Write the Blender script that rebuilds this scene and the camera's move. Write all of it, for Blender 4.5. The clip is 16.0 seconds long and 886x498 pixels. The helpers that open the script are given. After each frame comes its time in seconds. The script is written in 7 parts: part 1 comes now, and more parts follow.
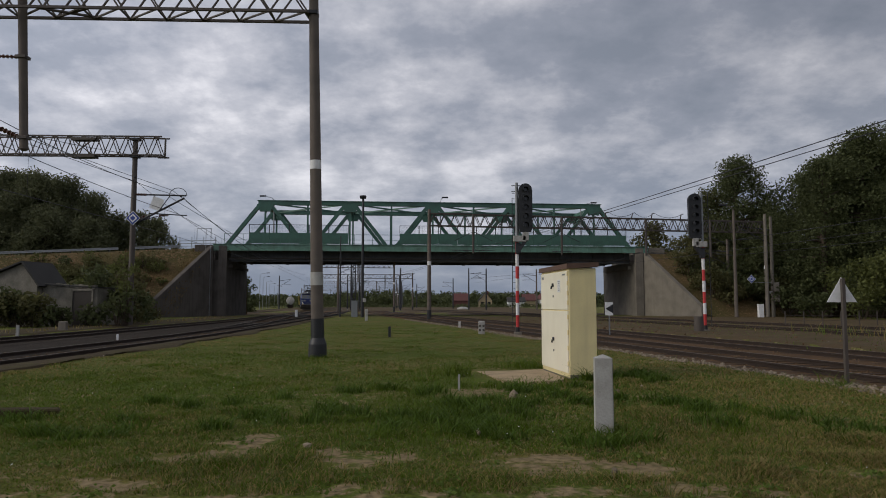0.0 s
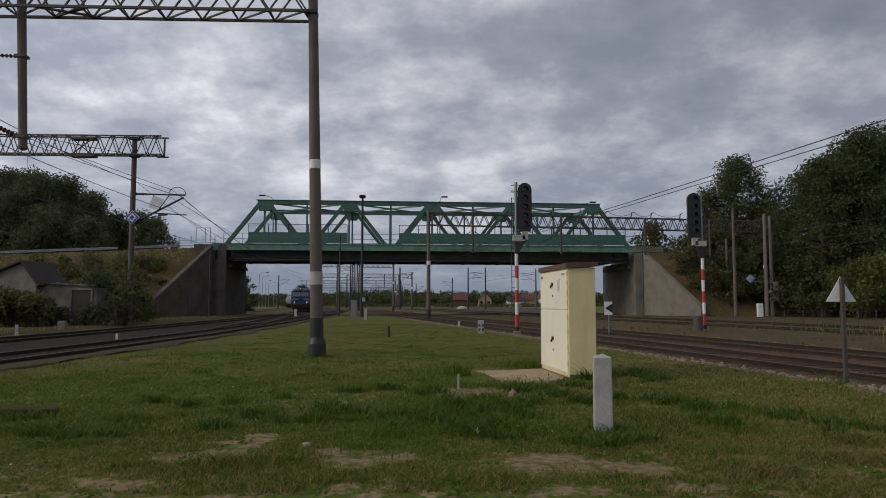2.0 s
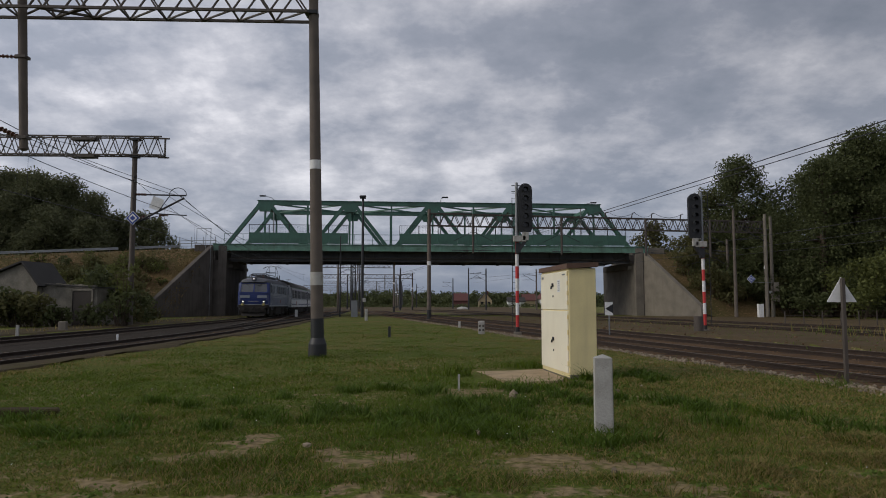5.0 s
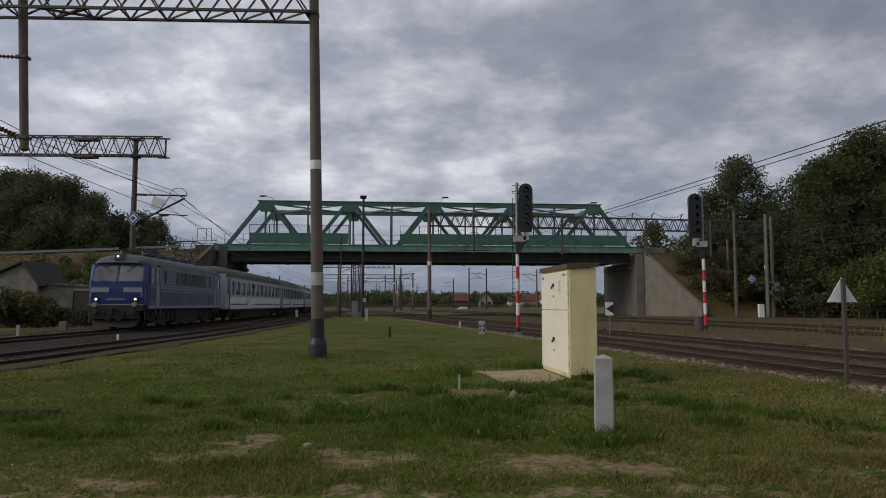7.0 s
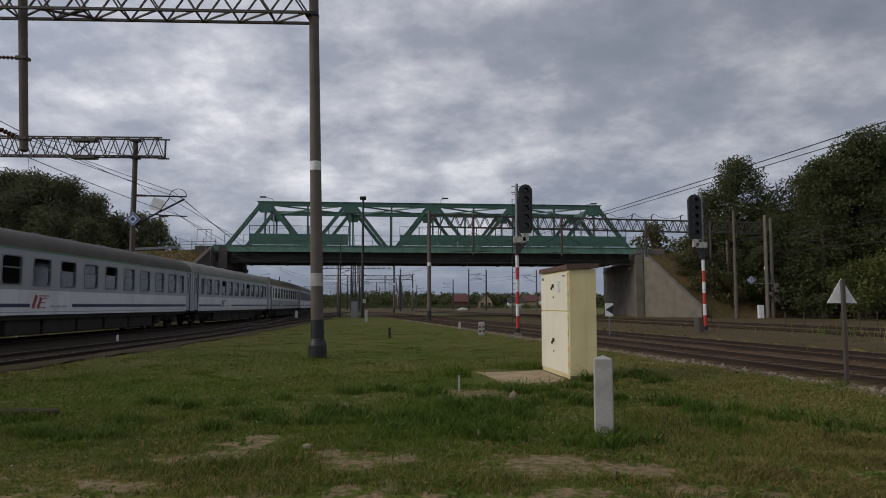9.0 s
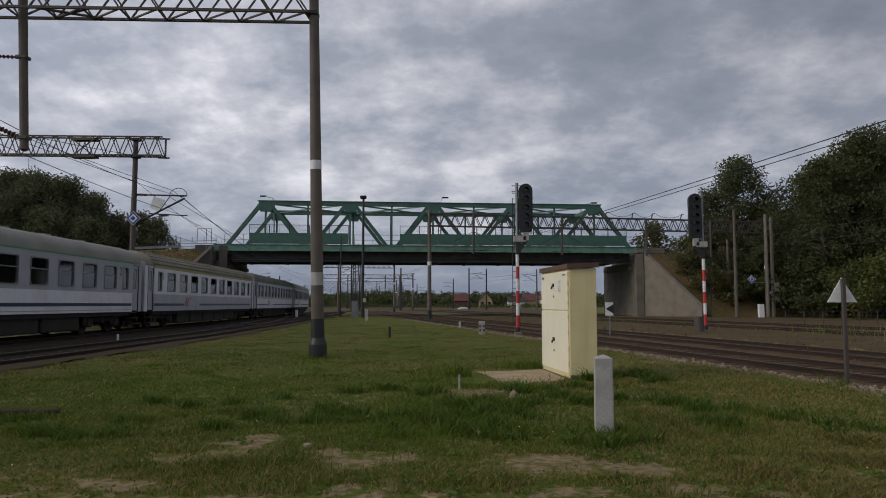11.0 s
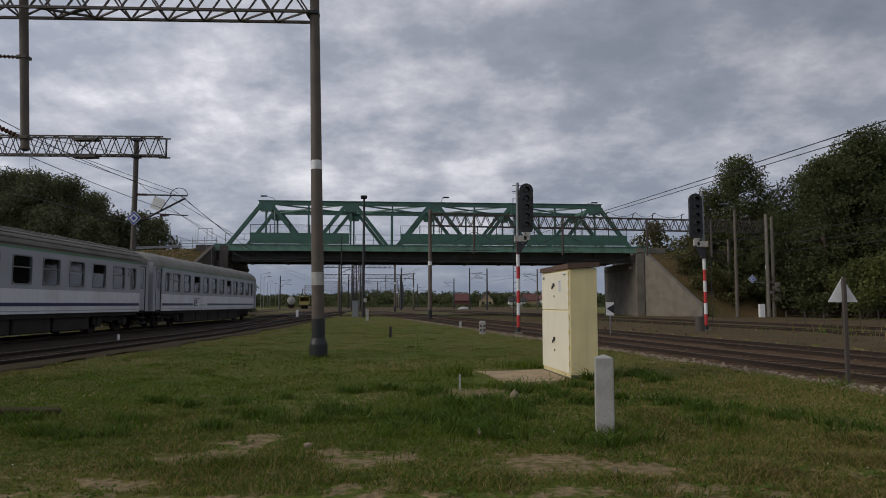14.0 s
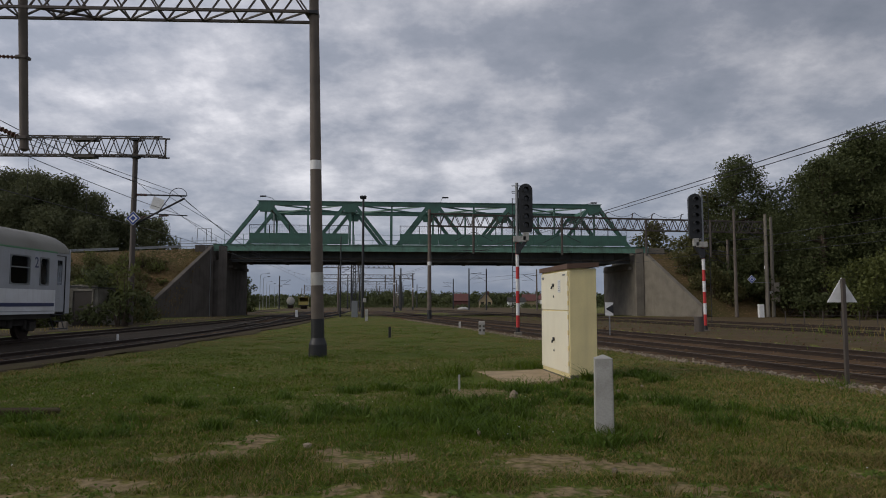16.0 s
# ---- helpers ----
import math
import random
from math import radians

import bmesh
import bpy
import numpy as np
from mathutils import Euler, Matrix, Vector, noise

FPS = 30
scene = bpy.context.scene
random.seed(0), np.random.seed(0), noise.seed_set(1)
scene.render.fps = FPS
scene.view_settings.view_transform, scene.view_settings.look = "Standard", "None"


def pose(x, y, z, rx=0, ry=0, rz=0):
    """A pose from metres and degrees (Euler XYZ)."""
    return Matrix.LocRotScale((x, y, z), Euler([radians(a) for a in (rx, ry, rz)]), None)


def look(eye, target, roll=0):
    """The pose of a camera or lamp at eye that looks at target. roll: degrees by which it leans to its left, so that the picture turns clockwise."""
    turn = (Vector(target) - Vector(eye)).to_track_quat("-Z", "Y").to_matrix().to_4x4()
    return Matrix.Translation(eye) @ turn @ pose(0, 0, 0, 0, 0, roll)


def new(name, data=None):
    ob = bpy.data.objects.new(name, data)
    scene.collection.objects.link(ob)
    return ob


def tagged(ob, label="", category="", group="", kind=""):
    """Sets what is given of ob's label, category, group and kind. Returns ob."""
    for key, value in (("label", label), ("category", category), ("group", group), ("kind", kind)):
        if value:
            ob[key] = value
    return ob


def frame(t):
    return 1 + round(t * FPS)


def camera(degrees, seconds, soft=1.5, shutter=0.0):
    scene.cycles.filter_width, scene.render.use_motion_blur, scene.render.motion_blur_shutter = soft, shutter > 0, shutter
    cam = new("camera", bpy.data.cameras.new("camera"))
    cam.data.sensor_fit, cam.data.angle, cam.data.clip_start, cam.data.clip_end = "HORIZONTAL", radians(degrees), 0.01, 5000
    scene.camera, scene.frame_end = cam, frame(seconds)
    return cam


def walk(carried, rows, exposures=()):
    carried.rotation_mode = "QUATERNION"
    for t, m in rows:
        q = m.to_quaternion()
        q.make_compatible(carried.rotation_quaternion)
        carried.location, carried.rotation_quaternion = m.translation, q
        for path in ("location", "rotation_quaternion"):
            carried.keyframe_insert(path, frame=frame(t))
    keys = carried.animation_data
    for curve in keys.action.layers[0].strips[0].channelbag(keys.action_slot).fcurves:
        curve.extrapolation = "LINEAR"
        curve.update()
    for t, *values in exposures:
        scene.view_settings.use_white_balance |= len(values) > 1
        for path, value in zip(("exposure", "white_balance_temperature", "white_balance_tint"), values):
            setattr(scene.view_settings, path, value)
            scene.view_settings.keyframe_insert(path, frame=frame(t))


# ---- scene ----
cam = camera(64.2, 16.0, soft=0.95)
EYE_H, TILT = 1.26, 4.48


def shake(dx, dy):
    """The hand-held sway about the standing point, in thousandths of a radian."""
    return pose(0, 0, EYE_H, 90 + TILT + math.degrees(dy / 1000), 0, math.degrees(dx / 1000))


walk(cam, [(t, shake(dx, dy)) for t, dx, dy in (
    (0.0, 0, 0), (1.5, 0, 0), (2.0, -0.9, -0.8), (2.5, -1.0, -0.8), (3.0, 0, 0), (3.5, 0, 0), (4.0, -0.9, -0.4),
    (6.5, 1.1, 0.5), (7.0, 0.4, 0.1), (7.5, 1.1, 0.6), (8.0, 1.2, 1.4), (8.5, 0, 1.4), (9.0, 0, 1.4),
    (11.5, 0.4, 0.1), (12.0, 0.1, 1.2), (12.5, 0, 1.3), (13.0, 0, 0.1), (13.5, 0, 0.1), (14.0, 1.2, 0),
    (14.5, 0, -0.2), (15.0, 0, 0), (15.5, 0.5, 0), (16.0, 0.3, 0.3))])

# ---- sky and sun: an overcast evening sky, the brighter side to the west (left) ----
scene.view_settings.exposure = 0.0
SUN_FROM = Vector((-0.88, -0.22, 0.45)).normalized()
world = bpy.data.worlds.new("overcast_sky")
scene.world = world
world.use_nodes = True
wt = world.node_tree
wt.nodes.clear()


def wnode(kind, **kw):
    n = wt.nodes.new(kind)
    for k, v in kw.items():
        if k == "op":
            n.operation = v
    return n


def wmath(op, a, b):
    n = wnode("ShaderNodeMath", op=op)
    for i, v in enumerate((a, b)):
        if isinstance(v, (int, float)):
            n.inputs[i].default_value = v
        else:
            wt.links.new(v, n.inputs[i])
    return n.outputs[0]


def build_sky():
    co = wnode("ShaderNodeTexCoord")
    sep = wnode("ShaderNodeSeparateXYZ")
    wt.links.new(co.outputs["Generated"], sep.inputs[0])
    up = wmath("MAXIMUM", sep.outputs[2], 0.0)
    flat = wmath("ADD", up, 0.30)
    comb = wnode("ShaderNodeCombineXYZ")
    wt.links.new(wmath("DIVIDE", sep.outputs[0], flat), comb.inputs[0])
    wt.links.new(wmath("DIVIDE", sep.outputs[1], flat), comb.inputs[1])
    comb.inputs[2].default_value = 3.7

    def cloud(scale, detail, rough, distort):
        n = wnode("ShaderNodeTexNoise")
        n.inputs["Scale"].default_value, n.inputs["Detail"].default_value = scale, detail
        n.inputs["Roughness"].default_value, n.inputs["Distortion"].default_value = rough, distort
        wt.links.new(comb.outputs[0], n.inputs["Vector"])
        return n.outputs[0]

    mixed = wmath("ADD", wmath("MULTIPLY", cloud(1.5, 3, 0.5, 0.25), 0.5), wmath("MULTIPLY", cloud(4.6, 9, 0.60, 0.0), 0.5))
    ramp = wnode("ShaderNodeValToRGB")
    e = ramp.color_ramp.elements
    e[0].position, e[0].color = 0.36, (0.285, 0.315, 0.385, 1)
    e[1].position, e[1].color = 0.66, (1.0, 0.985, 1.03, 1)
    for p, c in ((0.445, (0.355, 0.38, 0.455, 1)), (0.535, (0.56, 0.57, 0.635, 1))):
        s = e.new(p)
        s.color = c
    wt.links.new(mixed, ramp.inputs[0])
    # towards the horizon the cloud sheet thins to a pale blue-grey band
    band = wnode("ShaderNodeMapRange")
    band.inputs["From Min"].default_value, band.inputs["From Max"].default_value = 0.0, 0.22
    band.inputs["To Min"].default_value, band.inputs["To Max"].default_value = 0.92, 0.0
    wt.links.new(up, band.inputs["Value"])
    haze = wnode("ShaderNodeMix")
    haze.data_type = "RGBA"
    wt.links.new(band.outputs[0], haze.inputs[0])
    wt.links.new(ramp.outputs[0], haze.inputs[6])
    haze.inputs[7].default_value = (0.195, 0.24, 0.335, 1)
    # an overcast sky is brighter overhead than at the horizon
    bright = wnode("ShaderNodeMapRange")
    bright.inputs["From Min"].default_value, bright.inputs["From Max"].default_value = 0.30, 0.9
    bright.inputs["To Min"].default_value, bright.inputs["To Max"].default_value = 1.0, ZENITH
    wt.links.new(up, bright.inputs["Value"])
    # and brighter towards the hidden sun than away from it
    side = wnode("ShaderNodeMapRange")
    side.inputs["From Min"].default_value, side.inputs["From Max"].default_value = -0.8, 0.9
    side.inputs["To Min"].default_value, side.inputs["To Max"].default_value = 1.2, 0.44
    wt.links.new(sep.outputs[0], side.inputs["Value"])
    # close to the horizon the two sides even out
    low = wnode("ShaderNodeMapRange")
    low.inputs["From Min"].default_value, low.inputs["From Max"].default_value = 0.08, 0.34
    low.inputs["To Min"].default_value, low.inputs["To Max"].default_value = 0.9, 0.0
    wt.links.new(up, low.inputs["Value"])
    aside = wmath("ADD", wmath("MULTIPLY", low.outputs[0], 0.89), wmath("MULTIPLY", wmath("SUBTRACT", 1.0, low.outputs[0]), side.outputs[0]))
    lit = wnode("ShaderNodeVectorMath")
    lit.operation = "SCALE"
    wt.links.new(haze.outputs[2], lit.inputs[0])
    wt.links.new(wmath("MULTIPLY", bright.outputs[0], aside), lit.inputs["Scale"])
    sky = wnode("ShaderNodeTexSky")
    sky.sky_type, sky.sun_disc = "NISHITA", False
    sky.sun_elevation = math.asin(SUN_FROM.z)
    sky.sun_rotation = math.atan2(SUN_FROM.x, SUN_FROM.y)
    blue = wnode("ShaderNodeBackground")
    blue.inputs[1].default_value = 0.006
    wt.links.new(sky.outputs[0], blue.inputs[0])
    grey = wnode("ShaderNodeBackground")
    grey.inputs[1].default_value = 1.0
    wt.links.new(lit.outputs[0], grey.inputs[0])
    both = wnode("ShaderNodeAddShader")
    wt.links.new(blue.outputs[0], both.inputs[0])
    wt.links.new(grey.outputs[0], both.inputs[1])
    out = wnode("ShaderNodeOutputWorld")
    wt.links.new(both.outputs[0], out.inputs[0])


ZENITH = 0.95
build_sky()
sun = bpy.data.lights.new("sun", "SUN")
sun.energy, sun.angle, sun.color = 1.2, radians(25), (1.0, 0.93, 0.80)
sun_ob = new("sun", sun)
sun_ob.matrix_world = look(SUN_FROM * 100, (0, 0, 0))


# ---- materials ----
def mat(name, colour, rough=0.7, metal=0.0, var=0.18, scale=3.0, fine=40.0, bump=0.15, dirt=None, dirt_amount=0.3, each=0.0, island=0.0, coat=0.0, stretch=None, streak=0.0):
    """A procedural surface: base colour, broad stains and fine grain, relief, differences from piece to piece."""
    m = bpy.data.materials.new(name)
    m.use_nodes = True
    t = m.node_tree
    b = t.nodes["Principled BSDF"]
    b.inputs["Roughness"].default_value, b.inputs["Metallic"].default_value = rough, metal
    b.inputs["Coat Weight"].default_value = coat
    if rough > 0.85:
        b.inputs["Specular IOR Level"].default_value = 0.08
    co = t.nodes.new("ShaderNodeTexCoord")
    src = co.outputs["Object"]
    if stretch:
        mp = t.nodes.new("ShaderNodeMapping")
        mp.inputs["Scale"].default_value = stretch
        t.links.new(src, mp.inputs[0])
        src = mp.outputs[0]

    def noise_at(s, d=4.0):
        n = t.nodes.new("ShaderNodeTexNoise")
        n.inputs["Scale"].default_value, n.inputs["Detail"].default_value = s, d
        t.links.new(src, n.inputs["Vector"])
        return n.outputs[0]

    def mix(fac, a, c, how="MIX"):
        n = t.nodes.new("ShaderNodeMix")
        n.data_type, n.blend_type = "RGBA", how
        for i, v in ((0, fac), (6, a), (7, c)):
            if isinstance(v, (int, float)):
                n.inputs[i].default_value = v
            elif isinstance(v, tuple):
                n.inputs[i].default_value = (*v[:3], 1)
            else:
                t.links.new(v, n.inputs[i])
        return n.outputs[2]

    def span(v, a, c, lo=0.3, hi=0.7):
        n = t.nodes.new("ShaderNodeMapRange")
        n.inputs["From Min"].default_value, n.inputs["From Max"].default_value = lo, hi
        n.inputs["To Min"].default_value, n.inputs["To Max"].default_value = a, c
        t.links.new(v, n.inputs["Value"])
        return n.outputs[0]

    big, small = noise_at(scale), noise_at(fine, 6.0)
    dark = tuple(c * (1 - var) for c in colour[:3])
    light = tuple(min(1, c * (1 + var)) for c in colour[:3])
    col = mix(span(big, 0, 1), dark, light)
    col = mix(0.6, col, mix(span(small, 0, 1), tuple(c * (1 - var * 0.8) for c in colour[:3]), tuple(min(1, c * (1 + var * 0.8)) for c in colour[:3])))
    if dirt:
        col = mix(span(noise_at(scale * 1.7, 8.0), 0, dirt_amount, 0.42, 0.72), col, dirt)
    if streak:
        mp = t.nodes.new("ShaderNodeMapping")
        mp.inputs["Scale"].default_value = (3.0, 3.0, 0.22)
        t.links.new(co.outputs["Object"], mp.inputs[0])
        n = t.nodes.new("ShaderNodeTexNoise")
        n.inputs["Scale"].default_value, n.inputs["Detail"].default_value = 1.6, 6.0
        t.links.new(mp.outputs[0], n.inputs["Vector"])
        col = mix(span(n.outputs[0], 0, streak, 0.5, 0.75), col, dirt or (0.06, 0.05, 0.04))
    if each or island:
        rnd = t.nodes.new("ShaderNodeObjectInfo").outputs["Random"] if each else t.nodes.new("ShaderNodeNewGeometry").outputs["Random Per Island"]
        k = each or island
        v = t.nodes.new("ShaderNodeVectorMath")
        v.operation = "SCALE"
        t.links.new(col, v.inputs[0])
        t.links.new(span(rnd, 1 - k, 1 + k, 0, 1), v.inputs["Scale"])
        col = v.outputs[0]
    t.links.new(col, b.inputs["Base Color"])
    t.links.new(span(small, max(0.02, rough - 0.12), min(1, rough + 0.12)), b.inputs["Roughness"])
    if bump:
        bp = t.nodes.new("ShaderNodeBump")
        bp.inputs["Strength"].default_value, bp.inputs["Distance"].default_value = bump, 0.02
        t.links.new(small, bp.inputs["Height"])
        t.links.new(bp.outputs[0], b.inputs["Normal"])
    return m


def glass_mat(name, colour=(0.5, 0.56, 0.6), rough=0.06, ior=2.7):
    """Tinted pane: mostly clear, with the sky mirrored in it."""
    m = bpy.data.materials.new(name)
    m.use_nodes = True
    t = m.node_tree
    t.nodes.clear()
    out = t.nodes.new("ShaderNodeOutputMaterial")
    clear = t.nodes.new("ShaderNodeBsdfTransparent")
    clear.inputs[0].default_value = (*colour, 1)
    gloss = t.nodes.new("ShaderNodeBsdfGlossy")
    gloss.inputs["Roughness"].default_value = rough
    fres = t.nodes.new("ShaderNodeFresnel")
    fres.inputs[0].default_value = ior
    mx = t.nodes.new("ShaderNodeMixShader")
    t.links.new(fres.outputs[0], mx.inputs[0])
    t.links.new(clear.outputs[0], mx.inputs[1])
    t.links.new(gloss.outputs[0], mx.inputs[2])
    t.links.new(mx.outputs[0], out.inputs[0])
    return m


def glow_mat(name, colour, power):
    m = bpy.data.materials.new(name)
    m.use_nodes = True
    b = m.node_tree.nodes["Principled BSDF"]
    b.inputs["Base Color"].default_value = (*colour, 1)
    b.inputs["Emission Color"].default_value = (*colour, 1)
    b.inputs["Emission Strength"].default_value = power
    return m


def leaf_mat(name, colour, var=0.22):
    m = mat(name, colour, rough=0.55, var=0.2, scale=0.25, fine=3.0, bump=0.0, island=var)
    b = m.node_tree.nodes["Principled BSDF"]
    b.inputs["Specular IOR Level"].default_value = 0.12
    t = m.node_tree
    thin = t.nodes.new("ShaderNodeBsdfTranslucent")
    t.links.new(b.inputs["Base Color"].links[0].from_socket, thin.inputs["Color"])
    both = t.nodes.new("ShaderNodeMixShader")
    both.inputs[0].default_value = 0.38
    t.links.new(b.outputs[0], both.inputs[1])
    t.links.new(thin.outputs[0], both.inputs[2])
    t.links.new(both.outputs[0], t.nodes["Material Output"].inputs["Surface"])
    return m


M = {
    "rail_side": mat("rusty_rail_steel", (0.030, 0.018, 0.012), 0.85, 0.0, 0.3, 4, 60),
    "rail_top": mat("worn_rail_head", (0.085, 0.066, 0.052), 0.72, 0.1, 0.15, 2, 80, 0.05),
    "sleeper": mat("old_sleeper", (0.060, 0.041, 0.028), 0.9, 0, 0.3, 2, 25, 0.4, each=0.25),
    "ballast": mat("oily_ballast", (0.112, 0.068, 0.036), 0.95, 0, 0.35, 0.9, 22, 1.0, dirt=(0.042, 0.028, 0.019), dirt_amount=0.6),
    # much darker than the right-hand beds, for the two left tracks
    "ballast_dark": mat("tarry_ballast", (0.028, 0.022, 0.017), 0.95, 0, 0.4, 0.9, 16, 1.0, dirt=(0.034, 0.026, 0.018), dirt_amount=0.5),
    "stone": mat("ballast_stone", (0.215, 0.175, 0.13), 0.9, 0, 0.2, 4, 30, 0.4, island=0.4),
    "concrete": mat("weathered_concrete", (0.215, 0.192, 0.160), 0.88, 0, 0.14, 0.5, 14, 0.3, dirt=(0.11, 0.10, 0.085), dirt_amount=0.6, streak=0.22),
    # stained concrete; the shade on the west bridge walls is put into its colour
    "concrete_shade_stain": mat("soot_stained_concrete", (0.115, 0.102, 0.092), 0.9, 0, 0.18, 0.5, 14, 0.3, dirt=(0.055, 0.048, 0.042), dirt_amount=0.6, streak=0.6),
    "concrete_pale": mat("pale_concrete", (0.40, 0.39, 0.37), 0.85, 0, 0.14, 2.5, 40, 0.4, dirt=(0.17, 0.16, 0.13), dirt_amount=0.5),
    "concrete_mast": mat("spun_concrete_mast", (0.135, 0.110, 0.092), 0.85, 0, 0.16, 1.2, 30, 0.25, dirt=(0.07, 0.062, 0.055), dirt_amount=0.5),
    "steel_brown": mat("brown_painted_steel", (0.085, 0.070, 0.060), 0.65, 0.2, 0.2, 2, 30, 0.15),
    "steel_grey": mat("galvanised_steel", (0.24, 0.25, 0.26), 0.5, 0.6, 0.15, 3, 40, 0.1),
    "steel_dark": mat("dark_steel", (0.035, 0.036, 0.04), 0.6, 0.3, 0.2, 2, 30, 0.15),
    "wire": mat("tarnished_wire", (0.045, 0.045, 0.05), 0.5, 0.5, 0.1, 2, 20, 0.0),
    "green_light": mat("faded_green_paint", (0.145, 0.285, 0.215), 0.5, 0, 0.14, 0.6, 12, 0.1, dirt=(0.06, 0.075, 0.06), dirt_amount=0.5, streak=0.35),
    "green": mat("green_bridge_paint", (0.060, 0.150, 0.112), 0.45, 0, 0.16, 0.5, 10, 0.1, dirt=(0.03, 0.05, 0.04), dirt_amount=0.5, streak=0.3),
    "girder": mat("sooty_girder", (0.055, 0.058, 0.060), 0.7, 0.1, 0.25, 0.5, 8, 0.2),
    # streaked girder steel, paler because sky light on it is put into the colour
    "girder_web": mat("dusty_girder", (0.105, 0.110, 0.112), 0.75, 0.1, 0.25, 0.5, 8, 0.2, dirt=(0.05, 0.05, 0.05), dirt_amount=0.6, streak=0.4),
    "white_paint": mat("white_enamel", (0.74, 0.74, 0.74), 0.45, 0, 0.06, 4, 40, 0.05, dirt=(0.35, 0.33, 0.3), dirt_amount=0.3),
    "red_paint": mat("red_enamel", (0.52, 0.035, 0.035), 0.45, 0, 0.1, 4, 40, 0.05, dirt=(0.22, 0.03, 0.03), dirt_amount=0.3),
    "red_emblem": mat("dark_red_emblem", (0.30, 0.05, 0.05), 0.45, 0, 0.1, 4, 40, 0.05),
    "red_faded": mat("faded_red_enamel", (0.20, 0.045, 0.045), 0.5, 0, 0.15, 4, 40, 0.05),
    "black_paint": mat("black_paint", (0.016, 0.017, 0.019), 0.5, 0, 0.2, 3, 40, 0.08),
    "blue_paint": mat("blue_enamel", (0.035, 0.07, 0.30), 0.4, 0, 0.1, 4, 40, 0.05),
    "cream": mat("cream_cabinet_paint", (0.80, 0.68, 0.36), 0.55, 0, 0.05, 1.2, 30, 0.06, dirt=(0.46, 0.38, 0.22), dirt_amount=0.25, streak=0.22),
    "cream_door": mat("pale_cream_door_paint", (0.83, 0.78, 0.63), 0.5, 0, 0.04, 1.2, 30, 0.05, dirt=(0.55, 0.48, 0.35), dirt_amount=0.14, streak=0.06),
    "brown_roof": mat("rusty_brown_lid", (0.115, 0.065, 0.045), 0.7, 0.1, 0.25, 2, 30, 0.2),
    "slab": mat("worn_concrete_slab", (0.36, 0.275, 0.175), 0.95, 0, 0.2, 1.5, 22, 0.5, dirt=(0.18, 0.14, 0.09), dirt_amount=0.6),
    "plaster": mat("stained_plaster", (0.235, 0.215, 0.18), 0.9, 0, 0.3, 0.8, 12, 0.3, dirt=(0.08, 0.08, 0.065), dirt_amount=0.7),
    "roof_felt": mat("roofing_felt", (0.06, 0.058, 0.056), 0.9, 0, 0.2, 1, 20, 0.2),
    "dark_wood": mat("dark_boards", (0.045, 0.038, 0.032), 0.85, 0, 0.25, 1.5, 20, 0.3),
    "bark": mat("bark", (0.07, 0.055, 0.042), 0.9, 0, 0.25, 2, 20, 0.5),
    "leaf_a": leaf_mat("leaves_dark", (0.083, 0.096, 0.041), 0.3),
    "leaf_b": leaf_mat("leaves_olive", (0.110, 0.106, 0.044)),
    "leaf_c": leaf_mat("leaves_fresh", (0.112, 0.124, 0.040)),
    "leaf_d": leaf_mat("leaves_grey_green", (0.118, 0.126, 0.066)),
    "grass_blade": leaf_mat("grass_blades", (0.089, 0.134, 0.013), 0.3),
    "grass_dark": leaf_mat("dark_herb_blades", (0.074, 0.120, 0.017), 0.35),
    "dry_grass": leaf_mat("dry_stems", (0.250, 0.196, 0.074), 0.3),
    "car_white": mat("carriage_white", (0.72, 0.73, 0.76), 0.38, 0, 0.05, 0.6, 20, 0.03, dirt=(0.40, 0.38, 0.36), dirt_amount=0.35, streak=0.25),
    "car_grey": mat("carriage_grey", (0.38, 0.395, 0.435), 0.38, 0, 0.06, 0.6, 20, 0.03, dirt=(0.24, 0.23, 0.22), dirt_amount=0.35, streak=0.25),
    "car_stripe": mat("carriage_navy", (0.022, 0.03, 0.095), 0.4, 0, 0.1, 1, 20, 0.0),
    "car_roof": mat("sooty_carriage_roof", (0.155, 0.145, 0.125), 0.75, 0, 0.15, 0.4, 12, 0.1, dirt=(0.08, 0.073, 0.062), dirt_amount=0.6),
    "car_roof_dark": mat("dark_brown_carriage_roof", (0.078, 0.070, 0.061), 0.75, 0, 0.15, 0.4, 12, 0.1, dirt=(0.045, 0.04, 0.035), dirt_amount=0.6),
    "car_roof_buff": mat("buff_ribbed_roof", (0.20, 0.185, 0.135), 0.75, 0, 0.12, 0.4, 12, 0.1, dirt=(0.11, 0.10, 0.075), dirt_amount=0.6),
    "car_roof_pale": mat("pale_carriage_roof", (0.215, 0.21, 0.188), 0.75, 0, 0.12, 0.4, 12, 0.1, dirt=(0.13, 0.12, 0.10), dirt_amount=0.6),
    "under": mat("brake_dust_black", (0.050, 0.046, 0.042), 0.9, 0, 0.3, 1.5, 20, 0.2),
    "green_line": mat("green_line", (0.10, 0.25, 0.13), 0.5, 0, 0.1, 2, 20, 0.0),
    "yellow_line": mat("yellow_line", (0.34, 0.29, 0.12), 0.5, 0, 0.1, 2, 20, 0.0),
    "interior": mat("carriage_interior", (0.16, 0.15, 0.14), 0.8, 0, 0.15, 2, 20, 0.0),
    "seat": mat("seat_plush", (0.06, 0.065, 0.10), 0.9, 0, 0.15, 2, 20, 0.0),
    "rubber": mat("black_rubber", (0.02, 0.02, 0.021), 0.8, 0, 0.15, 3, 30, 0.1),
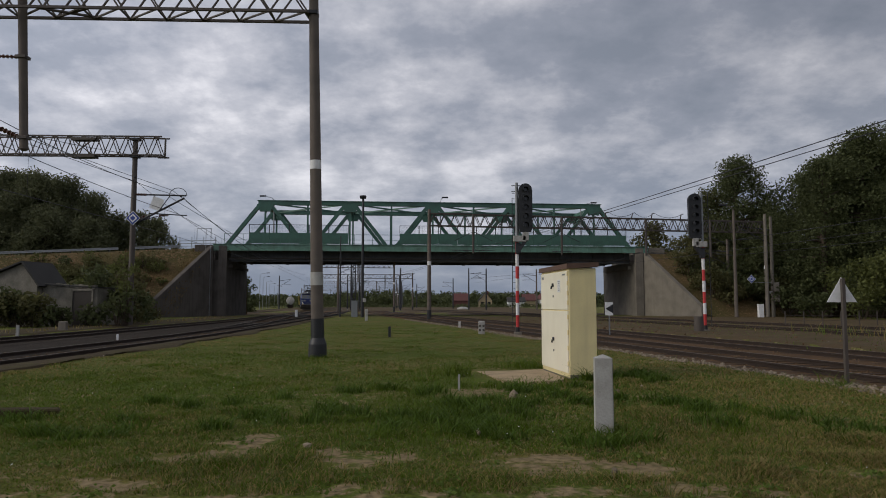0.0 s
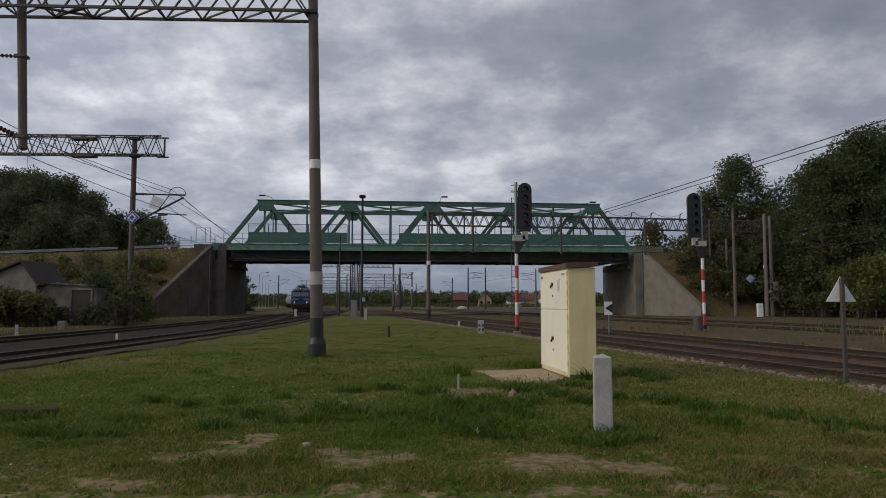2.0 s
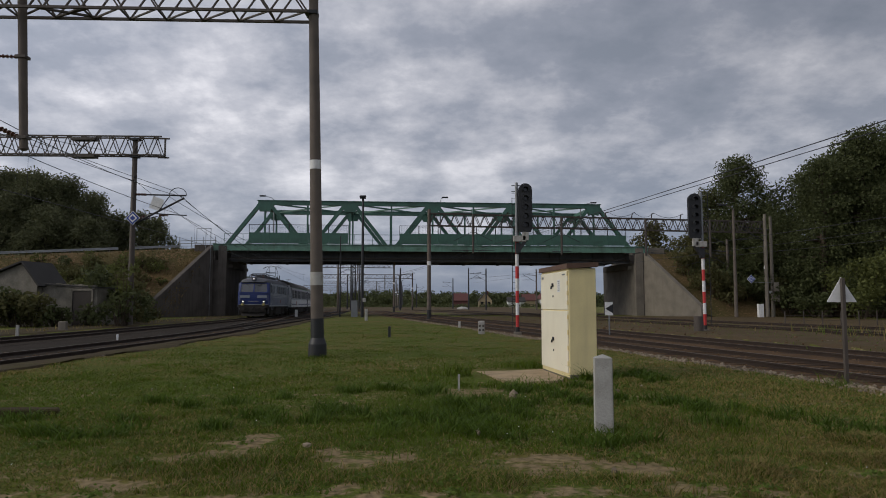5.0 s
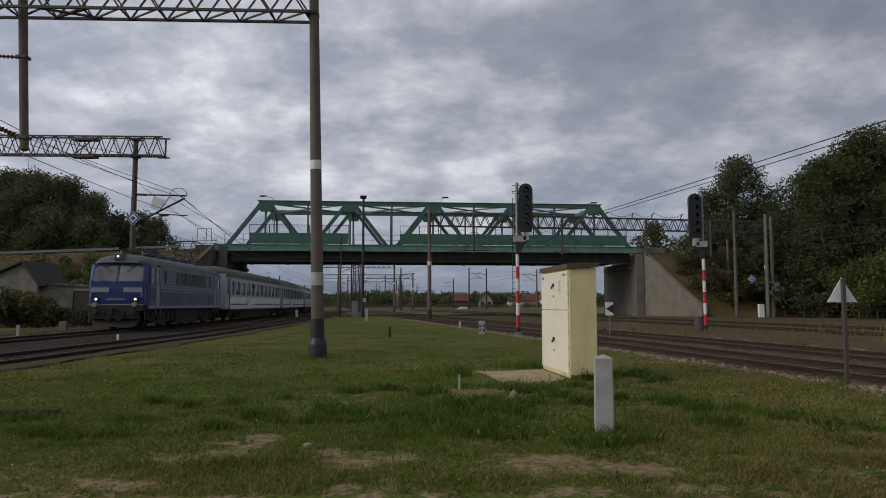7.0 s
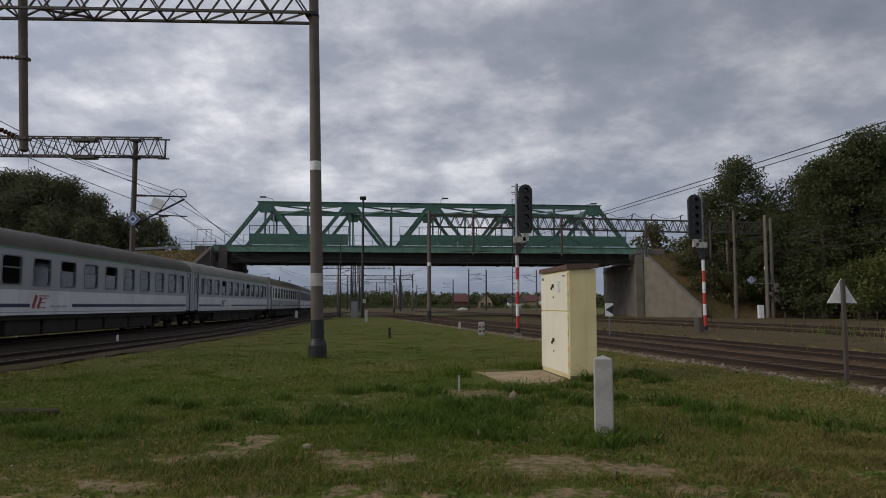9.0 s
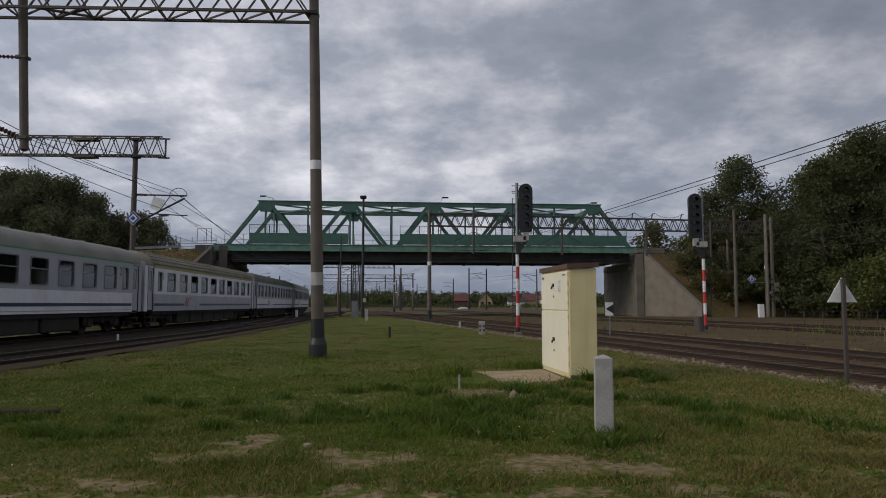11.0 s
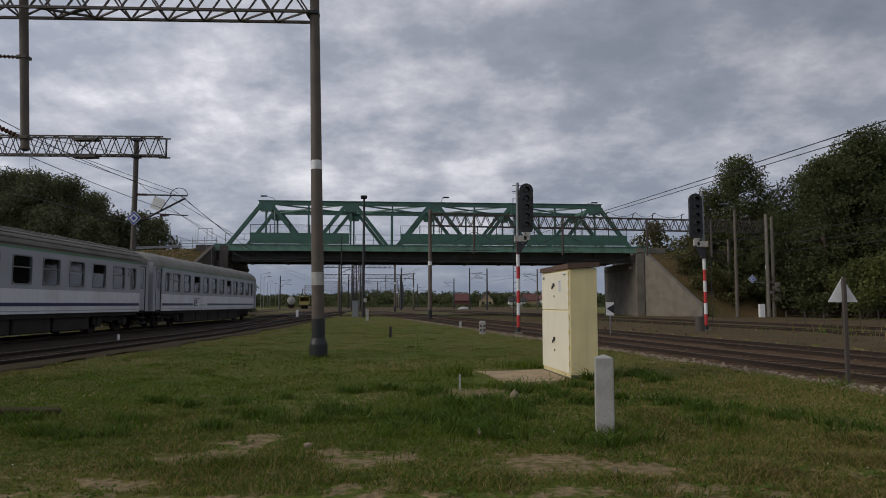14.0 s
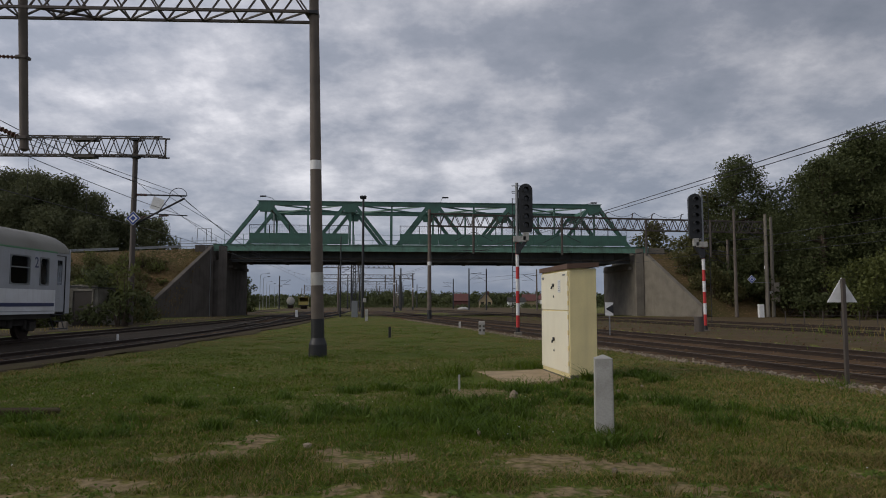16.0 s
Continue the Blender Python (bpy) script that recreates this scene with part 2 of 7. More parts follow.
    "loco_blue": mat("loco_cobalt_blue", (0.024, 0.042, 0.155), 0.35, 0, 0.08, 0.8, 20, 0.03, dirt=(0.03, 0.04, 0.14), dirt_amount=0.3),
    "loco_flash": mat("loco_dark_blue", (0.030, 0.048, 0.115), 0.4, 0, 0.1, 0.6, 20, 0.03, dirt=(0.05, 0.055, 0.07), dirt_amount=0.5, streak=0.3),
    "loco_slate": mat("loco_slate_blue", (0.055, 0.075, 0.120), 0.4, 0, 0.1, 0.6, 20, 0.03, dirt=(0.06, 0.065, 0.08), dirt_amount=0.45, streak=0.3),
    "loco_grey": mat("loco_grey", (0.125, 0.15, 0.185), 0.4, 0, 0.08, 0.6, 20, 0.03, dirt=(0.12, 0.12, 0.125), dirt_amount=0.45, streak=0.3),
    "loco_pale": mat("loco_pale_grey", (0.23, 0.255, 0.29), 0.4, 0, 0.06, 0.6, 20, 0.03, dirt=(0.25, 0.25, 0.25), dirt_amount=0.35),
    "loco_roof": mat("loco_roof_grey", (0.085, 0.092, 0.112), 0.7, 0, 0.15, 0.6, 12, 0.1, dirt=(0.06, 0.055, 0.05), dirt_amount=0.6),
    "brown_ceramic": mat("brown_insulator", (0.10, 0.042, 0.028), 0.25, 0, 0.1, 3, 30, 0.0),
    "yellow": mat("yellow_enamel", (0.34, 0.28, 0.08), 0.5, 0, 0.1, 2, 20, 0.05, dirt=(0.2, 0.16, 0.05), dirt_amount=0.3),
    "red_tile": mat("red_roof", (0.115, 0.045, 0.040), 0.85, 0, 0.15, 1, 10, 0.2),
    "house_wall": mat("house_render", (0.38, 0.30, 0.18), 0.85, 0, 0.08, 0.6, 10, 0.1),
    "glass": glass_mat("tinted_glass", (0.5, 0.56, 0.6), 0.06, 2.15),
    "dark_pane": mat("grimy_dark_pane", (0.042, 0.047, 0.049), 0.45, 0, 0.2, 2, 20, 0.0),
    "windscreen": glass_mat("mirroring_windscreen", (0.40, 0.46, 0.45), 0.08, 2.4),
    "lamp_glow": glow_mat("lit_headlamp", (1.0, 0.95, 0.86), 0.85),
    "lens_off": mat("dark_signal_lens", (0.02, 0.02, 0.022), 0.15, 0, 0.1, 3, 30, 0.0),
}


def ground_mat(name, grass, dry, soil, scale=1.0):
    """Turf, dry turf and bare soil, shared out by the mesh attribute 'wear' and two scales of noise."""
    m = bpy.data.materials.new(name)
    m.use_nodes = True
    t = m.node_tree
    b = t.nodes["Principled BSDF"]
    b.inputs["Roughness"].default_value = 0.95
    b.inputs["Specular IOR Level"].default_value = 0.15
    co = t.nodes.new("ShaderNodeTexCoord")

    def noise_at(s, d=5.0):
        n = t.nodes.new("ShaderNodeTexNoise")
        n.inputs["Scale"].default_value, n.inputs["Detail"].default_value = s * scale, d
        t.links.new(co.outputs["Object"], n.inputs["Vector"])
        return n.outputs[0]

    def mix(fac, a, c):
        n = t.nodes.new("ShaderNodeMix")
        n.data_type = "RGBA"
        for i, v in ((0, fac), (6, a), (7, c)):
            if isinstance(v, tuple):
                n.inputs[i].default_value = (*v[:3], 1)
            else:
                t.links.new(v, n.inputs[i])
        return n.outputs[2]

    def span(v, lo, hi, a=0.0, c=1.0):
        n = t.nodes.new("ShaderNodeMapRange")
        n.inputs["From Min"].default_value, n.inputs["From Max"].default_value = lo, hi
        n.inputs["To Min"].default_value, n.inputs["To Max"].default_value = a, c
        t.links.new(v, n.inputs["Value"])
        return n.outputs[0]

    def add(a, c):
        n = t.nodes.new("ShaderNodeMath")
        t.links.new(a, n.inputs[0])
        t.links.new(c, n.inputs[1])
        return n.outputs[0]

    fine = noise_at(30, 6)
    turf = mix(span(fine, 0.3, 0.7), tuple(c * 0.55 for c in grass), tuple(c * 1.35 for c in grass))
    turf = mix(span(noise_at(0.45), 0.42, 0.66), turf, mix(span(fine, 0.3, 0.7), tuple(c * 0.6 for c in dry), tuple(c * 1.3 for c in dry)))
    bare = mix(span(noise_at(14, 8), 0.3, 0.7), tuple(c * 0.6 for c in soil), tuple(c * 1.35 for c in soil))
    at = t.nodes.new("ShaderNodeAttribute")
    at.attribute_name = "wear"
    worn = add(at.outputs["Fac"], span(noise_at(7, 9), 0.3, 0.7, -0.75, 0.75))
    col = mix(span(worn, 0.42, 0.92), turf, bare)
    t.links.new(col, b.inputs["Base Color"])
    bp = t.nodes.new("ShaderNodeBump")
    bp.inputs["Strength"].default_value, bp.inputs["Distance"].default_value = 0.9, 0.04
    t.links.new(noise_at(18, 8), bp.inputs["Height"])
    t.links.new(bp.outputs[0], b.inputs["Normal"])
    return m


M["ground"] = ground_mat("rough_turf", (0.078, 0.102, 0.013), (0.122, 0.102, 0.024), (0.200, 0.150, 0.080))
M["cinder"] = mat("brown_cinder", (0.092, 0.064, 0.037), 0.95, 0, 0.4, 0.7, 9, 1.0, dirt=(0.060, 0.058, 0.022), dirt_amount=0.65)
M["cinder_dark"] = mat("dark_brown_cinder", (0.058, 0.043, 0.026), 0.95, 0, 0.35, 0.9, 20, 0.9, dirt=(0.075, 0.072, 0.024), dirt_amount=0.6)
M["bank_straw"] = leaf_mat("bank_straw", (0.135, 0.095, 0.042), 0.4)
M["herb"] = leaf_mat("low_herb_leaves", (0.105, 0.150, 0.030), 0.25)
M["bank"] = ground_mat("dry_bank_turf", (0.070, 0.060, 0.022), (0.120, 0.080, 0.036), (0.15, 0.10, 0.055), 0.5)


# ---- mesh helpers ----
def mesh_of(bm, name, material, smooth=False):
    me = bpy.data.meshes.new(name)
    bm.to_mesh(me)
    bm.free()
    for mm in (material if isinstance(material, (list, tuple)) else (material,)):
        me.materials.append(mm)
    if smooth:
        me.shade_smooth()
        me.set_sharp_from_angle(angle=radians(38))
    return me


def part(name, bm, material, parent, label="", smooth=False):
    ob = new(name, mesh_of(bm, name, material, smooth))
    ob.parent = parent
    return tagged(ob, label=label)


def thing(name, m, label, category, group="", near=False):
    ob = new(name)
    ob.empty_display_size = 0.3
    ob.matrix_basis = NEAR @ m if near else m
    return tagged(ob, label=label, category=category, group=group)


def solo(name, bm, material, label, category="", kind="", m=None, smooth=False, group=""):
    ob = new(name, mesh_of(bm, name, material, smooth))
    if m is not None:
        ob.matrix_basis = m
    return tagged(ob, label=label, category=category, kind=kind, group=group)


def box(bm, x, y, z, sx, sy, sz, bevel=0.0, rot=None, mi=0):
    """A box by its centre and full sizes."""
    r = bmesh.ops.create_cube(bm, size=1.0)
    vs = r["verts"]
    m = Matrix.Translation((x, y, z)) @ (rot.to_4x4() if rot is not None else Matrix()) @ Matrix.Diagonal((sx, sy, sz, 1))
    bmesh.ops.transform(bm, matrix=m, verts=vs)
    fs = {f for v in vs for f in v.link_faces}
    for f in fs:
        f.material_index = mi
    if bevel:
        es = {e for v in vs for e in v.link_edges}
        bmesh.ops.bevel(bm, geom=list(es), offset=bevel, segments=2, affect="EDGES", profile=0.5)
    return bm


def bar(bm, a, b, w, h=None, up=(0, 0, 1)):
    """A straight bar of section w by h from a to b."""
    a, b = Vector(a), Vector(b)
    d = b - a
    n = d.normalized()
    side = n.cross(Vector(up))
    if side.length < 1e-4:
        side = n.cross(Vector((0, 1, 0)))
    side.normalize()
    top = side.cross(n)
    h = w if h is None else h
    vs = [bm.verts.new(p + side * (sx * w / 2) + top * (sz * h / 2)) for p in (a, b) for sx, sz in ((-1, -1), (1, -1), (1, 1), (-1, 1))]
    for q in ((0, 1, 2, 3), (7, 6, 5, 4), (0, 4, 5, 1), (1, 5, 6, 2), (2, 6, 7, 3), (3, 7, 4, 0)):
        bm.faces.new([vs[i] for i in q])
    return bm


def tube(bm, a, b, r0, r1=None, n=10, caps=True):
    """A round bar from a to b, tapering from r0 to r1."""
    a, b = Vector(a), Vector(b)
    r1 = r0 if r1 is None else r1
    d = (b - a).normalized()
    side = d.cross(Vector((0, 0, 1)))
    if side.length < 1e-4:
        side = Vector((1, 0, 0))
    side.normalize()
    top = side.cross(d)
    rings = []
    for p, r in ((a, r0), (b, r1)):
        rings.append([bm.verts.new(p + (side * math.cos(2 * math.pi * i / n) + top * math.sin(2 * math.pi * i / n)) * r) for i in range(n)])
    for i in range(n):
        j = (i + 1) % n
        bm.faces.new((rings[0][i], rings[0][j], rings[1][j], rings[1][i]))
    if caps:
        bm.faces.new(rings[0][::-1])
        bm.faces.new(rings[1])
    return bm


def sweep(bm, pts, r, n=5):
    """A thin round line along the points."""
    for a, b in zip(pts[:-1], pts[1:]):
        tube(bm, a, b, r, r, n, caps=False)
    return bm


def prism(bm, outline, y0, y1):
    """An outline in x and z, pulled from y0 to y1."""
    a = [bm.verts.new((x, y0, z)) for x, z in outline]
    b = [bm.verts.new((x, y1, z)) for x, z in outline]
    n = len(outline)
    bm.faces.new(a[::-1])
    bm.faces.new(b)
    for i in range(n):
        j = (i + 1) % n
        bm.faces.new((a[i], a[j], b[j], b[i]))
    bmesh.ops.recalc_face_normals(bm, faces=bm.faces)
    return bm


def B():
    return bmesh.new()


# ---- the lines of the tracks, seen from above ----
GROUND_Z = -0.06
# the verge lies almost level with the rails, so what stands on it is set out about the eye by one factor
VERGE = 0.892
NEAR = Matrix.Translation((0, 0, EYE_H)) @ Matrix.Scale(VERGE, 4) @ Matrix.Translation((0, 0, -EYE_H))
RIGHT_LEAN = -0.193


def line_train(y):
    u = (y - 40) / 40
    if y < 20:
        return -16.01 - 0.0096 * (y - 20)
    if y > 125:
        return -24.428 - 0.1605 * (y - 125)
    return -16.43 - 1.366 * u - 1.055 * u * u - 0.034 * u ** 3


def line_left(y):
    return -10.65 if y < 30 else -10.65 - 0.05 * (y - 30) - 0.0003 * (y - 30) ** 2


def line_right(y):
    return 10.87 + RIGHT_LEAN * y


def line_right_far(y):
    return 14.5 - 0.196 * y


def line_siding(y):
    return 24.2 - 0.20 * y


def side_wall(bm, sx, y0, y1, z0, z1, holes, th=0.07, mi=0):
    """One sheet at x = sx from y0 to y1, with openings (ya, yb, za, zb) cut through it."""
    ys = sorted({y0, y1, *(v for h in holes for v in h[:2])})
    zs = sorted({z0, z1, *(v for h in holes for v in h[2:])})
    solid = {(i, k) for i in range(len(ys) - 1) for k in range(len(zs) - 1)
             if not any(a <= (ys[i] + ys[i + 1]) / 2 <= b and c <= (zs[k] + zs[k + 1]) / 2 <= d for a, b, c, d in holes)}
    seen = {}

    def at(i, k, o):
        if (i, k, o) not in seen:
            seen[i, k, o] = bm.verts.new((sx + o * th / 2, ys[i], zs[k]))
        return seen[i, k, o]

    for i, k in solid:
        for o in (-1, 1):
            q = [at(i, k, o), at(i + 1, k, o), at(i + 1, k + 1, o), at(i, k + 1, o)]
            bm.faces.new(q if o > 0 else q[::-1])
        for (di, dk), (a, b) in (((-1, 0), ((i, k), (i, k + 1))), ((1, 0), ((i + 1, k + 1), (i + 1, k))), ((0, -1), ((i + 1, k), (i, k))), ((0, 1), ((i, k + 1), (i + 1, k + 1)))):
            if (i + di, k + dk) not in solid:
                bm.faces.new((at(*a, -1), at(*b, -1), at(*b, 1), at(*a, 1)))


def window_ring(w, h, r, t, d):
    """A window surround round the origin in y and z: square outside, rounded inside, of depth d in x."""
    bm = bmesh.new()
    inner = []
    for cy, cz, a0 in ((w / 2 - t - r, h / 2 - t - r, 0), (-w / 2 + t + r, h / 2 - t - r, 90), (-w / 2 + t + r, -h / 2 + t + r, 180), (w / 2 - t - r, -h / 2 + t + r, 270)):
        for k in range(5):
            a = radians(a0 + 22.5 * k)
            inner.append((cy + r * math.cos(a), cz + r * math.sin(a)))
    outer = []
    for y, z in inner:
        s = max(abs(y) / (w / 2), abs(z) / (h / 2))
        outer.append((y / s, z / s))
    ring = [[bm.verts.new((o, y, z)) for y, z in pts] for pts in (outer, inner) for o in (-d / 2, d / 2)]
    n = len(inner)
    for i in range(n):
        j = (i + 1) % n
        for a, b in ((0, 2), (3, 1), (2, 3), (1, 0)):
            bm.faces.new((ring[a][i], ring[a][j], ring[b][j], ring[b][i]))
    bmesh.ops.recalc_face_normals(bm, faces=bm.faces)
    return bm


# ---- ground: one sheet to the horizon ----
BARE = ((-2.57, 6.91, 0.38, 0.3), (-2.2, 7.59, 0.42, 0.4), (-2.13, 7.08, 0.28, 0.3), (-1.97, 8.0, 0.38, 0.25), (-1.54, 10.51, 0.35, 0.6), (-0.81, 6.76, 0.36, 0.38), (-1.13, 7.24, 0.23, 0.3),
        (-0.36, 6.98, 0.16, 0.22), (0.76, 6.76, 0.37, 0.45), (1.15, 6.91, 0.3, 0.3), (1.64, 6.51, 0.56, 0.3), (3.12, 9.06, 0.3, 0.3), (2.01, 5.82, 0.4, 0.25), (3.73, 6.38, 0.25, 0.22),
        (0.27, 11.6, 0.4, 0.55), (3.1, 11.39, 0.45, 0.3), (-2.68, 5.88, 0.37, 0.2), (2.67, 5.74, 0.27, 0.17), (-0.82, 5.74, 0.27, 0.2), (1.02, 5.77, 0.36, 0.2), (0.75, 12.3, 0.8, 0.4))
# dense dark herbs: x, y, reach, how thick
HERBS = ((3.5, 12.9, 0.9, 9), (0.4, 8.4, 0.7, 9), (0.6, 7.4, 0.5, 6), (-0.5, 8.0, 0.6, 5), (-2.2, 7.9, 0.5, 5), (1.6, 6.9, 0.35, 4), (1.75, 11.0, 0.9, 9), (3.4, 8.4, 0.8, 7),
         (-0.7, 11.0, 0.8, 5), (-1.5, 8.5, 0.6, 6), (-4.2, 7.6, 1.0, 8), (0.9, 9.6, 1.0, 12), (2.6, 9.2, 0.7, 7), (-3.0, 9.6, 1.0, 4), (4.4, 7.6, 0.6, 5), (2.4, 12.6, 0.5, 6))


def wear(x, y):
    x, y = x / VERGE, y / VERGE
    w = 0.17 + 0.35 * (noise.noise(Vector((x * 0.45, y * 0.3, 5.0)))) + 0.25 * noise.noise(Vector((x * 1.3, y * 0.9, 9.0))) + 0.20 * noise.noise(Vector((x * 3.4, y * 2.6, 14.0)))
    for a, b, r, q in BARE:
        d = math.hypot((x - a) / r, (y - b) / q)
        w += max(0.0, 1.3 - d) * 0.62
    if y > 20:
        w -= 0.1
    w += 0.16 * max(0.0, min(1.0, (8.6 - y) / 1.5))
    if y > 75 or (y > 12 and x > line_right_far(y) + 1.0):
        w += 0.22
    return max(0.0, min(1.0, w))


def lie(x, y):
    """The height of the turf."""
    if abs(x) > 60 or y > 140 or y < -20:
        return GROUND_Z
    d = 9.0
    if abs(x) < 30:
        for f in (line_train, line_left, line_right, line_right_far):
            o = x - f(y)
            d = min(d, abs(o) * (1.55 if f is line_left and o > 0 else 1.0))
    if line_train(y) - 2 < x < line_left(y):
        d = 0.0
    dip = max(0.0, min(1.0, (2.15 - d) / 0.35))
    return GROUND_Z - 0.22 * dip + 0.035 * noise.noise(Vector((x * 0.5, y * 0.5, 1))) + 0.012 * noise.noise(Vector((x * 2.2, y * 2.2, 3)))


def build_ground():
    def steps(lo, hi, near0, near1, fine, grow):
        out = list(np.arange(near0, near1 + 1e-6, fine))
        d, v = fine, near1
        while v < hi:
            d *= grow
            v += d
            out.append(min(v, hi))
        d, v = fine, near0
        while v > lo:
            d *= grow
            v -= d
            out.insert(0, max(v, lo))
        return out

    near_x = list(np.arange(-21.0, -9.0, 0.35)) + list(np.arange(-9.0, 10.0, 0.16)) + list(np.arange(10.0, 17.0, 0.35))
    xs = near_x
    d, a, b = 0.4, xs[0], xs[-1]
    while b < 2500:
        d *= 1.12
        a, b = a - d, b + d
        xs = [a] + xs + [b]
    ys = steps(-400, 4000, 2.5, 22, 0.16, 1.05)
    verts = [(x, y, lie(x, y)) for y in ys for x in xs]
    n = len(xs)
    faces = [(j * n + i, j * n + i + 1, (j + 1) * n + i + 1, (j + 1) * n + i) for j in range(len(ys) - 1) for i in range(n - 1)]
    me = bpy.data.meshes.new("ground")
    me.from_pydata(verts, [], faces)
    at = me.attributes.new("wear", "FLOAT", "POINT")
    at.data.foreach_set("value", [wear(v[0], v[1]) for v in verts])
    me.materials.append(M["ground"])
    me.shade_smooth()
    tagged(new("ground", me), "patchy green turf with bare sandy spots", kind="structure")


build_ground()


# ---- tracks ----
def bed(name, line, y0, y1, half, label):
    bm = B()
    rows = []
    y = y0
    while y <= y1:
        x = line(y)
        k = (line(y + 1) - line(y - 1)) / 2
        nx, ny = 1 / math.hypot(1, k), -k / math.hypot(1, k)
        row = []
        for o, z in ((-half - 0.6, -0.24), (-half, -0.095), (-0.75, -0.115), (0.75, -0.115), (half, -0.095), (half + 0.6, -0.24)):
            j = 0.03 * noise.noise(Vector((x + o * 3, y * 1.7, 2)))
            row.append(bm.verts.new((x + nx * o, y + ny * o, z + j * 0.4)))
        rows.append(row)
        y += 1.0
    for a, b in zip(rows[:-1], rows[1:]):
        for i in range(5):
            bm.faces.new((a[i], a[i + 1], b[i + 1], b[i]))
    return solo(name, bm, M["ballast_dark" if "dark" in label else "ballast"], label, kind="structure")


RAIL = ((-0.070, -0.150), (0.070, -0.150), (0.070, -0.138), (0.012, -0.122), (0.012, -0.040), (0.035, -0.032), (0.035, 0.0), (-0.035, 0.0), (-0.035, -0.032), (-0.012, -0.040), (-0.012, -0.122), (-0.070, -0.138))


def rail(line, off, y0, y1, parent):
    bm = B()
    rows = []
    for y in np.arange(y0, y1 + 0.1, 2.0):
        x, k = line(y), (line(y + 1) - line(y - 1)) / 2
        q = math.hypot(1, k)
        rows.append([bm.verts.new((x + (off + a) / q, y - k * (off + a) / q, z)) for a, z in RAIL])
    n = len(RAIL)
    for a, b in zip(rows[:-1], rows[1:]):
        for i in range(n):
            j = (i + 1) % n
            f = bm.faces.new((a[i], b[i], b[j], a[j]))
            f.material_index = 1 if i == 6 else 0
    bmesh.ops.recalc_face_normals(bm, faces=bm.faces)
    return part("rail", bm, (M["rail_side"], M["rail_top"]), parent)


def sleeper_mesh():
    bm = B()
    prism(bm, ((-0.13, -0.09), (0.13, -0.09), (0.11, 0.055), (-0.11, 0.055)), -1.28, 1.28)
    bmesh.ops.rotate(bm, matrix=Matrix.Rotation(math.pi / 2, 3, "Z"), verts=bm.verts)
    return mesh_of(bm, "sleeper", M["sleeper"])


SLEEPER = sleeper_mesh()


def track(line, y0, y1, s0, s1, label, lift=0.0):
    t = thing("railway_track", pose(0, 0, lift), label, "railway track", "station tracks")
    for o in (-0.7525, 0.7525):
        rail(line, o, y0, y1, t)
    for y in np.arange(s0, s1, 0.62):
        ob = new("sleeper", SLEEPER)
        ob.parent = t
        k = (line(y + 1) - line(y - 1)) / 2
        ob.matrix_basis = pose(line(y), y, -0.158, 0, 0, math.degrees(-math.atan(k)))
    return t


def cinder_strip(name, left, right, y0, y1, label, skin="cinder"):
    """A thin spread of cinders over the verge between two lines."""
    bm = B()
    rows = []
    n = max(10, int((right(y0) - left(y0)) / 0.5)) if y0 < 80 else 10
    for y in np.arange(y0, y1, 0.6 if y0 < 80 else 2.0):
        a, b = left(y), right(y)
        row = []
        for i in range(n + 1):
            edge = (0.7 * noise.noise(Vector((y * 0.35, i, 61))) + 0.4 * noise.noise(Vector((y * 1.3, i, 63)))) if i in (0, n) else 0.0
            x = a + (b - a) * i / n + edge
            row.append(bm.verts.new((x, y, lie(x, y) + (-0.05 if i in (0, n) else 0.045))))
        rows.append(row)
    for p, q in zip(rows[:-1], rows[1:]):
        for i in range(n):
            bm.faces.new((p[i], p[i + 1], q[i + 1], q[i]))
    return solo(name, bm, M[skin], label, kind="structure", smooth=True)


cinder_strip("trackside_ground_1", lambda y: line_right_far(y) + 1.3, lambda y: line_siding(y) + 24.0, 6, 76, "brown cinder ground with low weeds along the siding")
cinder_strip("trackside_ground_3", lambda y: line_left(y) + 1.2, lambda y: line_left(y) + 2.2 + 0.5 * noise.noise(Vector((y * 0.3, 0, 12))), 8, 74, "brown cinder fringe between track and turf", "cinder_dark")
cinder_strip("trackside_ground_4", lambda y: -33 - 0.16 * (y - 84), lambda y: 26 + 0.05 * (y - 84), 84, 330, "brown cindery ground of the station yard")
cinder_strip("trackside_ground_2", lambda y: line_train(y) - 6.0, lambda y: line_train(y) - 2.0, 14, 74, "dark brown cinder ground beside the line", "cinder_dark")
bed("track_bed_1", line_train, -160, 260, 1.75, "dark ballast under the track")
bed("track_bed_2", line_left, -160, 200, 1.55, "dark ballast under the track")
bed("track_bed_6", lambda y: (line_train(y) + line_left(y)) / 2, -160, 110, 2.3, "dark ballast between the tracks")
bed("track_bed_3", line_right, -120, 300, 1.75, "brown ballast with a pale stony shoulder")
bed("track_bed_4", line_right_far, -120, 300, 1.75, "brown weathered ballast")
track(line_train, -160, 260, 14, 80, "rust-brown running track curving under the bridge")
track(line_left, -160, 200, 8, 80, "rust-brown track beside the turf")
track(line_right, -120, 300, 6, 70, "rust-brown track with a pale stone shoulder")
track(line_right_far, -120, 300, 10, 70, "rust-brown track beside the signal")
track(line_siding, -40, 160, 14, 64, "overgrown rusty siding in tall weeds", 0.08)
track(lambda y: line_siding(y) + 5.2, -40, 160, 18, 64, "overgrown rusty siding in tall weeds", 0.08)


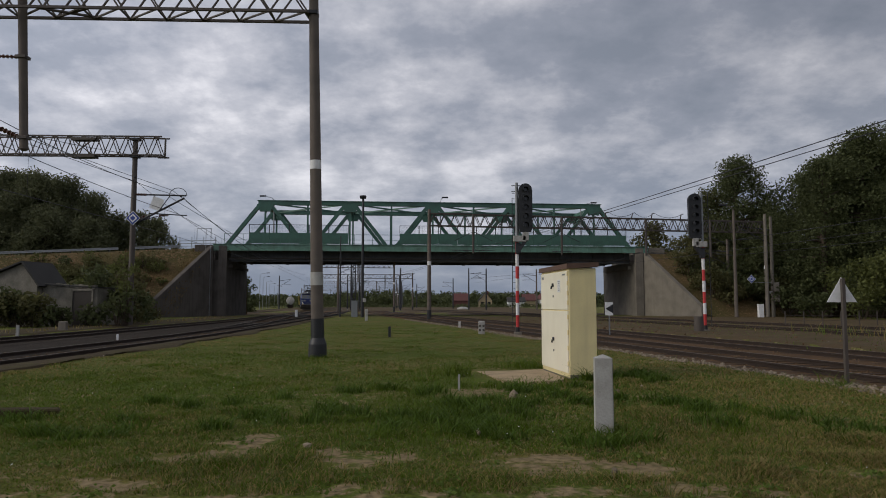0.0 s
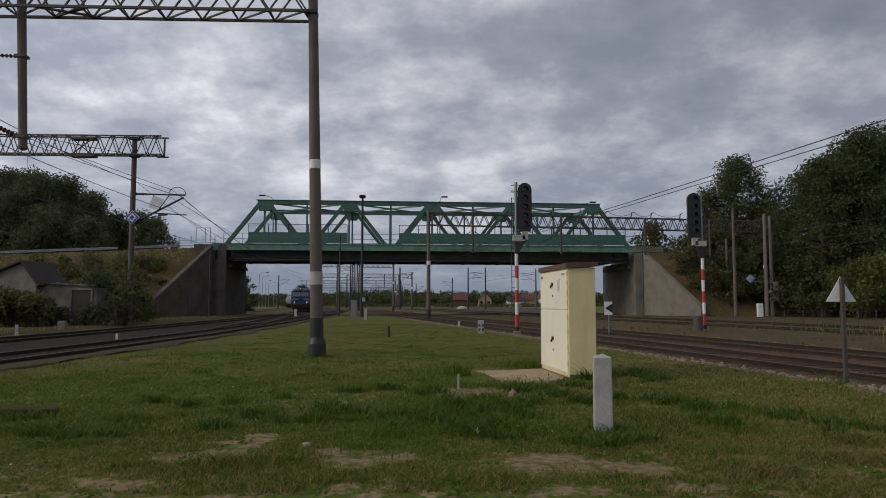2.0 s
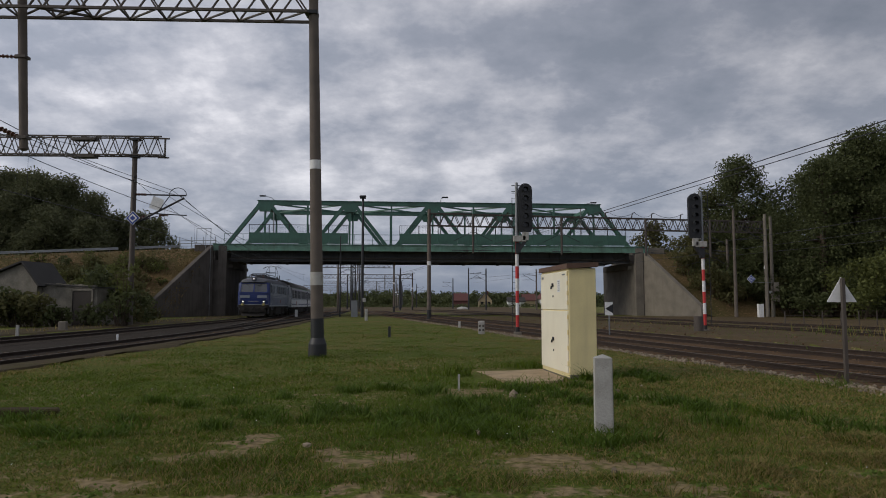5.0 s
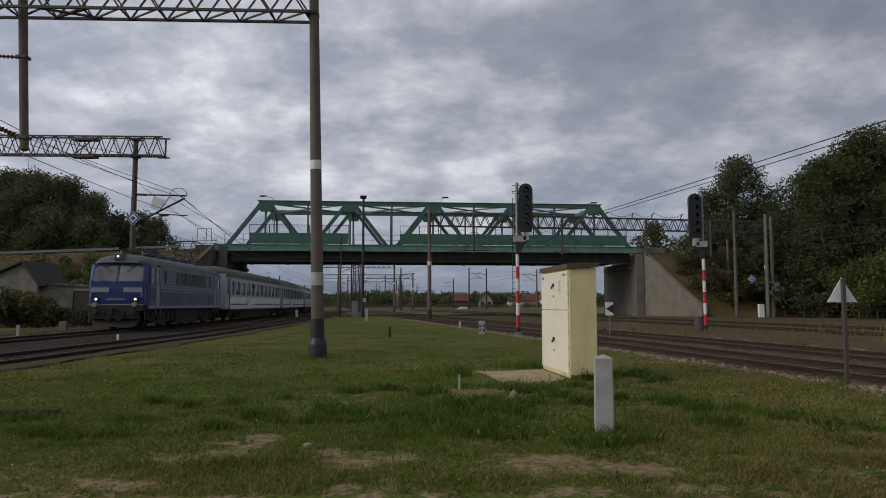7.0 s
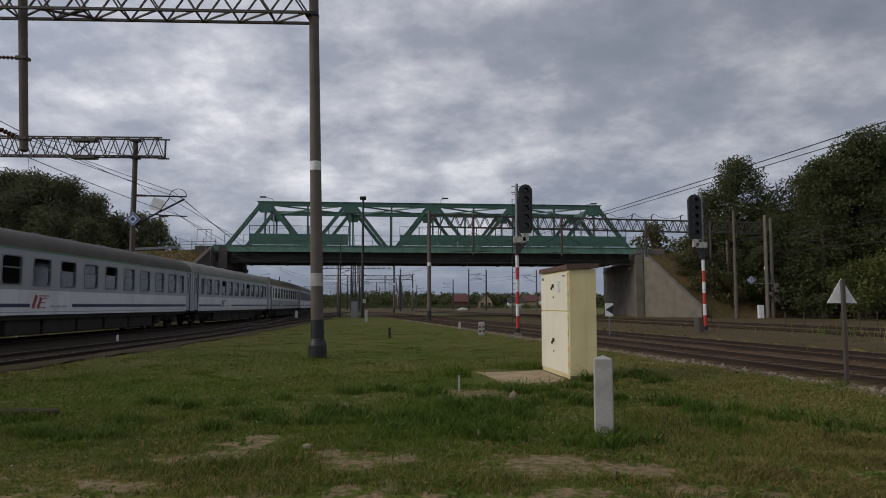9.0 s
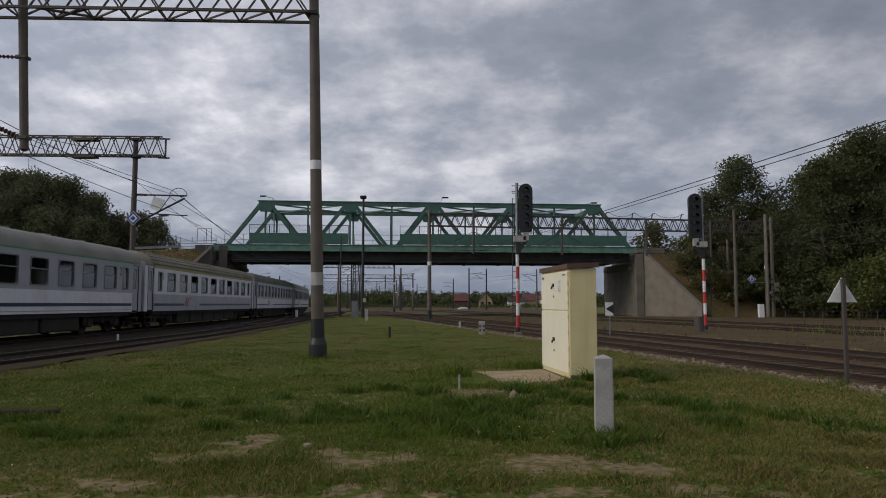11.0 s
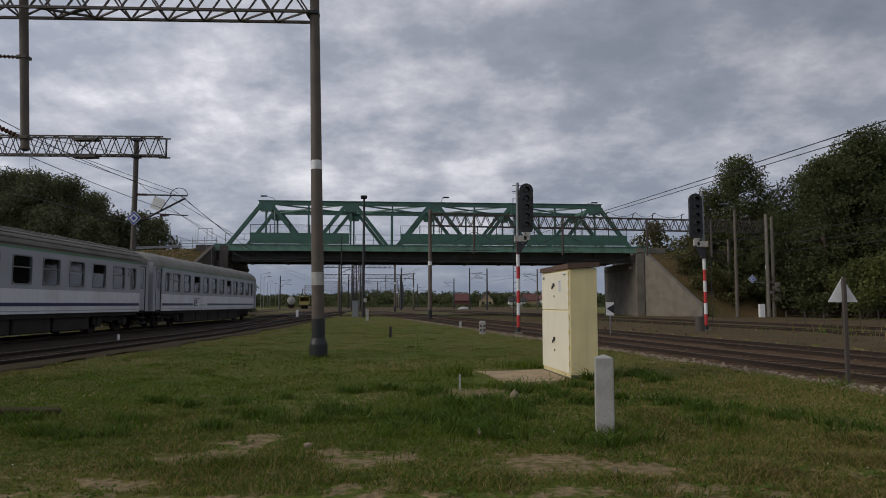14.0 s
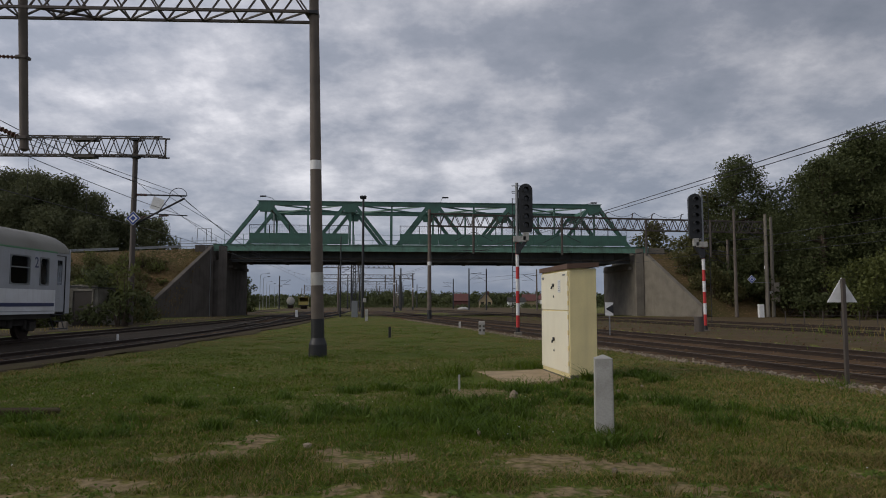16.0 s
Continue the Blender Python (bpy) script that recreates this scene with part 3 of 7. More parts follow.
def line_crossover(y):
    f = max(0.0, min(1.0, (y - 26) / 74))
    f = f * f * (3 - 2 * f)
    return line_left(y) * (1 - f) + line_train(y) * f


track(line_crossover, 38, 92, 39, 80, "rusty crossover between the two tracks before the bridge")


# ---- the road bridge ----
BRIDGE = pose(-24.3, 78.2, 0, 0, 0, 4.9)
SPAN = 47.2


def bridge():
    br = thing("road_bridge", BRIDGE, "green steel truss road bridge over the tracks", "bridge")
    T0, PAN = -0.70, 9.62
    ZB, ZT = 8.05, 12.84
    for yy in (1.9, 10.6):
        top = B()
        box(top, T0 + PAN * 2.5, yy, ZT + 0.03, PAN * 4 + 1.6, 0.42, 0.46, 0.02)
        box(top, T0 + PAN * 2.5, yy, ZT + 0.29, PAN * 4 + 1.8, 0.6, 0.06)
        part("top_chord", top, M["green"], br)
        low = B()
        box(low, T0 + PAN * 2.5, yy, ZB - 0.25, PAN * 5 - 0.4, 0.42, 0.6, 0.02)
        part("bottom_chord", low, M["green"], br)
        for i in range(5):
            xt = T0 + PAN * (i + 0.5)
            for s in (-1, 1):
                bm = B()
                w = 0.52 if (i, s) in ((0, -1), (4, 1)) else 0.36
                bar(bm, (xt + s * 0.62, yy, ZT - 0.2), (xt + s * (PAN / 2 - 0.55), yy, ZB - 0.1), 0.4, w, up=(0, 1, 0))
                part("diagonal", bm, M["green"], br)
            g = B()
            prism(g, ((xt - 0.95, ZT - 0.15), (xt + 0.95, ZT - 0.15), (xt + 0.6, ZT - 0.95), (xt - 0.6, ZT - 0.95)), yy - 0.23, yy + 0.23)
            part("gusset_plate", g, M["green"], br)
        for i in range(9):
            bm = B()
            bar(bm, (T0 + PAN * (0.5 + 0.5 * i), yy, ZB), (T0 + PAN * (0.5 + 0.5 * i), yy, ZT - 0.2), 0.2, 0.2)
            part("hanger", bm, M["green"], br)
    for i in range(5):
        xt = T0 + PAN * (i + 0.5)
        bm = B()
        bar(bm, (xt, 1.9, ZT - 0.1), (xt, 10.6, ZT - 0.1), 0.3, 0.4)
        part("cross_beam", bm, M["green"], br)
        if i < 4:
            for a, b in ((1.9, 10.6), (10.6, 1.9)):
                bm = B()
                bar(bm, (xt, a, ZT), (xt + PAN, b, ZT), 0.16, 0.16)
                part("wind_brace", bm, M["green"], br)
        for a, s in ((1.9, 1), (10.6, -1)):
            bm = B()
            bar(bm, (xt, a, ZT - 1.3), (xt, a + s * 1.4, ZT - 0.2), 0.16, 0.16)
            part("knee_brace", bm, M["green"], br)
    # deck, walkway and girders
    bm = B()
    box(bm, SPAN / 2, 6.2, 7.75, SPAN, 9.6, 0.3)
    part("deck", bm, M["girder"], br)
    bm = B()
    box(bm, SPAN / 2, 0.75, 7.9, SPAN + 0.6, 1.6, 0.16)
    part("walkway", bm, M["concrete"], br)
    bm = B()
    box(bm, SPAN / 2, -0.08, 7.60, SPAN + 2.4, 0.08, 0.74)
    box(bm, SPAN / 2, -0.13, 7.94, SPAN + 2.4, 0.2, 0.06)
    box(bm, SPAN / 2, -0.13, 7.24, SPAN + 2.4, 0.2, 0.06)
    for i in range(20):
        box(bm, 1.2 + i * 2.36, -0.135, 7.6, 0.07, 0.05, 0.66)
    part("fascia_beam", bm, M["green_light"], br, "pale green fascia beam")
    for yy, z0, z1 in ((1.5, 6.1, 7.3), (10.9, 6.32, 7.3)):
        bm = B()
        box(bm, SPAN / 2, yy, (z0 + z1) / 2, SPAN - 1.0, 0.06, z1 - z0)
        box(bm, SPAN / 2, yy, z0 + 0.03, SPAN - 1.0, 0.5, 0.07)
        box(bm, SPAN / 2, yy - 0.05, z0 + 0.5, SPAN - 1.0, 0.14, 0.10)
        for i in range(36):
            box(bm, 1 + i * 1.29, yy, (z0 + z1) / 2, 0.05, 0.36, z1 - z0 - 0.1)
        part("girder", bm, M["girder_web"], br, "sooty dark girder")
        bm = B()
        box(bm, SPAN / 2, yy - 0.32, z0 + 0.36, SPAN - 1.0, 0.1, 0.14)
        part("cable_tray", bm, M["steel_brown"], br)
    for i in range(11):
        bm = B()
        box(bm, 1.1 + i * 4.475, 6.2, 6.9, 0.3, 9.3, 1.3)
        part("floor_beam", bm, M["girder"], br)
    bm = B()
    sweep(bm, [(0.3, 1.1, 6.35), (14, 1.1, 6.2), (18, 1.1, 6.25)], 0.04, 6)
    sweep(bm, [(22, 1.1, 6.25), (33, 1.1, 6.2)], 0.04, 6)
    part("pipe", bm, M["steel_grey"], br)
    # screens over the wires, and the open railing between them
    pan = B()
    fold = []
    for k in range(15):
        fold.append((-1.095 + 2.19 / 14 * k, -0.02 - (0.02 if k in (0, 14) else 0.0)))
    for z0, z1 in ((-0.60, 0.60),):
        a = [pan.verts.new((x, y, z0)) for x, y in fold] + [pan.verts.new((x, 0.02, z0)) for x, y in fold[::-1]]
        b = [pan.verts.new((v.co.x, v.co.y, z1)) for v in a]
        for i in range(len(a)):
            j = (i + 1) % len(a)
            pan.faces.new((a[i], a[j], b[j], b[i]))
        pan.faces.new(b)
        pan.faces.new(a[::-1])
    pan_me = mesh_of(pan, "screen_panel", M["green"])
    net = B()
    for k in range(13):
        bar(net, (-1.06 + k * 2.12 / 12, 0, -0.5), (-1.06 + k * 2.12 / 12, 0, 0.42), 0.008)
    for k in range(7):
        bar(net, (-1.06, 0, -0.48 + k * 0.145), (1.06, 0, -0.48 + k * 0.145), 0.008)
    bar(net, (-1.08, 0, 0.42), (1.08, 0, 0.42), 0.05)
    bar(net, (-1.08, 0, -1.15), (-1.08, 0, 0.44), 0.06)
    bar(net, (1.08, 0, -1.15), (1.08, 0, 0.44), 0.06)
    net_me = mesh_of(net, "screen_mesh", M["steel_dark"])
    for a, n in ((2.68, 5), (19.45, 12)):
        for i in range(n):
            for nm, me, z in (("screen_panel", pan_me, 8.66), ("screen_mesh", net_me, 9.74)):
                ob = new(nm, me)
                ob.parent = br
                ob.matrix_basis = pose(a + 1.1 + i * 2.2, -0.02, z)
    bm = B()
    for z in (8.5, 9.1):
        bar(bm, (0, -0.02, z), (SPAN, -0.02, z), 0.04)
    for i in range(24):
        bar(bm, (i * 2.05, -0.02, 7.9), (i * 2.05, -0.02, 9.12), 0.045)
    part("handrail", bm, M["green"], br)
    bm = B()
    for z in (8.5, 9.1):
        bar(bm, (0, 12.3, z), (SPAN, 12.3, z), 0.05)
    for i in range(24):
        bar(bm, (i * 2.05, 12.3, 7.6), (i * 2.05, 12.3, 9.12), 0.045)
    part("handrail", bm, M["green"], br)


def wing_prism(bm, a, b, za, zb, th):
    """A wall from a to b (plan), with a sloping top."""
    a, b = Vector((*a, 0)), Vector((*b, 0))
    n = Vector((-(b - a).y, (b - a).x, 0)).normalized() * th
    lo = [bm.verts.new((p.x, p.y, z)) for p, z in ((a, -0.6), (b, -0.6), (b, zb), (a, za))]
    hi = [bm.verts.new((p.x + n.x, p.y + n.y, z)) for p, z in ((a, -0.6), (b, -0.6), (b, zb), (a, za))]
    bm.faces.new(lo), bm.faces.new(hi[::-1])
    for i in range(4):
        j = (i + 1) % 4
        bm.faces.new((lo[j], lo[i], hi[i], hi[j]))
    bmesh.ops.recalc_face_normals(bm, faces=bm.faces)


def abutments():
    for name, x0, x1, wx, sgn in (("abutment_west", -3.2, 0.25, -28.9, -1), ("abutment_east", SPAN - 0.25, SPAN + 3.2, 27.3, 1)):
        bm = B()
        box(bm, (x0 + x1) / 2, 6.2, 2.9, x1 - x0, 12.0, 6.6, 0.03)
        box(bm, (x0 + x1) / 2 - sgn * -0.6, 6.2, 7.0, x1 - x0 - 1.2, 12.4, 1.7)
        xf = x1 if sgn < 0 else x0
        box(bm, xf + sgn * 0.35, 0.0, 3.6, 0.9, 0.5, 8.3)
        box(bm, xf - sgn * 0.05, 6.2, 5.55, 0.7, 9.6, 0.36)
        # west walls face away from the sun: darker colour holds that shade and stains
        ob = solo(name, bm, M["concrete_shade_stain" if sgn < 0 else "concrete"], "stained grey concrete bridge abutment", kind="structure", m=BRIDGE)
    bm = B()
    wing_prism(bm, (-25.4, 77.9), (-28.9, 69.0), 7.75, 0.9, -0.55)
    # same darkened concrete, shade of the track side included in the colour
    solo("wing_wall_west", bm, M["concrete_shade_stain"], "sloping concrete wing wall beside the bank", kind="structure")
    bm = B()
    wing_prism(bm, (23.3, 82.3), (26.8, 73.5), 7.4, 1.0, 0.55)
    solo("wing_wall_east", bm, M["concrete"], "sloping concrete wing wall beside the bank", kind="structure")


bridge()
abutments()


def bank(name, x_in, x_out, y_crest, zc, y_toe, sgn, label):
    """The road embankment: a slope towards the tracks, a level crest and a slope behind."""
    bm = B()
    nx = 60
    prof = [(y_toe - 3, GROUND_Z - 0.3)] + [(y_toe + (y_crest - y_toe) * k / 10, GROUND_Z + (zc - GROUND_Z) * k / 10) for k in range(11)] + [(y_crest + 12.2, zc), (y_crest + 12.9, GROUND_Z - 0.3)]
    rows = []
    for i in range(nx + 1):
        f = (i / nx) ** 1.6
        x = x_in + (x_out - x_in) * f
        row = []
        for k, (y, z) in enumerate(prof):
            j = noise.noise(Vector((x * 0.25, y * 0.3, 7))) * 0.5 + noise.noise(Vector((x * 0.9, y * 0.9, 3))) * 0.18
            if k in (11, 12):
                j *= 0.15
            cut = max(0.0, min(1.0, (y_crest - y) / 9.0)) * 3.9 * sgn
            edge = min(1.0, i / 3)
            fall = 1 - (0.006 * max(0.0, -27 - x) if sgn < 0 else 0.0)
            row.append(bm.verts.new((x + cut * (1 - f), y + j * 0.4 * edge + (x - x_in) * 0.085, z * max(0.4, fall) + j * edge + (0.25 if i == 0 else 0))))
        rows.append(row)
    for a, b in zip(rows[:-1], rows[1:]):
        for k in range(len(prof) - 1):
            bm.faces.new((a[k], b[k], b[k + 1], a[k + 1]))
    bmesh.ops.recalc_face_normals(bm, faces=bm.faces)
    ob = solo(name, bm, M["bank"], label, kind="structure", smooth=True)
    at = ob.data.attributes.new("wear", "FLOAT", "POINT")
    at.data.foreach_set("value", [0.3 + 0.55 * noise.noise(v.co * 0.22) for v in ob.data.vertices])
    return ob


bank("embankment_west", -25.3, -170, 78.6, 7.5, 68.5, -1, "dry grassy road embankment")
bank("embankment_east", 23.4, 170, 82.6, 7.4, 73.0, 1, "shaded weedy road embankment")


# ---- overhead line masts ----
def lattice(bm, a, b, w, h, n, chord=0.09, web=0.05):
    """A box lattice beam from a to b: four chords and zigzag webs."""
    a, b = Vector(a), Vector(b)
    d = (b - a).normalized()
    s = Vector((0, 0, 1)).cross(d).normalized() * (w / 2)
    u = Vector((0, 0, h))
    for o in (s, -s, s + u, -s + u):
        bar(bm, a + o, b + o, chord)
    for i in range(n):
        p, q = a + (b - a) * (i / n), a + (b - a) * ((i + 1) / n)
        m = (p + q) / 2
        for o in (s, -s):
            bar(bm, p + o, m + o + u, web)
            bar(bm, m + o + u, q + o, web)
        bar(bm, p + s, p - s, web)
        bar(bm, p + s + u, q - s + u, web)
        bar(bm, p + s, q - s, web)


def insulator(bm, a, b, r=0.07, n=7):
    a, b = Vector(a), Vector(b)
    tube(bm, a, b, 0.025, 0.025, 6)
    for i in range(n):
        p = a + (b - a) * ((i + 0.5) / n)
        d = (b - a).normalized() * 0.02
        tube(bm, p - d, p + d, r, r * 0.75, 8)


def near_gantry():
    g = thing("catenary_gantry", pose(-3.54, 20.1, 0), "brown lattice portal beam on a tall weathered mast", "gantry", "overhead line gantries", near=True)
    lean = -0.025
    bm = B()
    tube(bm, (0, 0, -0.1), (lean * 10.6, 0, 10.6), 0.185, 0.135, 20)
    part("mast", bm, M["concrete_mast"], g, "tall tapered mast", True)
    for z0, z1, m_, nm in ((5.13, 5.39, "white_paint", "white_band"), (1.80, 2.17, "concrete_pale", "grey_band"), (0.25, 0.86, "black_paint", "black_band")):
        bm = B()
        r = lambda z: 0.185 - 0.005 * z + 0.006
        tube(bm, (lean * z0, 0, z0), (lean * z1, 0, z1), r(z0), r(z1), 20)
        part(nm, bm, M[m_], g, smooth=True)
    bm = B()
    tube(bm, (0, 0, -0.5), (0, 0, 0.14), 0.265, 0.255, 20)
    tube(bm, (0, 0, 0.14), (0, 0, 0.32), 0.255, 0.19, 20)
    part("footing", bm, M["black_paint"], g, "black tarred footing", True)
    bm = B()
    x0 = lean * 9.7 - 0.15
    lattice(bm, (x0, 0.1, 9.70), (-26, -0.95, 9.70), 0.8, 0.8, 24, 0.075, 0.045)
    for o in (-0.75, 0.75):
        bar(bm, (x0 - 6.9 + o, 0.2, 9.7), (x0 - 6.9 - o, -0.55, 9.7), 0.06)
    part("lattice_beam", bm, M["steel_brown"], g)
    for z in (9.75, 10.4):
        bm = B()
        box(bm, lean * z - 0.05, 0, z, 0.36, 0.36, 0.12, 0.02)
        part("clamp", bm, M["steel_dark"], g)
    bm = B()
    tube(bm, (-8.68, -0.25, 10.6), (-8.41, -0.25, 5.66), 0.125, 0.115, 16)
    tube(bm, (-8.41, -0.25, 5.67), (-8.41, -0.25, 5.62), 0.125, 0.06, 16)
    part("drop_post", bm, M["concrete_mast"], g, "hanging support post", True)
    for a, b, r, n in (((-8.6, -0.25, 8.36), (-9.9, -0.25, 8.42), 0.06, 11), ((-8.6, -0.25, 6.03), (-9.6, -0.2, 6.5), 0.08, 9)):
        bm = B()
        insulator(bm, a, b, r, n)
        part("insulator", bm, M["brown_ceramic"], g)
    for x, z in ((-8.56, 8.35), (-8.43, 6.0)):
        bm = B()
        box(bm, x, -0.25, z, 0.29, 0.29, 0.08)
        part("clamp", bm, M["steel_brown"], g)


def second_gantry():
    g = thing("catenary_gantry", pose(-19.42, 44.0, 0), "brown lattice portal beam with a bracket arm", "gantry", "overhead line gantries")
    bm = B()
    tube(bm, (0, 0, -0.5), (-0.02, 0, 11.75), 0.18, 0.15, 16)
    part("mast", bm, M["steel_brown"], g, smooth=True)
    bm = B()
    lattice(bm, (1.7, 0.1, 10.62), (-13.5, -0.5, 10.62), 0.55, 1.18, 17, 0.085, 0.045)
    box(bm, -3.1, -0.25, 10.5, 1.5, 0.6, 0.16)
    box(bm, -3.1, -0.25, 11.6, 1.5, 0.6, 0.16)
    for s in (-0.7, 0.7):
        bar(bm, (-3.1 + s, -0.5, 10.5), (-3.1 - s, -0.5, 11.6), 0.06)
    bar(bm, (1.75, 0.3, 10.55), (1.75, 0.3, 11.75), 0.09)
    bar(bm, (1.3, 0.3, 11.78), (2.0, 0.35, 11.78), 0.08)
    bar(bm, (1.3, 0.3, 10.55), (2.0, 0.35, 10.55), 0.08)
    part("lattice_beam", bm, M["steel_brown"], g)
    for z in (11.65, 10.55):
        bm = B()
        box(bm, -0.02, 0, z, 0.5, 0.5, 0.14)
        part("clamp", bm, M["steel_dark"], g)
    bm = B()
    tube(bm, (0.1, 0, 8.15), (3.3, -0.1, 8.05), 0.05, n=8)
    tube(bm, (0.1, 0, 6.3), (3.2, -0.1, 7.9), 0.065, n=8)
    tube(bm, (1.0, 0, 6.95), (3.4, -0.1, 6.8), 0.035, n=8)
    tube(bm, (2.3, -0.1, 8.05), (1.5, -0.1, 6.9), 0.03, n=8)
    sweep(bm, [(2.25 + 0.55 - 0.55 * math.cos(a), -0.1, 8.05 + 0.5 * math.sin(a)) for a in np.linspace(0, math.pi, 9)], 0.022, 6)
    tube(bm, (0.2, 0, 6.45), (1.6, -0.1, 6.75), 0.03, n=8)
    part("bracket", bm, M["steel_dark"], g)
    for a, b in (((0.15, 0, 8.15), (0.8, 0, 8.13)), ((0.15, 0, 6.52), (0.75, 0, 6.8)), ((1.6, 0, 6.8), (2.2, 0, 6.85))):
        bm = B()
        insulator(bm, a, b, 0.09)
        part("insulator", bm, M["brown_ceramic"], g)
    bm = B()
    box(bm, 1.45, 0.0, 7.55, 0.72, 0.04, 0.78, 0.0, Euler((0, radians(20), 0)).to_matrix())
    part("weather_plate", bm, M["white_paint"], g)
    # square sign standing on its corner
    s = thing("diamond_sign", pose(-19.33, 43.74, 6.62), "white and blue diamond sign on the mast", "sign")
    for nm, size, d, m_ in (("plate", 0.64, 0.0, "white_paint"), ("border", 0.585, -0.012, "blue_paint"), ("field", 0.40, -0.018, "white_paint"), ("centre_square", 0.24, -0.024, "blue_paint")):
        bm = B()
        box(bm, 0, d, 0, size, 0.015, size, 0.0, Euler((0, radians(45), 0)).to_matrix())
        part(nm, bm, M[m_], s)


near_gantry()
second_gantry()


# ---- things by the track ----
def cabinet():
    base = pose(2.5, 14.05, -0.22, 0, 0, 6.5)
    c = thing("equipment_cabinet", base, "cream metal lineside cabinet with a brown lid", "cabinet", near=True)
    W, D, HH = 0.56, 2.12, 2.17
    bm = B()
    box(bm, W / 2, D / 2, HH / 2 + 0.03, W, D, HH, 0.012)
    part("body", bm, M["cream"], c)
    bm = B()
    prism(bm, ((-0.05, HH + 0.02), (W + 0.04, HH + 0.06), (W + 0.04, HH + 0.15), (-0.05, HH + 0.12)), -0.06, D + 0.05)
    part("lid", bm, M["brown_roof"], c, "rusty brown sheet lid")
    bm = B()
    box(bm, W / 2 + 0.01, D / 2, 0.04, W + 0.01, D + 0.02, 0.10)
    part("plinth", bm, M["concrete"], c)
    for z0, z1 in ((1.37, 2.15), (0.12, 1.345)):
        bm = B()
        box(bm, -0.012, D / 2, (z0 + z1) / 2, 0.028, D - 0.06, z1 - z0, 0.006)
        d = part("door", bm, M["cream_door"], c, "pale cream sheet-metal door")
        hz_ = (z0 + z1) / 2 + (0.13 if z0 > 1 else 0.02)
        bm = B()
        box(bm, -0.040, D * 0.5, hz_, 0.025, 0.10, 0.075, 0.01)
        bar(bm, (-0.06, D * 0.5, hz_ - 0.02), (-0.075, D * 0.5, hz_ - 0.08), 0.03)
        part("handle", bm, M["black_paint"], d)
        bm = B()
        tube(bm, (-0.026, D * 0.5, hz_ - 0.24), (-0.036, D * 0.5, hz_ - 0.24), 0.025, n=10)
        part("lock", bm, M["black_paint"], d)
        for k in range(4):
            bm = B()
            z = z0 + (z1 - z0) * (0.12 + 0.25 * k)
            tube(bm, (-0.02, 0.03, z), (-0.02, 0.03, z + 0.09), 0.016, n=8)
            part("hinge", bm, M["cream"], d)
    bm = B()
    box(bm, -0.03, D * 0.29, 1.86, 0.006, 0.19, 0.26)
    part("notice", bm, M["white_paint"], c, "small white notice with grey lines")
    bm = B()
    for k in range(5):
        box(bm, -0.0345, D * 0.29, 1.95 - 0.045 * k, 0.003, 0.13 - 0.03 * (k % 2), 0.012)
    box(bm, -0.0345, D * 0.9, 2.06, 0.003, 0.16, 0.05)
    box(bm, -0.0345, D * 0.12, 2.08, 0.003, 0.2, 0.03)
    part("notice_lines", bm, M["steel_grey"], c)


def slab():
    bm = B()
    pts = [(0.72, 15.55), (1.0, 14.3), (1.22, 13.35), (1.5, 13.2), (1.75, 13.5), (2.0, 13.42), (2.3, 13.7), (2.4, 14.1), (2.2, 15.9), (1.5, 15.75)]
    lo = [bm.verts.new((x * VERGE, y * VERGE, GROUND_Z - 0.1)) for x, y in pts]
    hi = [bm.verts.new((x * VERGE, y * VERGE, GROUND_Z + 0.022 + 0.008 * (i % 3))) for i, (x, y) in enumerate(pts)]
    bm.faces.new(hi)
    for i in range(len(pts)):
        j = (i + 1) % len(pts)
        bm.faces.new((lo[i], lo[j], hi[j], hi[i]))
    bmesh.ops.recalc_face_normals(bm, faces=bm.faces)
    solo("concrete_slab", bm, M["slab"], "worn sandy concrete slab beside the cabinet", "slab")


def marker_post():
    bm = B()
    prism(bm, ((-0.105, -0.2), (0.105, -0.2), (0.10, 0.855), (-0.10, 0.855)), -0.1, 0.1)
    vs = [bm.verts.new((sx * 0.098, sy * 0.098, 0.855)) for sx, sy in ((-1, -1), (1, -1), (1, 1), (-1, 1))]
    tip = bm.verts.new((0, 0, 0.897))
    for i in range(4):
        bm.faces.new((vs[i], vs[(i + 1) % 4], tip))
    bmesh.ops.bevel(bm, geom=[e for e in bm.edges if e.calc_length() > 0.5], offset=0.012, segments=2, affect="EDGES")
    solo("marker_post", bm, M["concrete_pale"], "square pale concrete marker post in the grass", "post", m=NEAR @ pose(1.875, 8.36, -0.22, 0, 0, -6))


def triangle_sign():
    t = thing("triangle_sign", pose(7.55, 13.35, -0.22), "white triangle sign on a dark steel post", "sign", near=True)
    bm = B()
    box(bm, 0, 0, 0.92, 0.068, 0.068, 2.1, 0.008)
    part("post", bm, M["steel_brown"], t)
    bm = B()
    prism(bm, ((-0.285, 0), (0.285, 0), (0, 0.47)), 0.05, 0.065)
    bmesh.ops.translate(bm, vec=(0, 0, 1.52), verts=bm.verts)
    part("plate", bm, M["white_paint"], t)


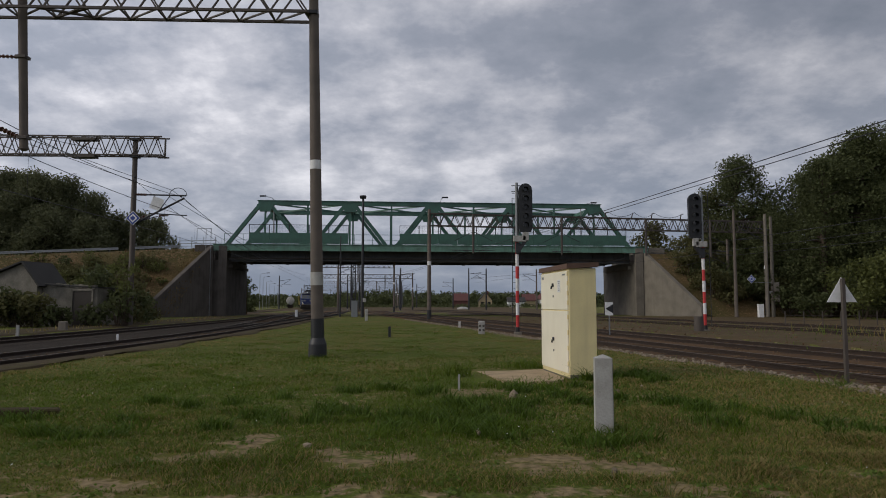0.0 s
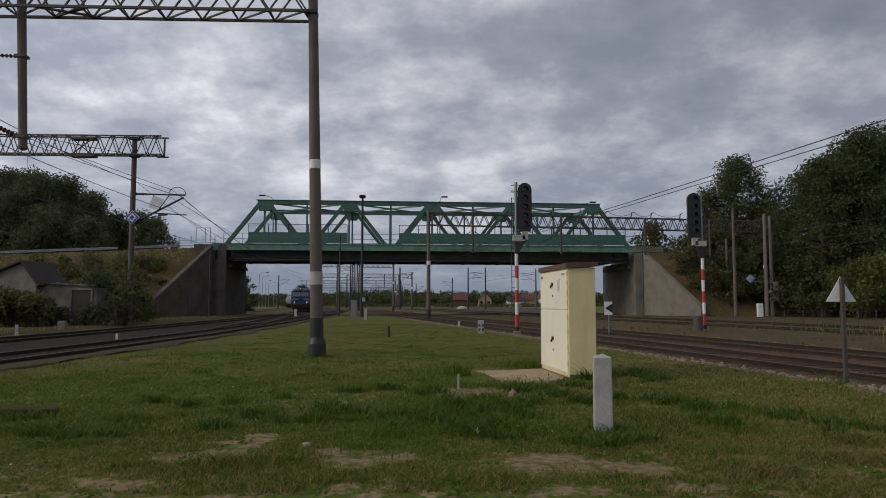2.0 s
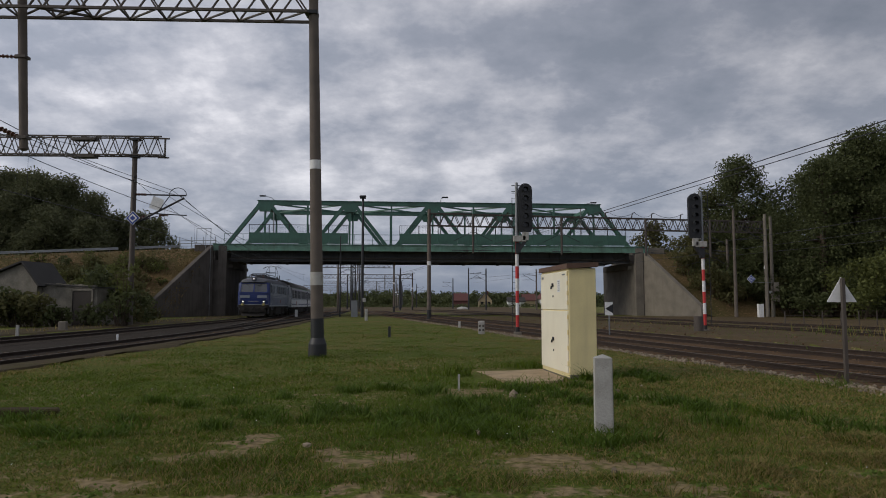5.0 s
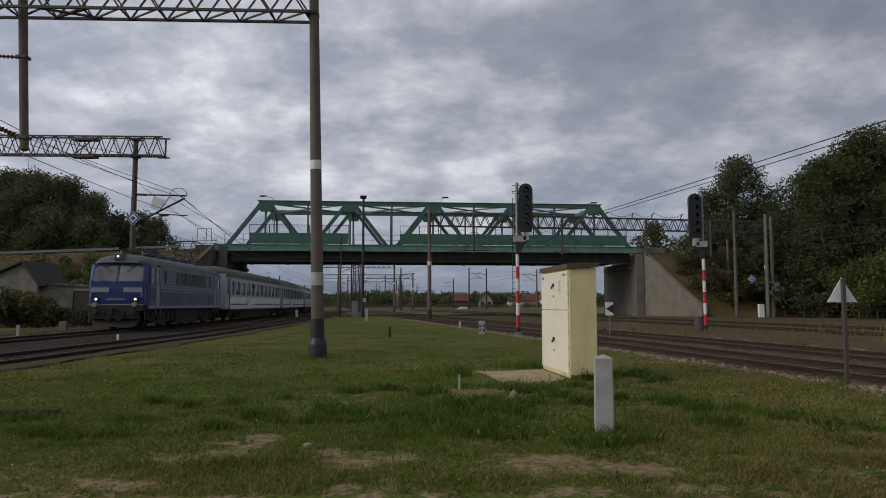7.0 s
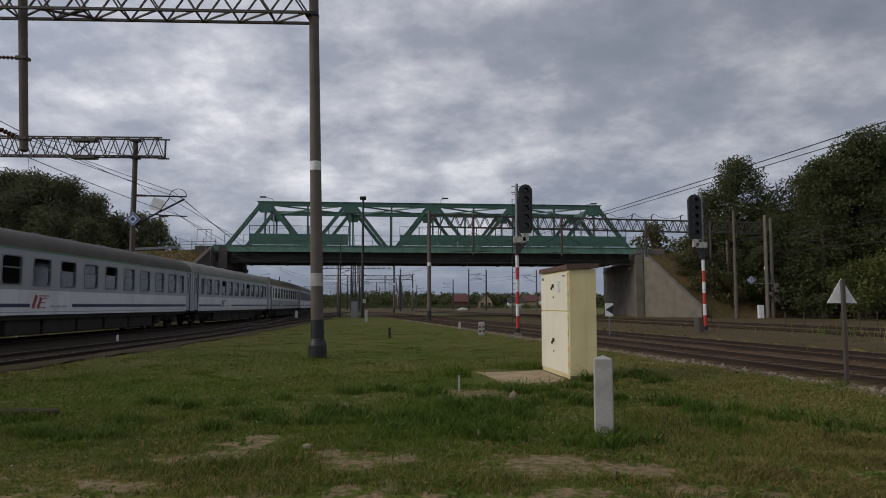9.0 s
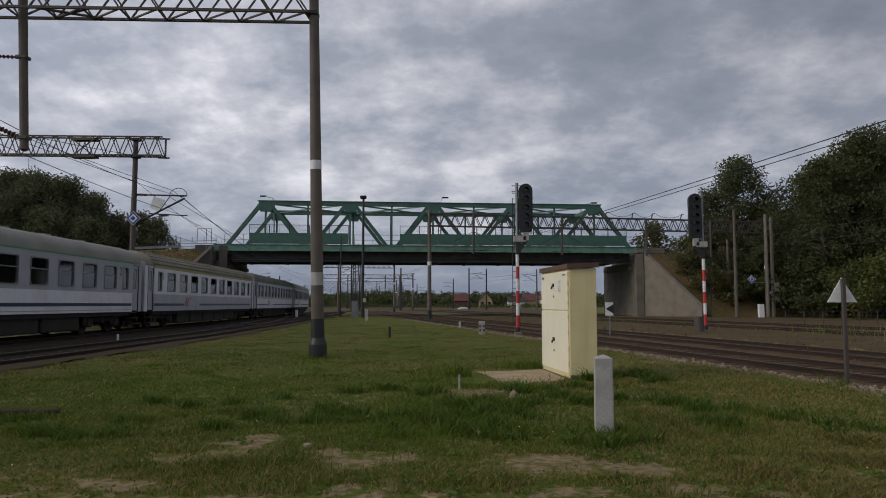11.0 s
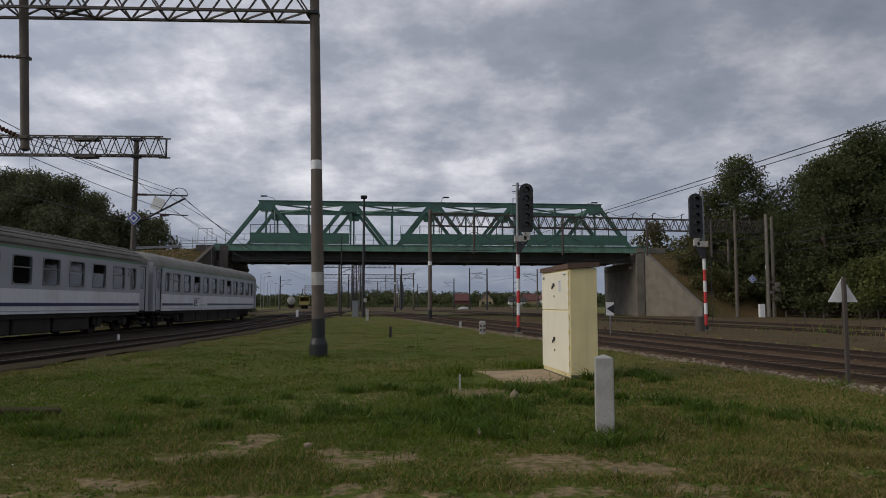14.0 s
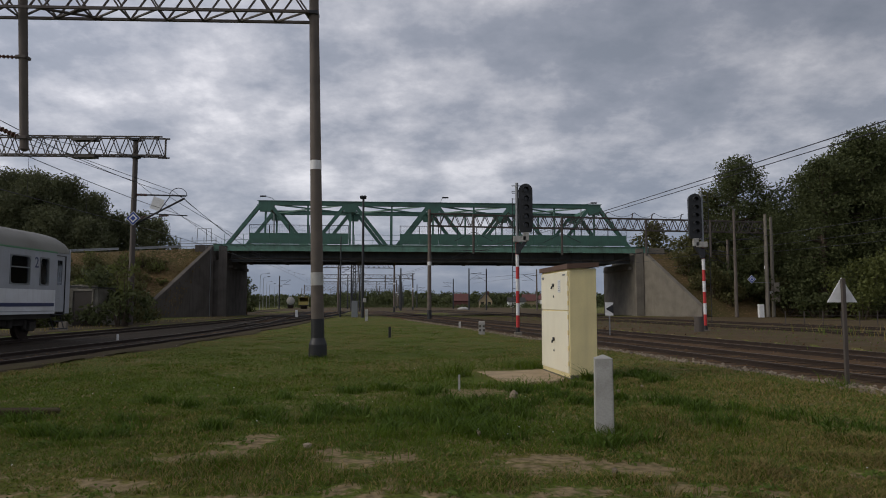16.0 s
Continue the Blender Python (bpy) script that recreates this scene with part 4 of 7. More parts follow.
def signal(m, head_z, side, group="main signals"):
    s = thing("railway_signal", m, "tall signal with red and white mast and dark lamp head", "signal", group, near=True)
    bm = B()
    box(bm, 0, 0, -0.12, 0.36, 0.36, 0.5, 0.03)
    part("footing", bm, M["concrete"], s)
    zs = np.linspace(0.35, 4.55, 8)
    bm = B()
    tube(bm, (0, 0, 0.1), (0, 0, 0.36), 0.11, n=14)
    part("foot", bm, M["black_paint"], s)
    for i in range(7):
        bm = B()
        tube(bm, (0, 0, zs[i]), (0, 0, zs[i + 1]), 0.085, n=14)
        part("mast_band", bm, M["red_paint" if i % 2 == 0 else "white_paint"], s, "red mast band" if i % 2 == 0 else "white mast band", True)
    bm = B()
    tube(bm, (0, 0, 4.55), (0, 0, 7.55), 0.075, n=14)
    part("upper_mast", bm, M["steel_grey"], s, smooth=True)
    bm = B()
    hx = 0.42 * side
    R_ = 0.34
    out = [(hx - R_, head_z + 0.3), (hx + R_, head_z + 0.3)] + [(hx + R_ * math.cos(a), head_z + 2.15 + R_ * math.sin(a)) for a in np.linspace(0, math.pi, 10)]
    out = [(hx - R_ * 0.8, head_z + 0.05), (hx + R_ * 0.8, head_z + 0.05)] + out[1:] + [out[0]]
    prism(bm, out, -0.2, 0.0)
    head = part("lamp_head", bm, M["black_paint"], s, "black lamp head with a white rim" if side < 0 else "black lamp head")
    bm = B()
    if side < 0:
        box(bm, hx + R_ - 0.03, 0.03, head_z + 1.2, 0.16, 0.05, 2.4)
        part("rim", bm, M["white_paint"], head)
    for k in range(5):
        z = head_z + 0.42 + k * 0.44
        bm = B()
        tube(bm, (hx, -0.2, z), (hx, -0.225, z), 0.11, n=14)
        part("lens", bm, M["lens_off"], head)
        bm = B()
        ring = [(hx + 0.14 * math.cos(a), z + 0.14 * math.sin(a)) for a in np.linspace(-0.35, math.pi + 0.35, 10)]
        for (x0, z0), (x1, z1) in zip(ring[:-1], ring[1:]):
            bar(bm, ((x0 + x1) / 2, -0.2, (z0 + z1) / 2), ((x0 + x1) / 2, -0.46, (z0 + z1) / 2 - 0.03), 0.012, math.hypot(x1 - x0, z1 - z0) + 0.012, up=((x1 - x0), 0, (z1 - z0)))
        part("visor", bm, M["black_paint"], head)
    bm = B()
    box(bm, 0.12 * side, -0.1, head_z - 0.28, 0.62, 0.24, 0.3, 0.02)
    box(bm, 0.42 * side, -0.12, head_z - 0.16, 0.3, 0.2, 0.42, 0.02)
    part("junction_box", bm, M["concrete_pale"], s)
    bm = B()
    bar(bm, (0, -0.05, head_z - 1.0), (0.42 * side, -0.05, head_z - 0.35), 0.26, 0.16)
    box(bm, 0.05 * side, -0.03, head_z - 0.75, 0.26, 0.2, 0.55, 0.03)
    part("bracket", bm, M["steel_dark"], s)
    bm = B()
    lx = -0.06 if side > 0 else 0.28
    for o in (-0.16, 0.16):
        tube(bm, (lx + o, 0.25, 0.3), (lx * 0.9 + o, 0.12, 7.6 if side < 0 else 6.8), 0.018, n=6)
    for k in range(24):
        z = 0.6 + k * 0.28
        tube(bm, (lx - 0.16, 0.24 - 0.015 * k * 0.28, z), (lx + 0.16, 0.24 - 0.015 * k * 0.28, z), 0.012, n=5)
    part("ladder", bm, M["steel_dark"], s)
    for z in (7.4, 7.1):
        bm = B()
        bar(bm, (-0.26, 0, z), (0.22, 0, z), 0.04)
        part("top_bracket", bm, M["steel_grey"], s)


cabinet()
slab()
marker_post()
triangle_sign()
signal(pose(3.68, 35.0, -0.22), 5.0, 1)
signal(pose(14.12, 38.2, -0.22, 0, -0.4, 0), 5.0, -1)


# ---- plants ----
def cards(name, pts, sizes, material, rng, droop=0.0):
    """A mesh of small pointed leaves, one at each point, turned at random."""
    n = len(pts)
    u = rng.normal(size=(n, 3))
    u[:, 2] *= 1 - droop
    u /= np.linalg.norm(u, axis=1)[:, None]
    w = rng.normal(size=(n, 3))
    v = np.cross(u, w)
    v /= np.linalg.norm(v, axis=1)[:, None]
    s = sizes[:, None]
    q = np.stack([pts - u * s * 0.5, pts + v * s * 0.32, pts + u * s * 0.5, pts - v * s * 0.32], axis=1).reshape(-1, 3)
    me = bpy.data.meshes.new(name)
    me.from_pydata(q.tolist(), [], np.arange(4 * n).reshape(n, 4).tolist())
    me.materials.append(material)
    return me


def blobs(rng, centres, radii, per, flat=0.8):
    """Points in the outer shells of many clumps."""
    out = []
    for c, r in zip(centres, radii):
        k = max(8, int(per * r * r))
        d = rng.normal(size=(k, 3))
        d /= np.linalg.norm(d, axis=1)[:, None]
        d *= (r * (0.25 + 0.95 * rng.random(k) ** 0.8))[:, None]
        d[:, 2] *= flat
        out.append(c + d)
    return np.concatenate(out)


def tree(x, y, h, r, seed, leaf, label, leaf_size=0.42, per=150, low=0.22, base=GROUND_Z, group="trees by the line"):
    rng = np.random.default_rng(seed)
    t = thing("tree", pose(x, y, base), label, "tree", group)
    bm = B()
    tr = h * 0.022 + 0.08
    top = Vector((rng.normal() * 0.3, rng.normal() * 0.3, h * 0.8))
    mid = Vector((rng.normal() * 0.2, rng.normal() * 0.2, h * 0.35))
    tube(bm, (0, 0, -0.3), mid, tr * 1.3, tr * 0.8, 9, caps=False)
    tube(bm, mid, top, tr * 0.8, tr * 0.2, 8, caps=False)
    cs, rs = [], []
    nb = int(26 + h * 2.0)
    for i in range(nb):
        f = low + (1 - low) * (i + 0.5) / nb
        a = i * 2.399 + rng.random()
        wide = r * math.sin(math.pi * min(1, (f - low) / (1 - low) * 0.82 + 0.16)) ** 0.7
        d = wide * (0.35 + 0.6 * rng.random())
        c = np.array([math.cos(a) * d, math.sin(a) * d, h * (f - 0.03) - 0.2])
        cs.append(c)
        rs.append(r * (0.20 + 0.22 * rng.random()))
        s = mid.lerp(top, max(0, min(0.95, (f - 0.4) / 0.5))) if f > 0.4 else Vector((0, 0, h * f * 0.8))
        if i % 2 == 0:
            tube(bm, s, Vector(c) * 0.92 + s * 0.08, tr * 0.32, tr * 0.08, 5, caps=False)
    part("trunk", bm, M["bark"], t)
    pts = blobs(rng, cs, rs, per)
    ob = new("crown", cards("crown", pts, leaf_size * (0.6 + 0.8 * rng.random(len(pts))), leaf, rng))
    ob.parent = t
    return t


def shrub(x, y, h, r, seed, leaf, label, base=GROUND_Z, leaf_size=0.26, per=260):
    rng = np.random.default_rng(seed)
    t = thing("shrub", pose(x, y, base), label, "shrub", "shrubs by the line")
    bm = B()
    cs, rs = [], []
    for i in range(11):
        a, d = i * 2.399, r * math.sqrt(rng.random()) * 0.8
        z = h * (0.18 + 0.62 * rng.random())
        c = (math.cos(a) * d, math.sin(a) * d, z)
        cs.append(np.array(c))
        rs.append(r * (0.3 + 0.16 * rng.random()))
        tube(bm, (c[0] * 0.15, c[1] * 0.15, -0.3), c, 0.035, 0.012, 5, caps=False)
    part("branch", bm, M["bark"], t)
    pts = blobs(rng, cs, rs, per, 0.9)
    pts = pts[pts[:, 2] > 0.02]
    ob = new("foliage", cards("foliage", pts, leaf_size * (0.6 + 0.8 * rng.random(len(pts))), leaf, rng))
    ob.parent = t
    return t


def plant_trees():
    D_, O_, C_ = M["leaf_a"], M["leaf_b"], M["leaf_c"]
    east = ((35.4, 84, 19.0, 4.7, D_), (39.2, 86, 13.8, 3.0, D_), (32.6, 86, 15.5, 3.0, O_), (41.3, 88, 13.5, 4.0, D_),
            (39.0, 72, 16.9, 3.6, D_), (44.0, 73, 20.0, 5.4, D_), (49.5, 74, 20.5, 6.2, D_), (37.0, 78, 11.0, 4.2, D_),
            (46, 84, 19.0, 6.0, D_), (54, 88, 21, 6.5, D_), (33, 92, 9.5, 4.0, D_), (43.0, 69.5, 9.0, 3.8, D_), (36, 90, 12, 5.0, D_))
    for i, (x, y, h, r, m_) in enumerate(east):
        tree(x, y, h, r, 100 + i, m_, "tall dark broadleaf tree beside the line", per=195, leaf_size=0.26)
    tree(33.5, 112, 14.6, 3.6, 150, O_, "thin pale tree behind the bridge", per=70)
    west = ((-70, 104, 22.0, 6.3), (-65, 105, 21.6, 6.3), (-60.5, 104, 21.0, 5.5), (-56.5, 105, 20.0, 5.1), (-52.6, 105, 18.0, 4.5),
            (-49.3, 106, 15.2, 3.7), (-46.0, 106, 15.3, 3.5), (-43.2, 106, 14.4, 3.1), (-63, 100, 16.4, 5.8), (-56, 99.5, 14.9, 4.8), (-70, 99, 16.4, 5.8), (-50.5, 99.5, 13.6, 3.7))
    for i, (x, y, h, r) in enumerate(west):
        tree(x, y, h, r, 200 + i, M["leaf_d"], "dark tree behind the road embankment", per=150, low=0.28, leaf_size=0.33)
    tree(-34.0, 120, 6.4, 2.4, 230, D_, "small tree beyond the bridge opening", per=150, low=0.05, leaf_size=0.35)
    # shrubs at the foot of the west bank and about the hut
    spots = ((-31.0, 68.2, 4.6, 1.9, O_), (-32.5, 69.6, 4.6, 1.8, C_), (-29.4, 66.5, 2.4, 1.6, O_), (-30.5, 63.5, 3.0, 2.3, D_), (-33, 61, 3.2, 2.4, D_), (-27, 61.5, 2.4, 1.9, D_), (-25.2, 60.5, 1.5, 1.2, O_),
             (-28, 56, 2.8, 2.2, D_), (-24.6, 54.5, 2.3, 1.8, D_), (-31, 53, 3.0, 2.4, D_), (-22.2, 50.2, 2.2, 1.5, D_), (-25.3, 49.5, 2.6, 1.9, D_), (-21.0, 46.4, 2.0, 1.3, O_),
             (-27.5, 46, 3.0, 1.8, D_), (-25.8, 40.6, 2.5, 1.3, O_), (-28.0, 40.2, 2.6, 1.6, O_), (-24.6, 40.9, 2.0, 1.0, O_), (-22.2, 41.0, 1.9, 0.7, D_), (-29.5, 39.5, 2.2, 1.4, O_), (-23.8, 41.2, 2.2, 1.2, O_), (-25.0, 41.3, 2.6, 1.2, D_), (-20.9, 42.4, 1.5, 0.9, D_), (-22.6, 41.2, 1.2, 0.8, D_), (-30.5, 43, 3.0, 2.0, D_),
             (-35.5, 66.5, 3.0, 2.2, O_), (-39, 64, 3.0, 2.4, D_), (-43, 60, 3.4, 2.6, D_), (-36, 56, 3.4, 2.6, D_), (-40, 52, 3.6, 2.8, D_), (-19.1, 42.7, 5.2, 0.85, C_), (-19.3, 42.2, 2.6, 0.9, D_), (-21.4, 44.2, 4.2, 1.5, D_), (-20.9, 46.8, 3.8, 1.3, O_), (-22.8, 46.6, 3.4, 1.7, C_), (-24.2, 52, 3.2, 1.6, O_), (-26.6, 58.5, 3.4, 1.7, O_), (-29.2, 60, 4.6, 2.0, C_), (-26.8, 52.5, 3.6, 1.8, O_))
    for i, (x, y, h, r, m_) in enumerate(spots):
        b = GROUND_Z if y < 68 else GROUND_Z + (y - 68) * 0.75
        shrub(x, y, h, r, 300 + i, m_, "dark overgrown shrub by the line", base=b)
    rb = np.random.default_rng(77)
    for i in range(26):
        x, f = -29 - 30 * rb.random(), 0.1 + 0.8 * rb.random()
        shrub(x, 68.5 + 10.1 * f + (x + 25.3) * 0.085, 0.7 + 1.2 * rb.random(), 0.6 + 0.7 * rb.random(), 350 + i, (O_, C_, D_)[i % 3], "small scrubby bush on the embankment", base=GROUND_Z + 7.5 * f * (1 - 0.006 * max(0.0, -27 - x)) - 0.1, per=160, leaf_size=0.22)
    for i in range(44):
        x, f = -28.5 - 11 * rb.random(), 0.05 + 0.75 * rb.random() ** 1.2
        shrub(x - 2.2 * (1 - f), 68.5 + 10.1 * f + (x + 25.3) * 0.085, 0.8 + 1.5 * rb.random(), 0.7 + 0.8 * rb.random(), 500 + i, (O_, C_, O_)[i % 3], "scrubby bush on the embankment", base=GROUND_Z + 7.5 * f - 0.15, per=170, leaf_size=0.2)
    east_s = ((36.9, 62.5, 6.0, 2.9, C_), (42.5, 62, 6.3, 3.4, C_), (47.5, 62, 5.4, 3.6, O_), (36.6, 69, 2.6, 2.0, D_), (30.8, 78, 3.4, 2.2, D_), (29.0, 76, 4.6, 2.2, O_), (33.8, 78, 4.8, 2.6, D_), (27.6, 79, 5.6, 2.0, O_),
              (53, 62, 5.0, 3.4, D_), (36, 74, 5.5, 3.2, D_), (41, 67, 5.5, 3.4, D_), (47, 67, 6, 3.6, D_), (53, 67, 6, 3.6, D_), (29.6, 83.5, 3.2, 2.2, O_), (32.5, 83.5, 4.4, 2.4, D_), (59, 65, 5, 3.5, D_), (45.5, 57.5, 2.2, 2.2, O_), (30.4, 75.0, 2.8, 1.7, O_), (29.0, 78.5, 3.2, 1.7, D_), (32.4, 76.0, 3.0, 1.8, D_), (28.2, 80.5, 3.0, 1.5, O_), (35.0, 75.0, 3.2, 2.0, O_), (31.4, 80, 4.2, 2.0, O_))
    for i, (x, y, h, r, m_) in enumerate(east_s):
        b = GROUND_Z if y < 73 else GROUND_Z + (y - 73) * 0.6
        shrub(x, y, h, r, 400 + i, m_, "dense dark shrub under the trees", base=b, leaf_size=0.3, per=200)


plant_trees()


def far_woods():
    rng = np.random.default_rng(7)
    cs, rs = [], []
    for x in np.arange(-260, 260, 3.6):
        for row in range(2):
            y = 480 + 60 * row + rng.normal() * 12
            h = 5.6 + 2.2 * noise.noise(Vector((x * 0.02, row * 3.0, 0))) + rng.normal() * 0.7 + 1.5 * row
            for k in range(3):
                cs.append(np.array([x + rng.normal() * 1.5, y, h * (0.2 + 0.33 * k)]))
                rs.append(2.6 + rng.random() * 0.9)
    for x in np.arange(-420, 420, 7.0):
        h = 11.0 + 9.0 * noise.noise(Vector((x * 0.006, 8.0, 0))) + 5.0 * math.exp(-((x - 70) / 110) ** 2)
        for k in range(5):
            cs.append(np.array([x + rng.normal() * 3, 900 + rng.normal() * 12, h * (0.1 + 0.2 * k)]))
            rs.append(4.6 + rng.random() * 1.2)
    pts = blobs(rng, cs, rs, 5.0, 0.9)
    ob = new("far_woods", cards("far_woods", pts, 2.0 * (0.6 + 0.8 * rng.random(len(pts))), M["leaf_a"], rng))
    tagged(ob, "dark distant line of woods along the horizon", kind="stuff")
    cs, rs = [], []
    for x, y, n, h in ((-52, 290, 22, 5.0), (-90, 300, 24, 6), (22, 300, 60, 2.3), (60, 320, 60, 2.6), (-5, 300, 60, 1.9), (95, 330, 60, 2.0), (-25, 300, 60, 2.2), (-12, 310, 60, 2.2), (40, 300, 60, 2.5)):
        for k in range(n):
            cs.append(np.array([x + rng.normal() * 14, y + rng.normal() * 6, h * 0.35 * rng.random()]))
            rs.append(h * (0.35 + 0.25 * rng.random()))
    pts = blobs(rng, cs, rs, 22, 0.9)
    pts = pts[pts[:, 2] > -0.2]
    ob = new("far_hedges", cards("far_hedges", pts, 0.55 * (0.6 + 0.8 * rng.random(len(pts))), M["leaf_a"], rng))
    tagged(ob, "dark hedges and scrub beyond the station", kind="stuff")


far_woods()


def in_bed(x, y, grow=1.9):
    for f in (line_train, line_left, line_right, line_right_far):
        if abs(x - f(y)) < grow:
            return True
    return False


def blades(name, pts, hts, widths, lean, material, rng):
    """Grass: one bent blade of two faces at each point."""
    n = len(pts)
    a = rng.random(n) * 2 * math.pi
    side = np.stack([np.cos(a), np.sin(a), np.zeros(n)], axis=1) * widths[:, None]
    b = a + rng.normal(size=n) * 0.6 + 1.57
    tip = np.stack([np.cos(b) * lean * hts, np.sin(b) * lean * hts, hts], axis=1)
    mid = tip * np.array([0.3, 0.3, 0.58])
    q = np.stack([pts - side, pts + side, pts + mid + side * 0.75, pts + mid - side * 0.75, pts + tip], axis=1).reshape(-1, 3)
    faces = []
    for i in range(n):
        o = i * 5
        faces.append((o, o + 1, o + 2, o + 3))
        faces.append((o + 3, o + 2, o + 4))
    me = bpy.data.meshes.new(name)
    me.from_pydata(q.tolist(), [], faces)
    me.materials.append(material)
    return new(name, me)


def grow_grass():
    rng = np.random.default_rng(11)
    P, Hh, P2, H2, P3, H3 = [], [], [], [], [], []
    tries = 0
    while len(P) < 185000 and tries < 600000:
        tries += 1
        v = rng.random()
        y = 5.0 * (46.0 / 5.0) ** (v ** 0.95)
        x = (rng.random() * 2 - 1) * y * 0.66
        if in_bed(x, y, 1.95) or (0.6 * VERGE < x < 3.05 * VERGE and 13.2 * VERGE < y < 16.1 * VERGE):
            continue
        w = wear(x, y)
        if rng.random() < w * 1.3 - 0.1:
            continue
        if (x > line_right_far(y) + 1.5 or x < line_train(y) - 1.8) and rng.random() < 0.95:
            continue
        lush = 0.5 + 0.5 * noise.noise(Vector((x * 0.5, y * 0.4, 21)))
        k = 0.018 + 0.045 * lush * (0.3 + rng.random()) + (0.11 * max(0, noise.noise(Vector((x * 1.4, y * 1.4, 31))) - 0.12))
        k *= max(0.55, 1.25 - 0.03 * y)
        if rng.random() < 0.05 + 0.10 * (noise.noise(Vector((x * 0.3, y * 0.3, 44))) > 0.1) + 0.46 * max(0.0, min(1.0, (x - 0.6) / 3.0)) + 0.16 * max(0.0, min(1.0, (8.0 - y) / 2.5)) + 0.55 * max(0.0, min(1.0, (line_left(y) + 4.2 - x) / 2.4)):
            P2.append((x, y, lie(x, y) - 0.01)), H2.append(k * 1.05)
        else:
            P.append((x, y, lie(x, y) - 0.01)), Hh.append(k)
    for cx, cy, reach, thick in HERBS:
        for i in range(thick):
            a, d = rng.random() * 6.283, reach * math.sqrt(rng.random())
            bx, by = cx + math.cos(a) * d, cy + math.sin(a) * d
            if 0.9 < bx < 2.6 and 11.7 < by < 14.2:
                continue
            for j in range(int(50 + 60 * rng.random())):
                x, y = bx + rng.normal() * 0.10, by + rng.normal() * 0.08
                P3.append((x, y, lie(x, y) - 0.01)), H3.append(0.05 + 0.13 * rng.random())
    # tufts round posts and cabinet
    for cx, cy, r, n, h in ((1.9, 8.35, 0.3, 400, 0.14), (2.75, 13.9, 0.3, 200, 0.14), (2.8, 13.95, 0.06, 30, 0.32), (2.0, 16.6, 0.6, 300, 0.2), (-3.54, 19.9, 0.4, 200, 0.10), (7.5, 13.2, 0.4, 250, 0.25),
                            (0.3, 14.6, 0.25, 120, 0.35), (0.75, 8.6, 0.8, 700, 0.12), (0.2, 10.2, 0.9, 800, 0.12), (3.4, 8.2, 1.0, 350, 0.13), (4.2, 9.6, 0.9, 300, 0.14), (2.9, 7.1, 0.7, 300, 0.12), (-0.6, 8.0, 0.8, 500, 0.11), (1.2, 13.0, 0.8, 500, 0.14)):
        for i in range(n):
            a, d = rng.random() * 6.283, abs(rng.normal()) * r
            x, y = cx * VERGE + math.cos(a) * d, cy * VERGE + math.sin(a) * d * 0.6
            P.append((x, y, lie(x, y) - 0.01)), Hh.append(h * (0.3 + 0.9 * rng.random()))
    p, h = np.array(P), np.array(Hh)
    tagged(blades("grass", p, h, 0.0016 + 0.00036 * p[:, 1] * (0.7 + 0.6 * rng.random(len(p))), 0.7 + 0.9 * rng.random(len(p)), M["grass_blade"], rng), "short uneven green grass", kind="stuff")
    p, h = np.array(P2), np.array(H2)
    tagged(blades("dry_grass", p, h, 0.002 + 0.0005 * p[:, 1], 0.7 + 0.9 * rng.random(len(p)), M["dry_grass"], rng), "thin dry grass stems", kind="stuff")
    p, h = np.array(P3), np.array(H3)
    tagged(blades("grass_clumps", p, h, 0.004 + 0.0006 * p[:, 1], 0.5 + 0.8 * rng.random(len(p)), M["grass_dark"], rng), "dark green clumps of thicker grass", kind="stuff")
    # tall weeds along the siding and the far verge
    Q, K = [], []
    for i in range(2600):
        y = 16 + 60 * rng.random()
        x = line_siding(y) + rng.normal() * 1.6 + 0.2
        Q.append((x, y, GROUND_Z)), K.append(0.05 + (0.16 + 0.3 * (y < 34)) * rng.random() ** 2)
    for i in range(3000):
        y = 20 + 60 * rng.random()
        x = (line_right_far(y) + line_siding(y)) / 2 + rng.normal() * 1.6
        Q.append((x, y, GROUND_Z)), K.append(0.03 + 0.09 * rng.random())
    q, k = np.array(Q), np.array(K)
    tagged(blades("tall_weeds", q, k, 0.008 + 0.010 * rng.random(len(q)), 0.4 + 0.6 * rng.random(len(q)), M["herb"], rng), "tall yellow-green weeds along the siding", kind="stuff")
    Q, K = [], []
    for i in range(1800):
        y = 16 + 60 * rng.random()
        x = line_siding(y) + rng.normal() * 1.4
        Q.append((x, y, GROUND_Z)), K.append(0.08 + (0.12 + 0.4 * (y < 34)) * rng.random() ** 3)
    for i in range(500):
        y = 26 + 50 * rng.random()
        x = line_train(y) - 2.6 - abs(rng.normal()) * 1.3
        Q.append((x, y, GROUND_Z)), K.append(0.06 + 0.22 * rng.random())
    q, k = np.array(Q), np.array(K)
    tagged(blades("dry_weeds", q, k, 0.010 + 0.01 * rng.random(len(q)), 0.25 + 0.3 * rng.random(len(q)), M["dry_grass"], rng), "dry straw-coloured weeds along the tracks", kind="stuff")
    # grass of the west bank
    Q, K = [], []
    for i in range(9000):
        x = -26 - 45 * rng.random()
        f = rng.random()
        y = 68.5 + 10.1 * f + (x + 25.3) * 0.085
        Q.append((x, y, GROUND_Z + 7.66 * f * (1 - 0.006 * max(0.0, -27 - x)))), K.append(0.05 + 0.15 * rng.random())
    q, k = np.array(Q), np.array(K)
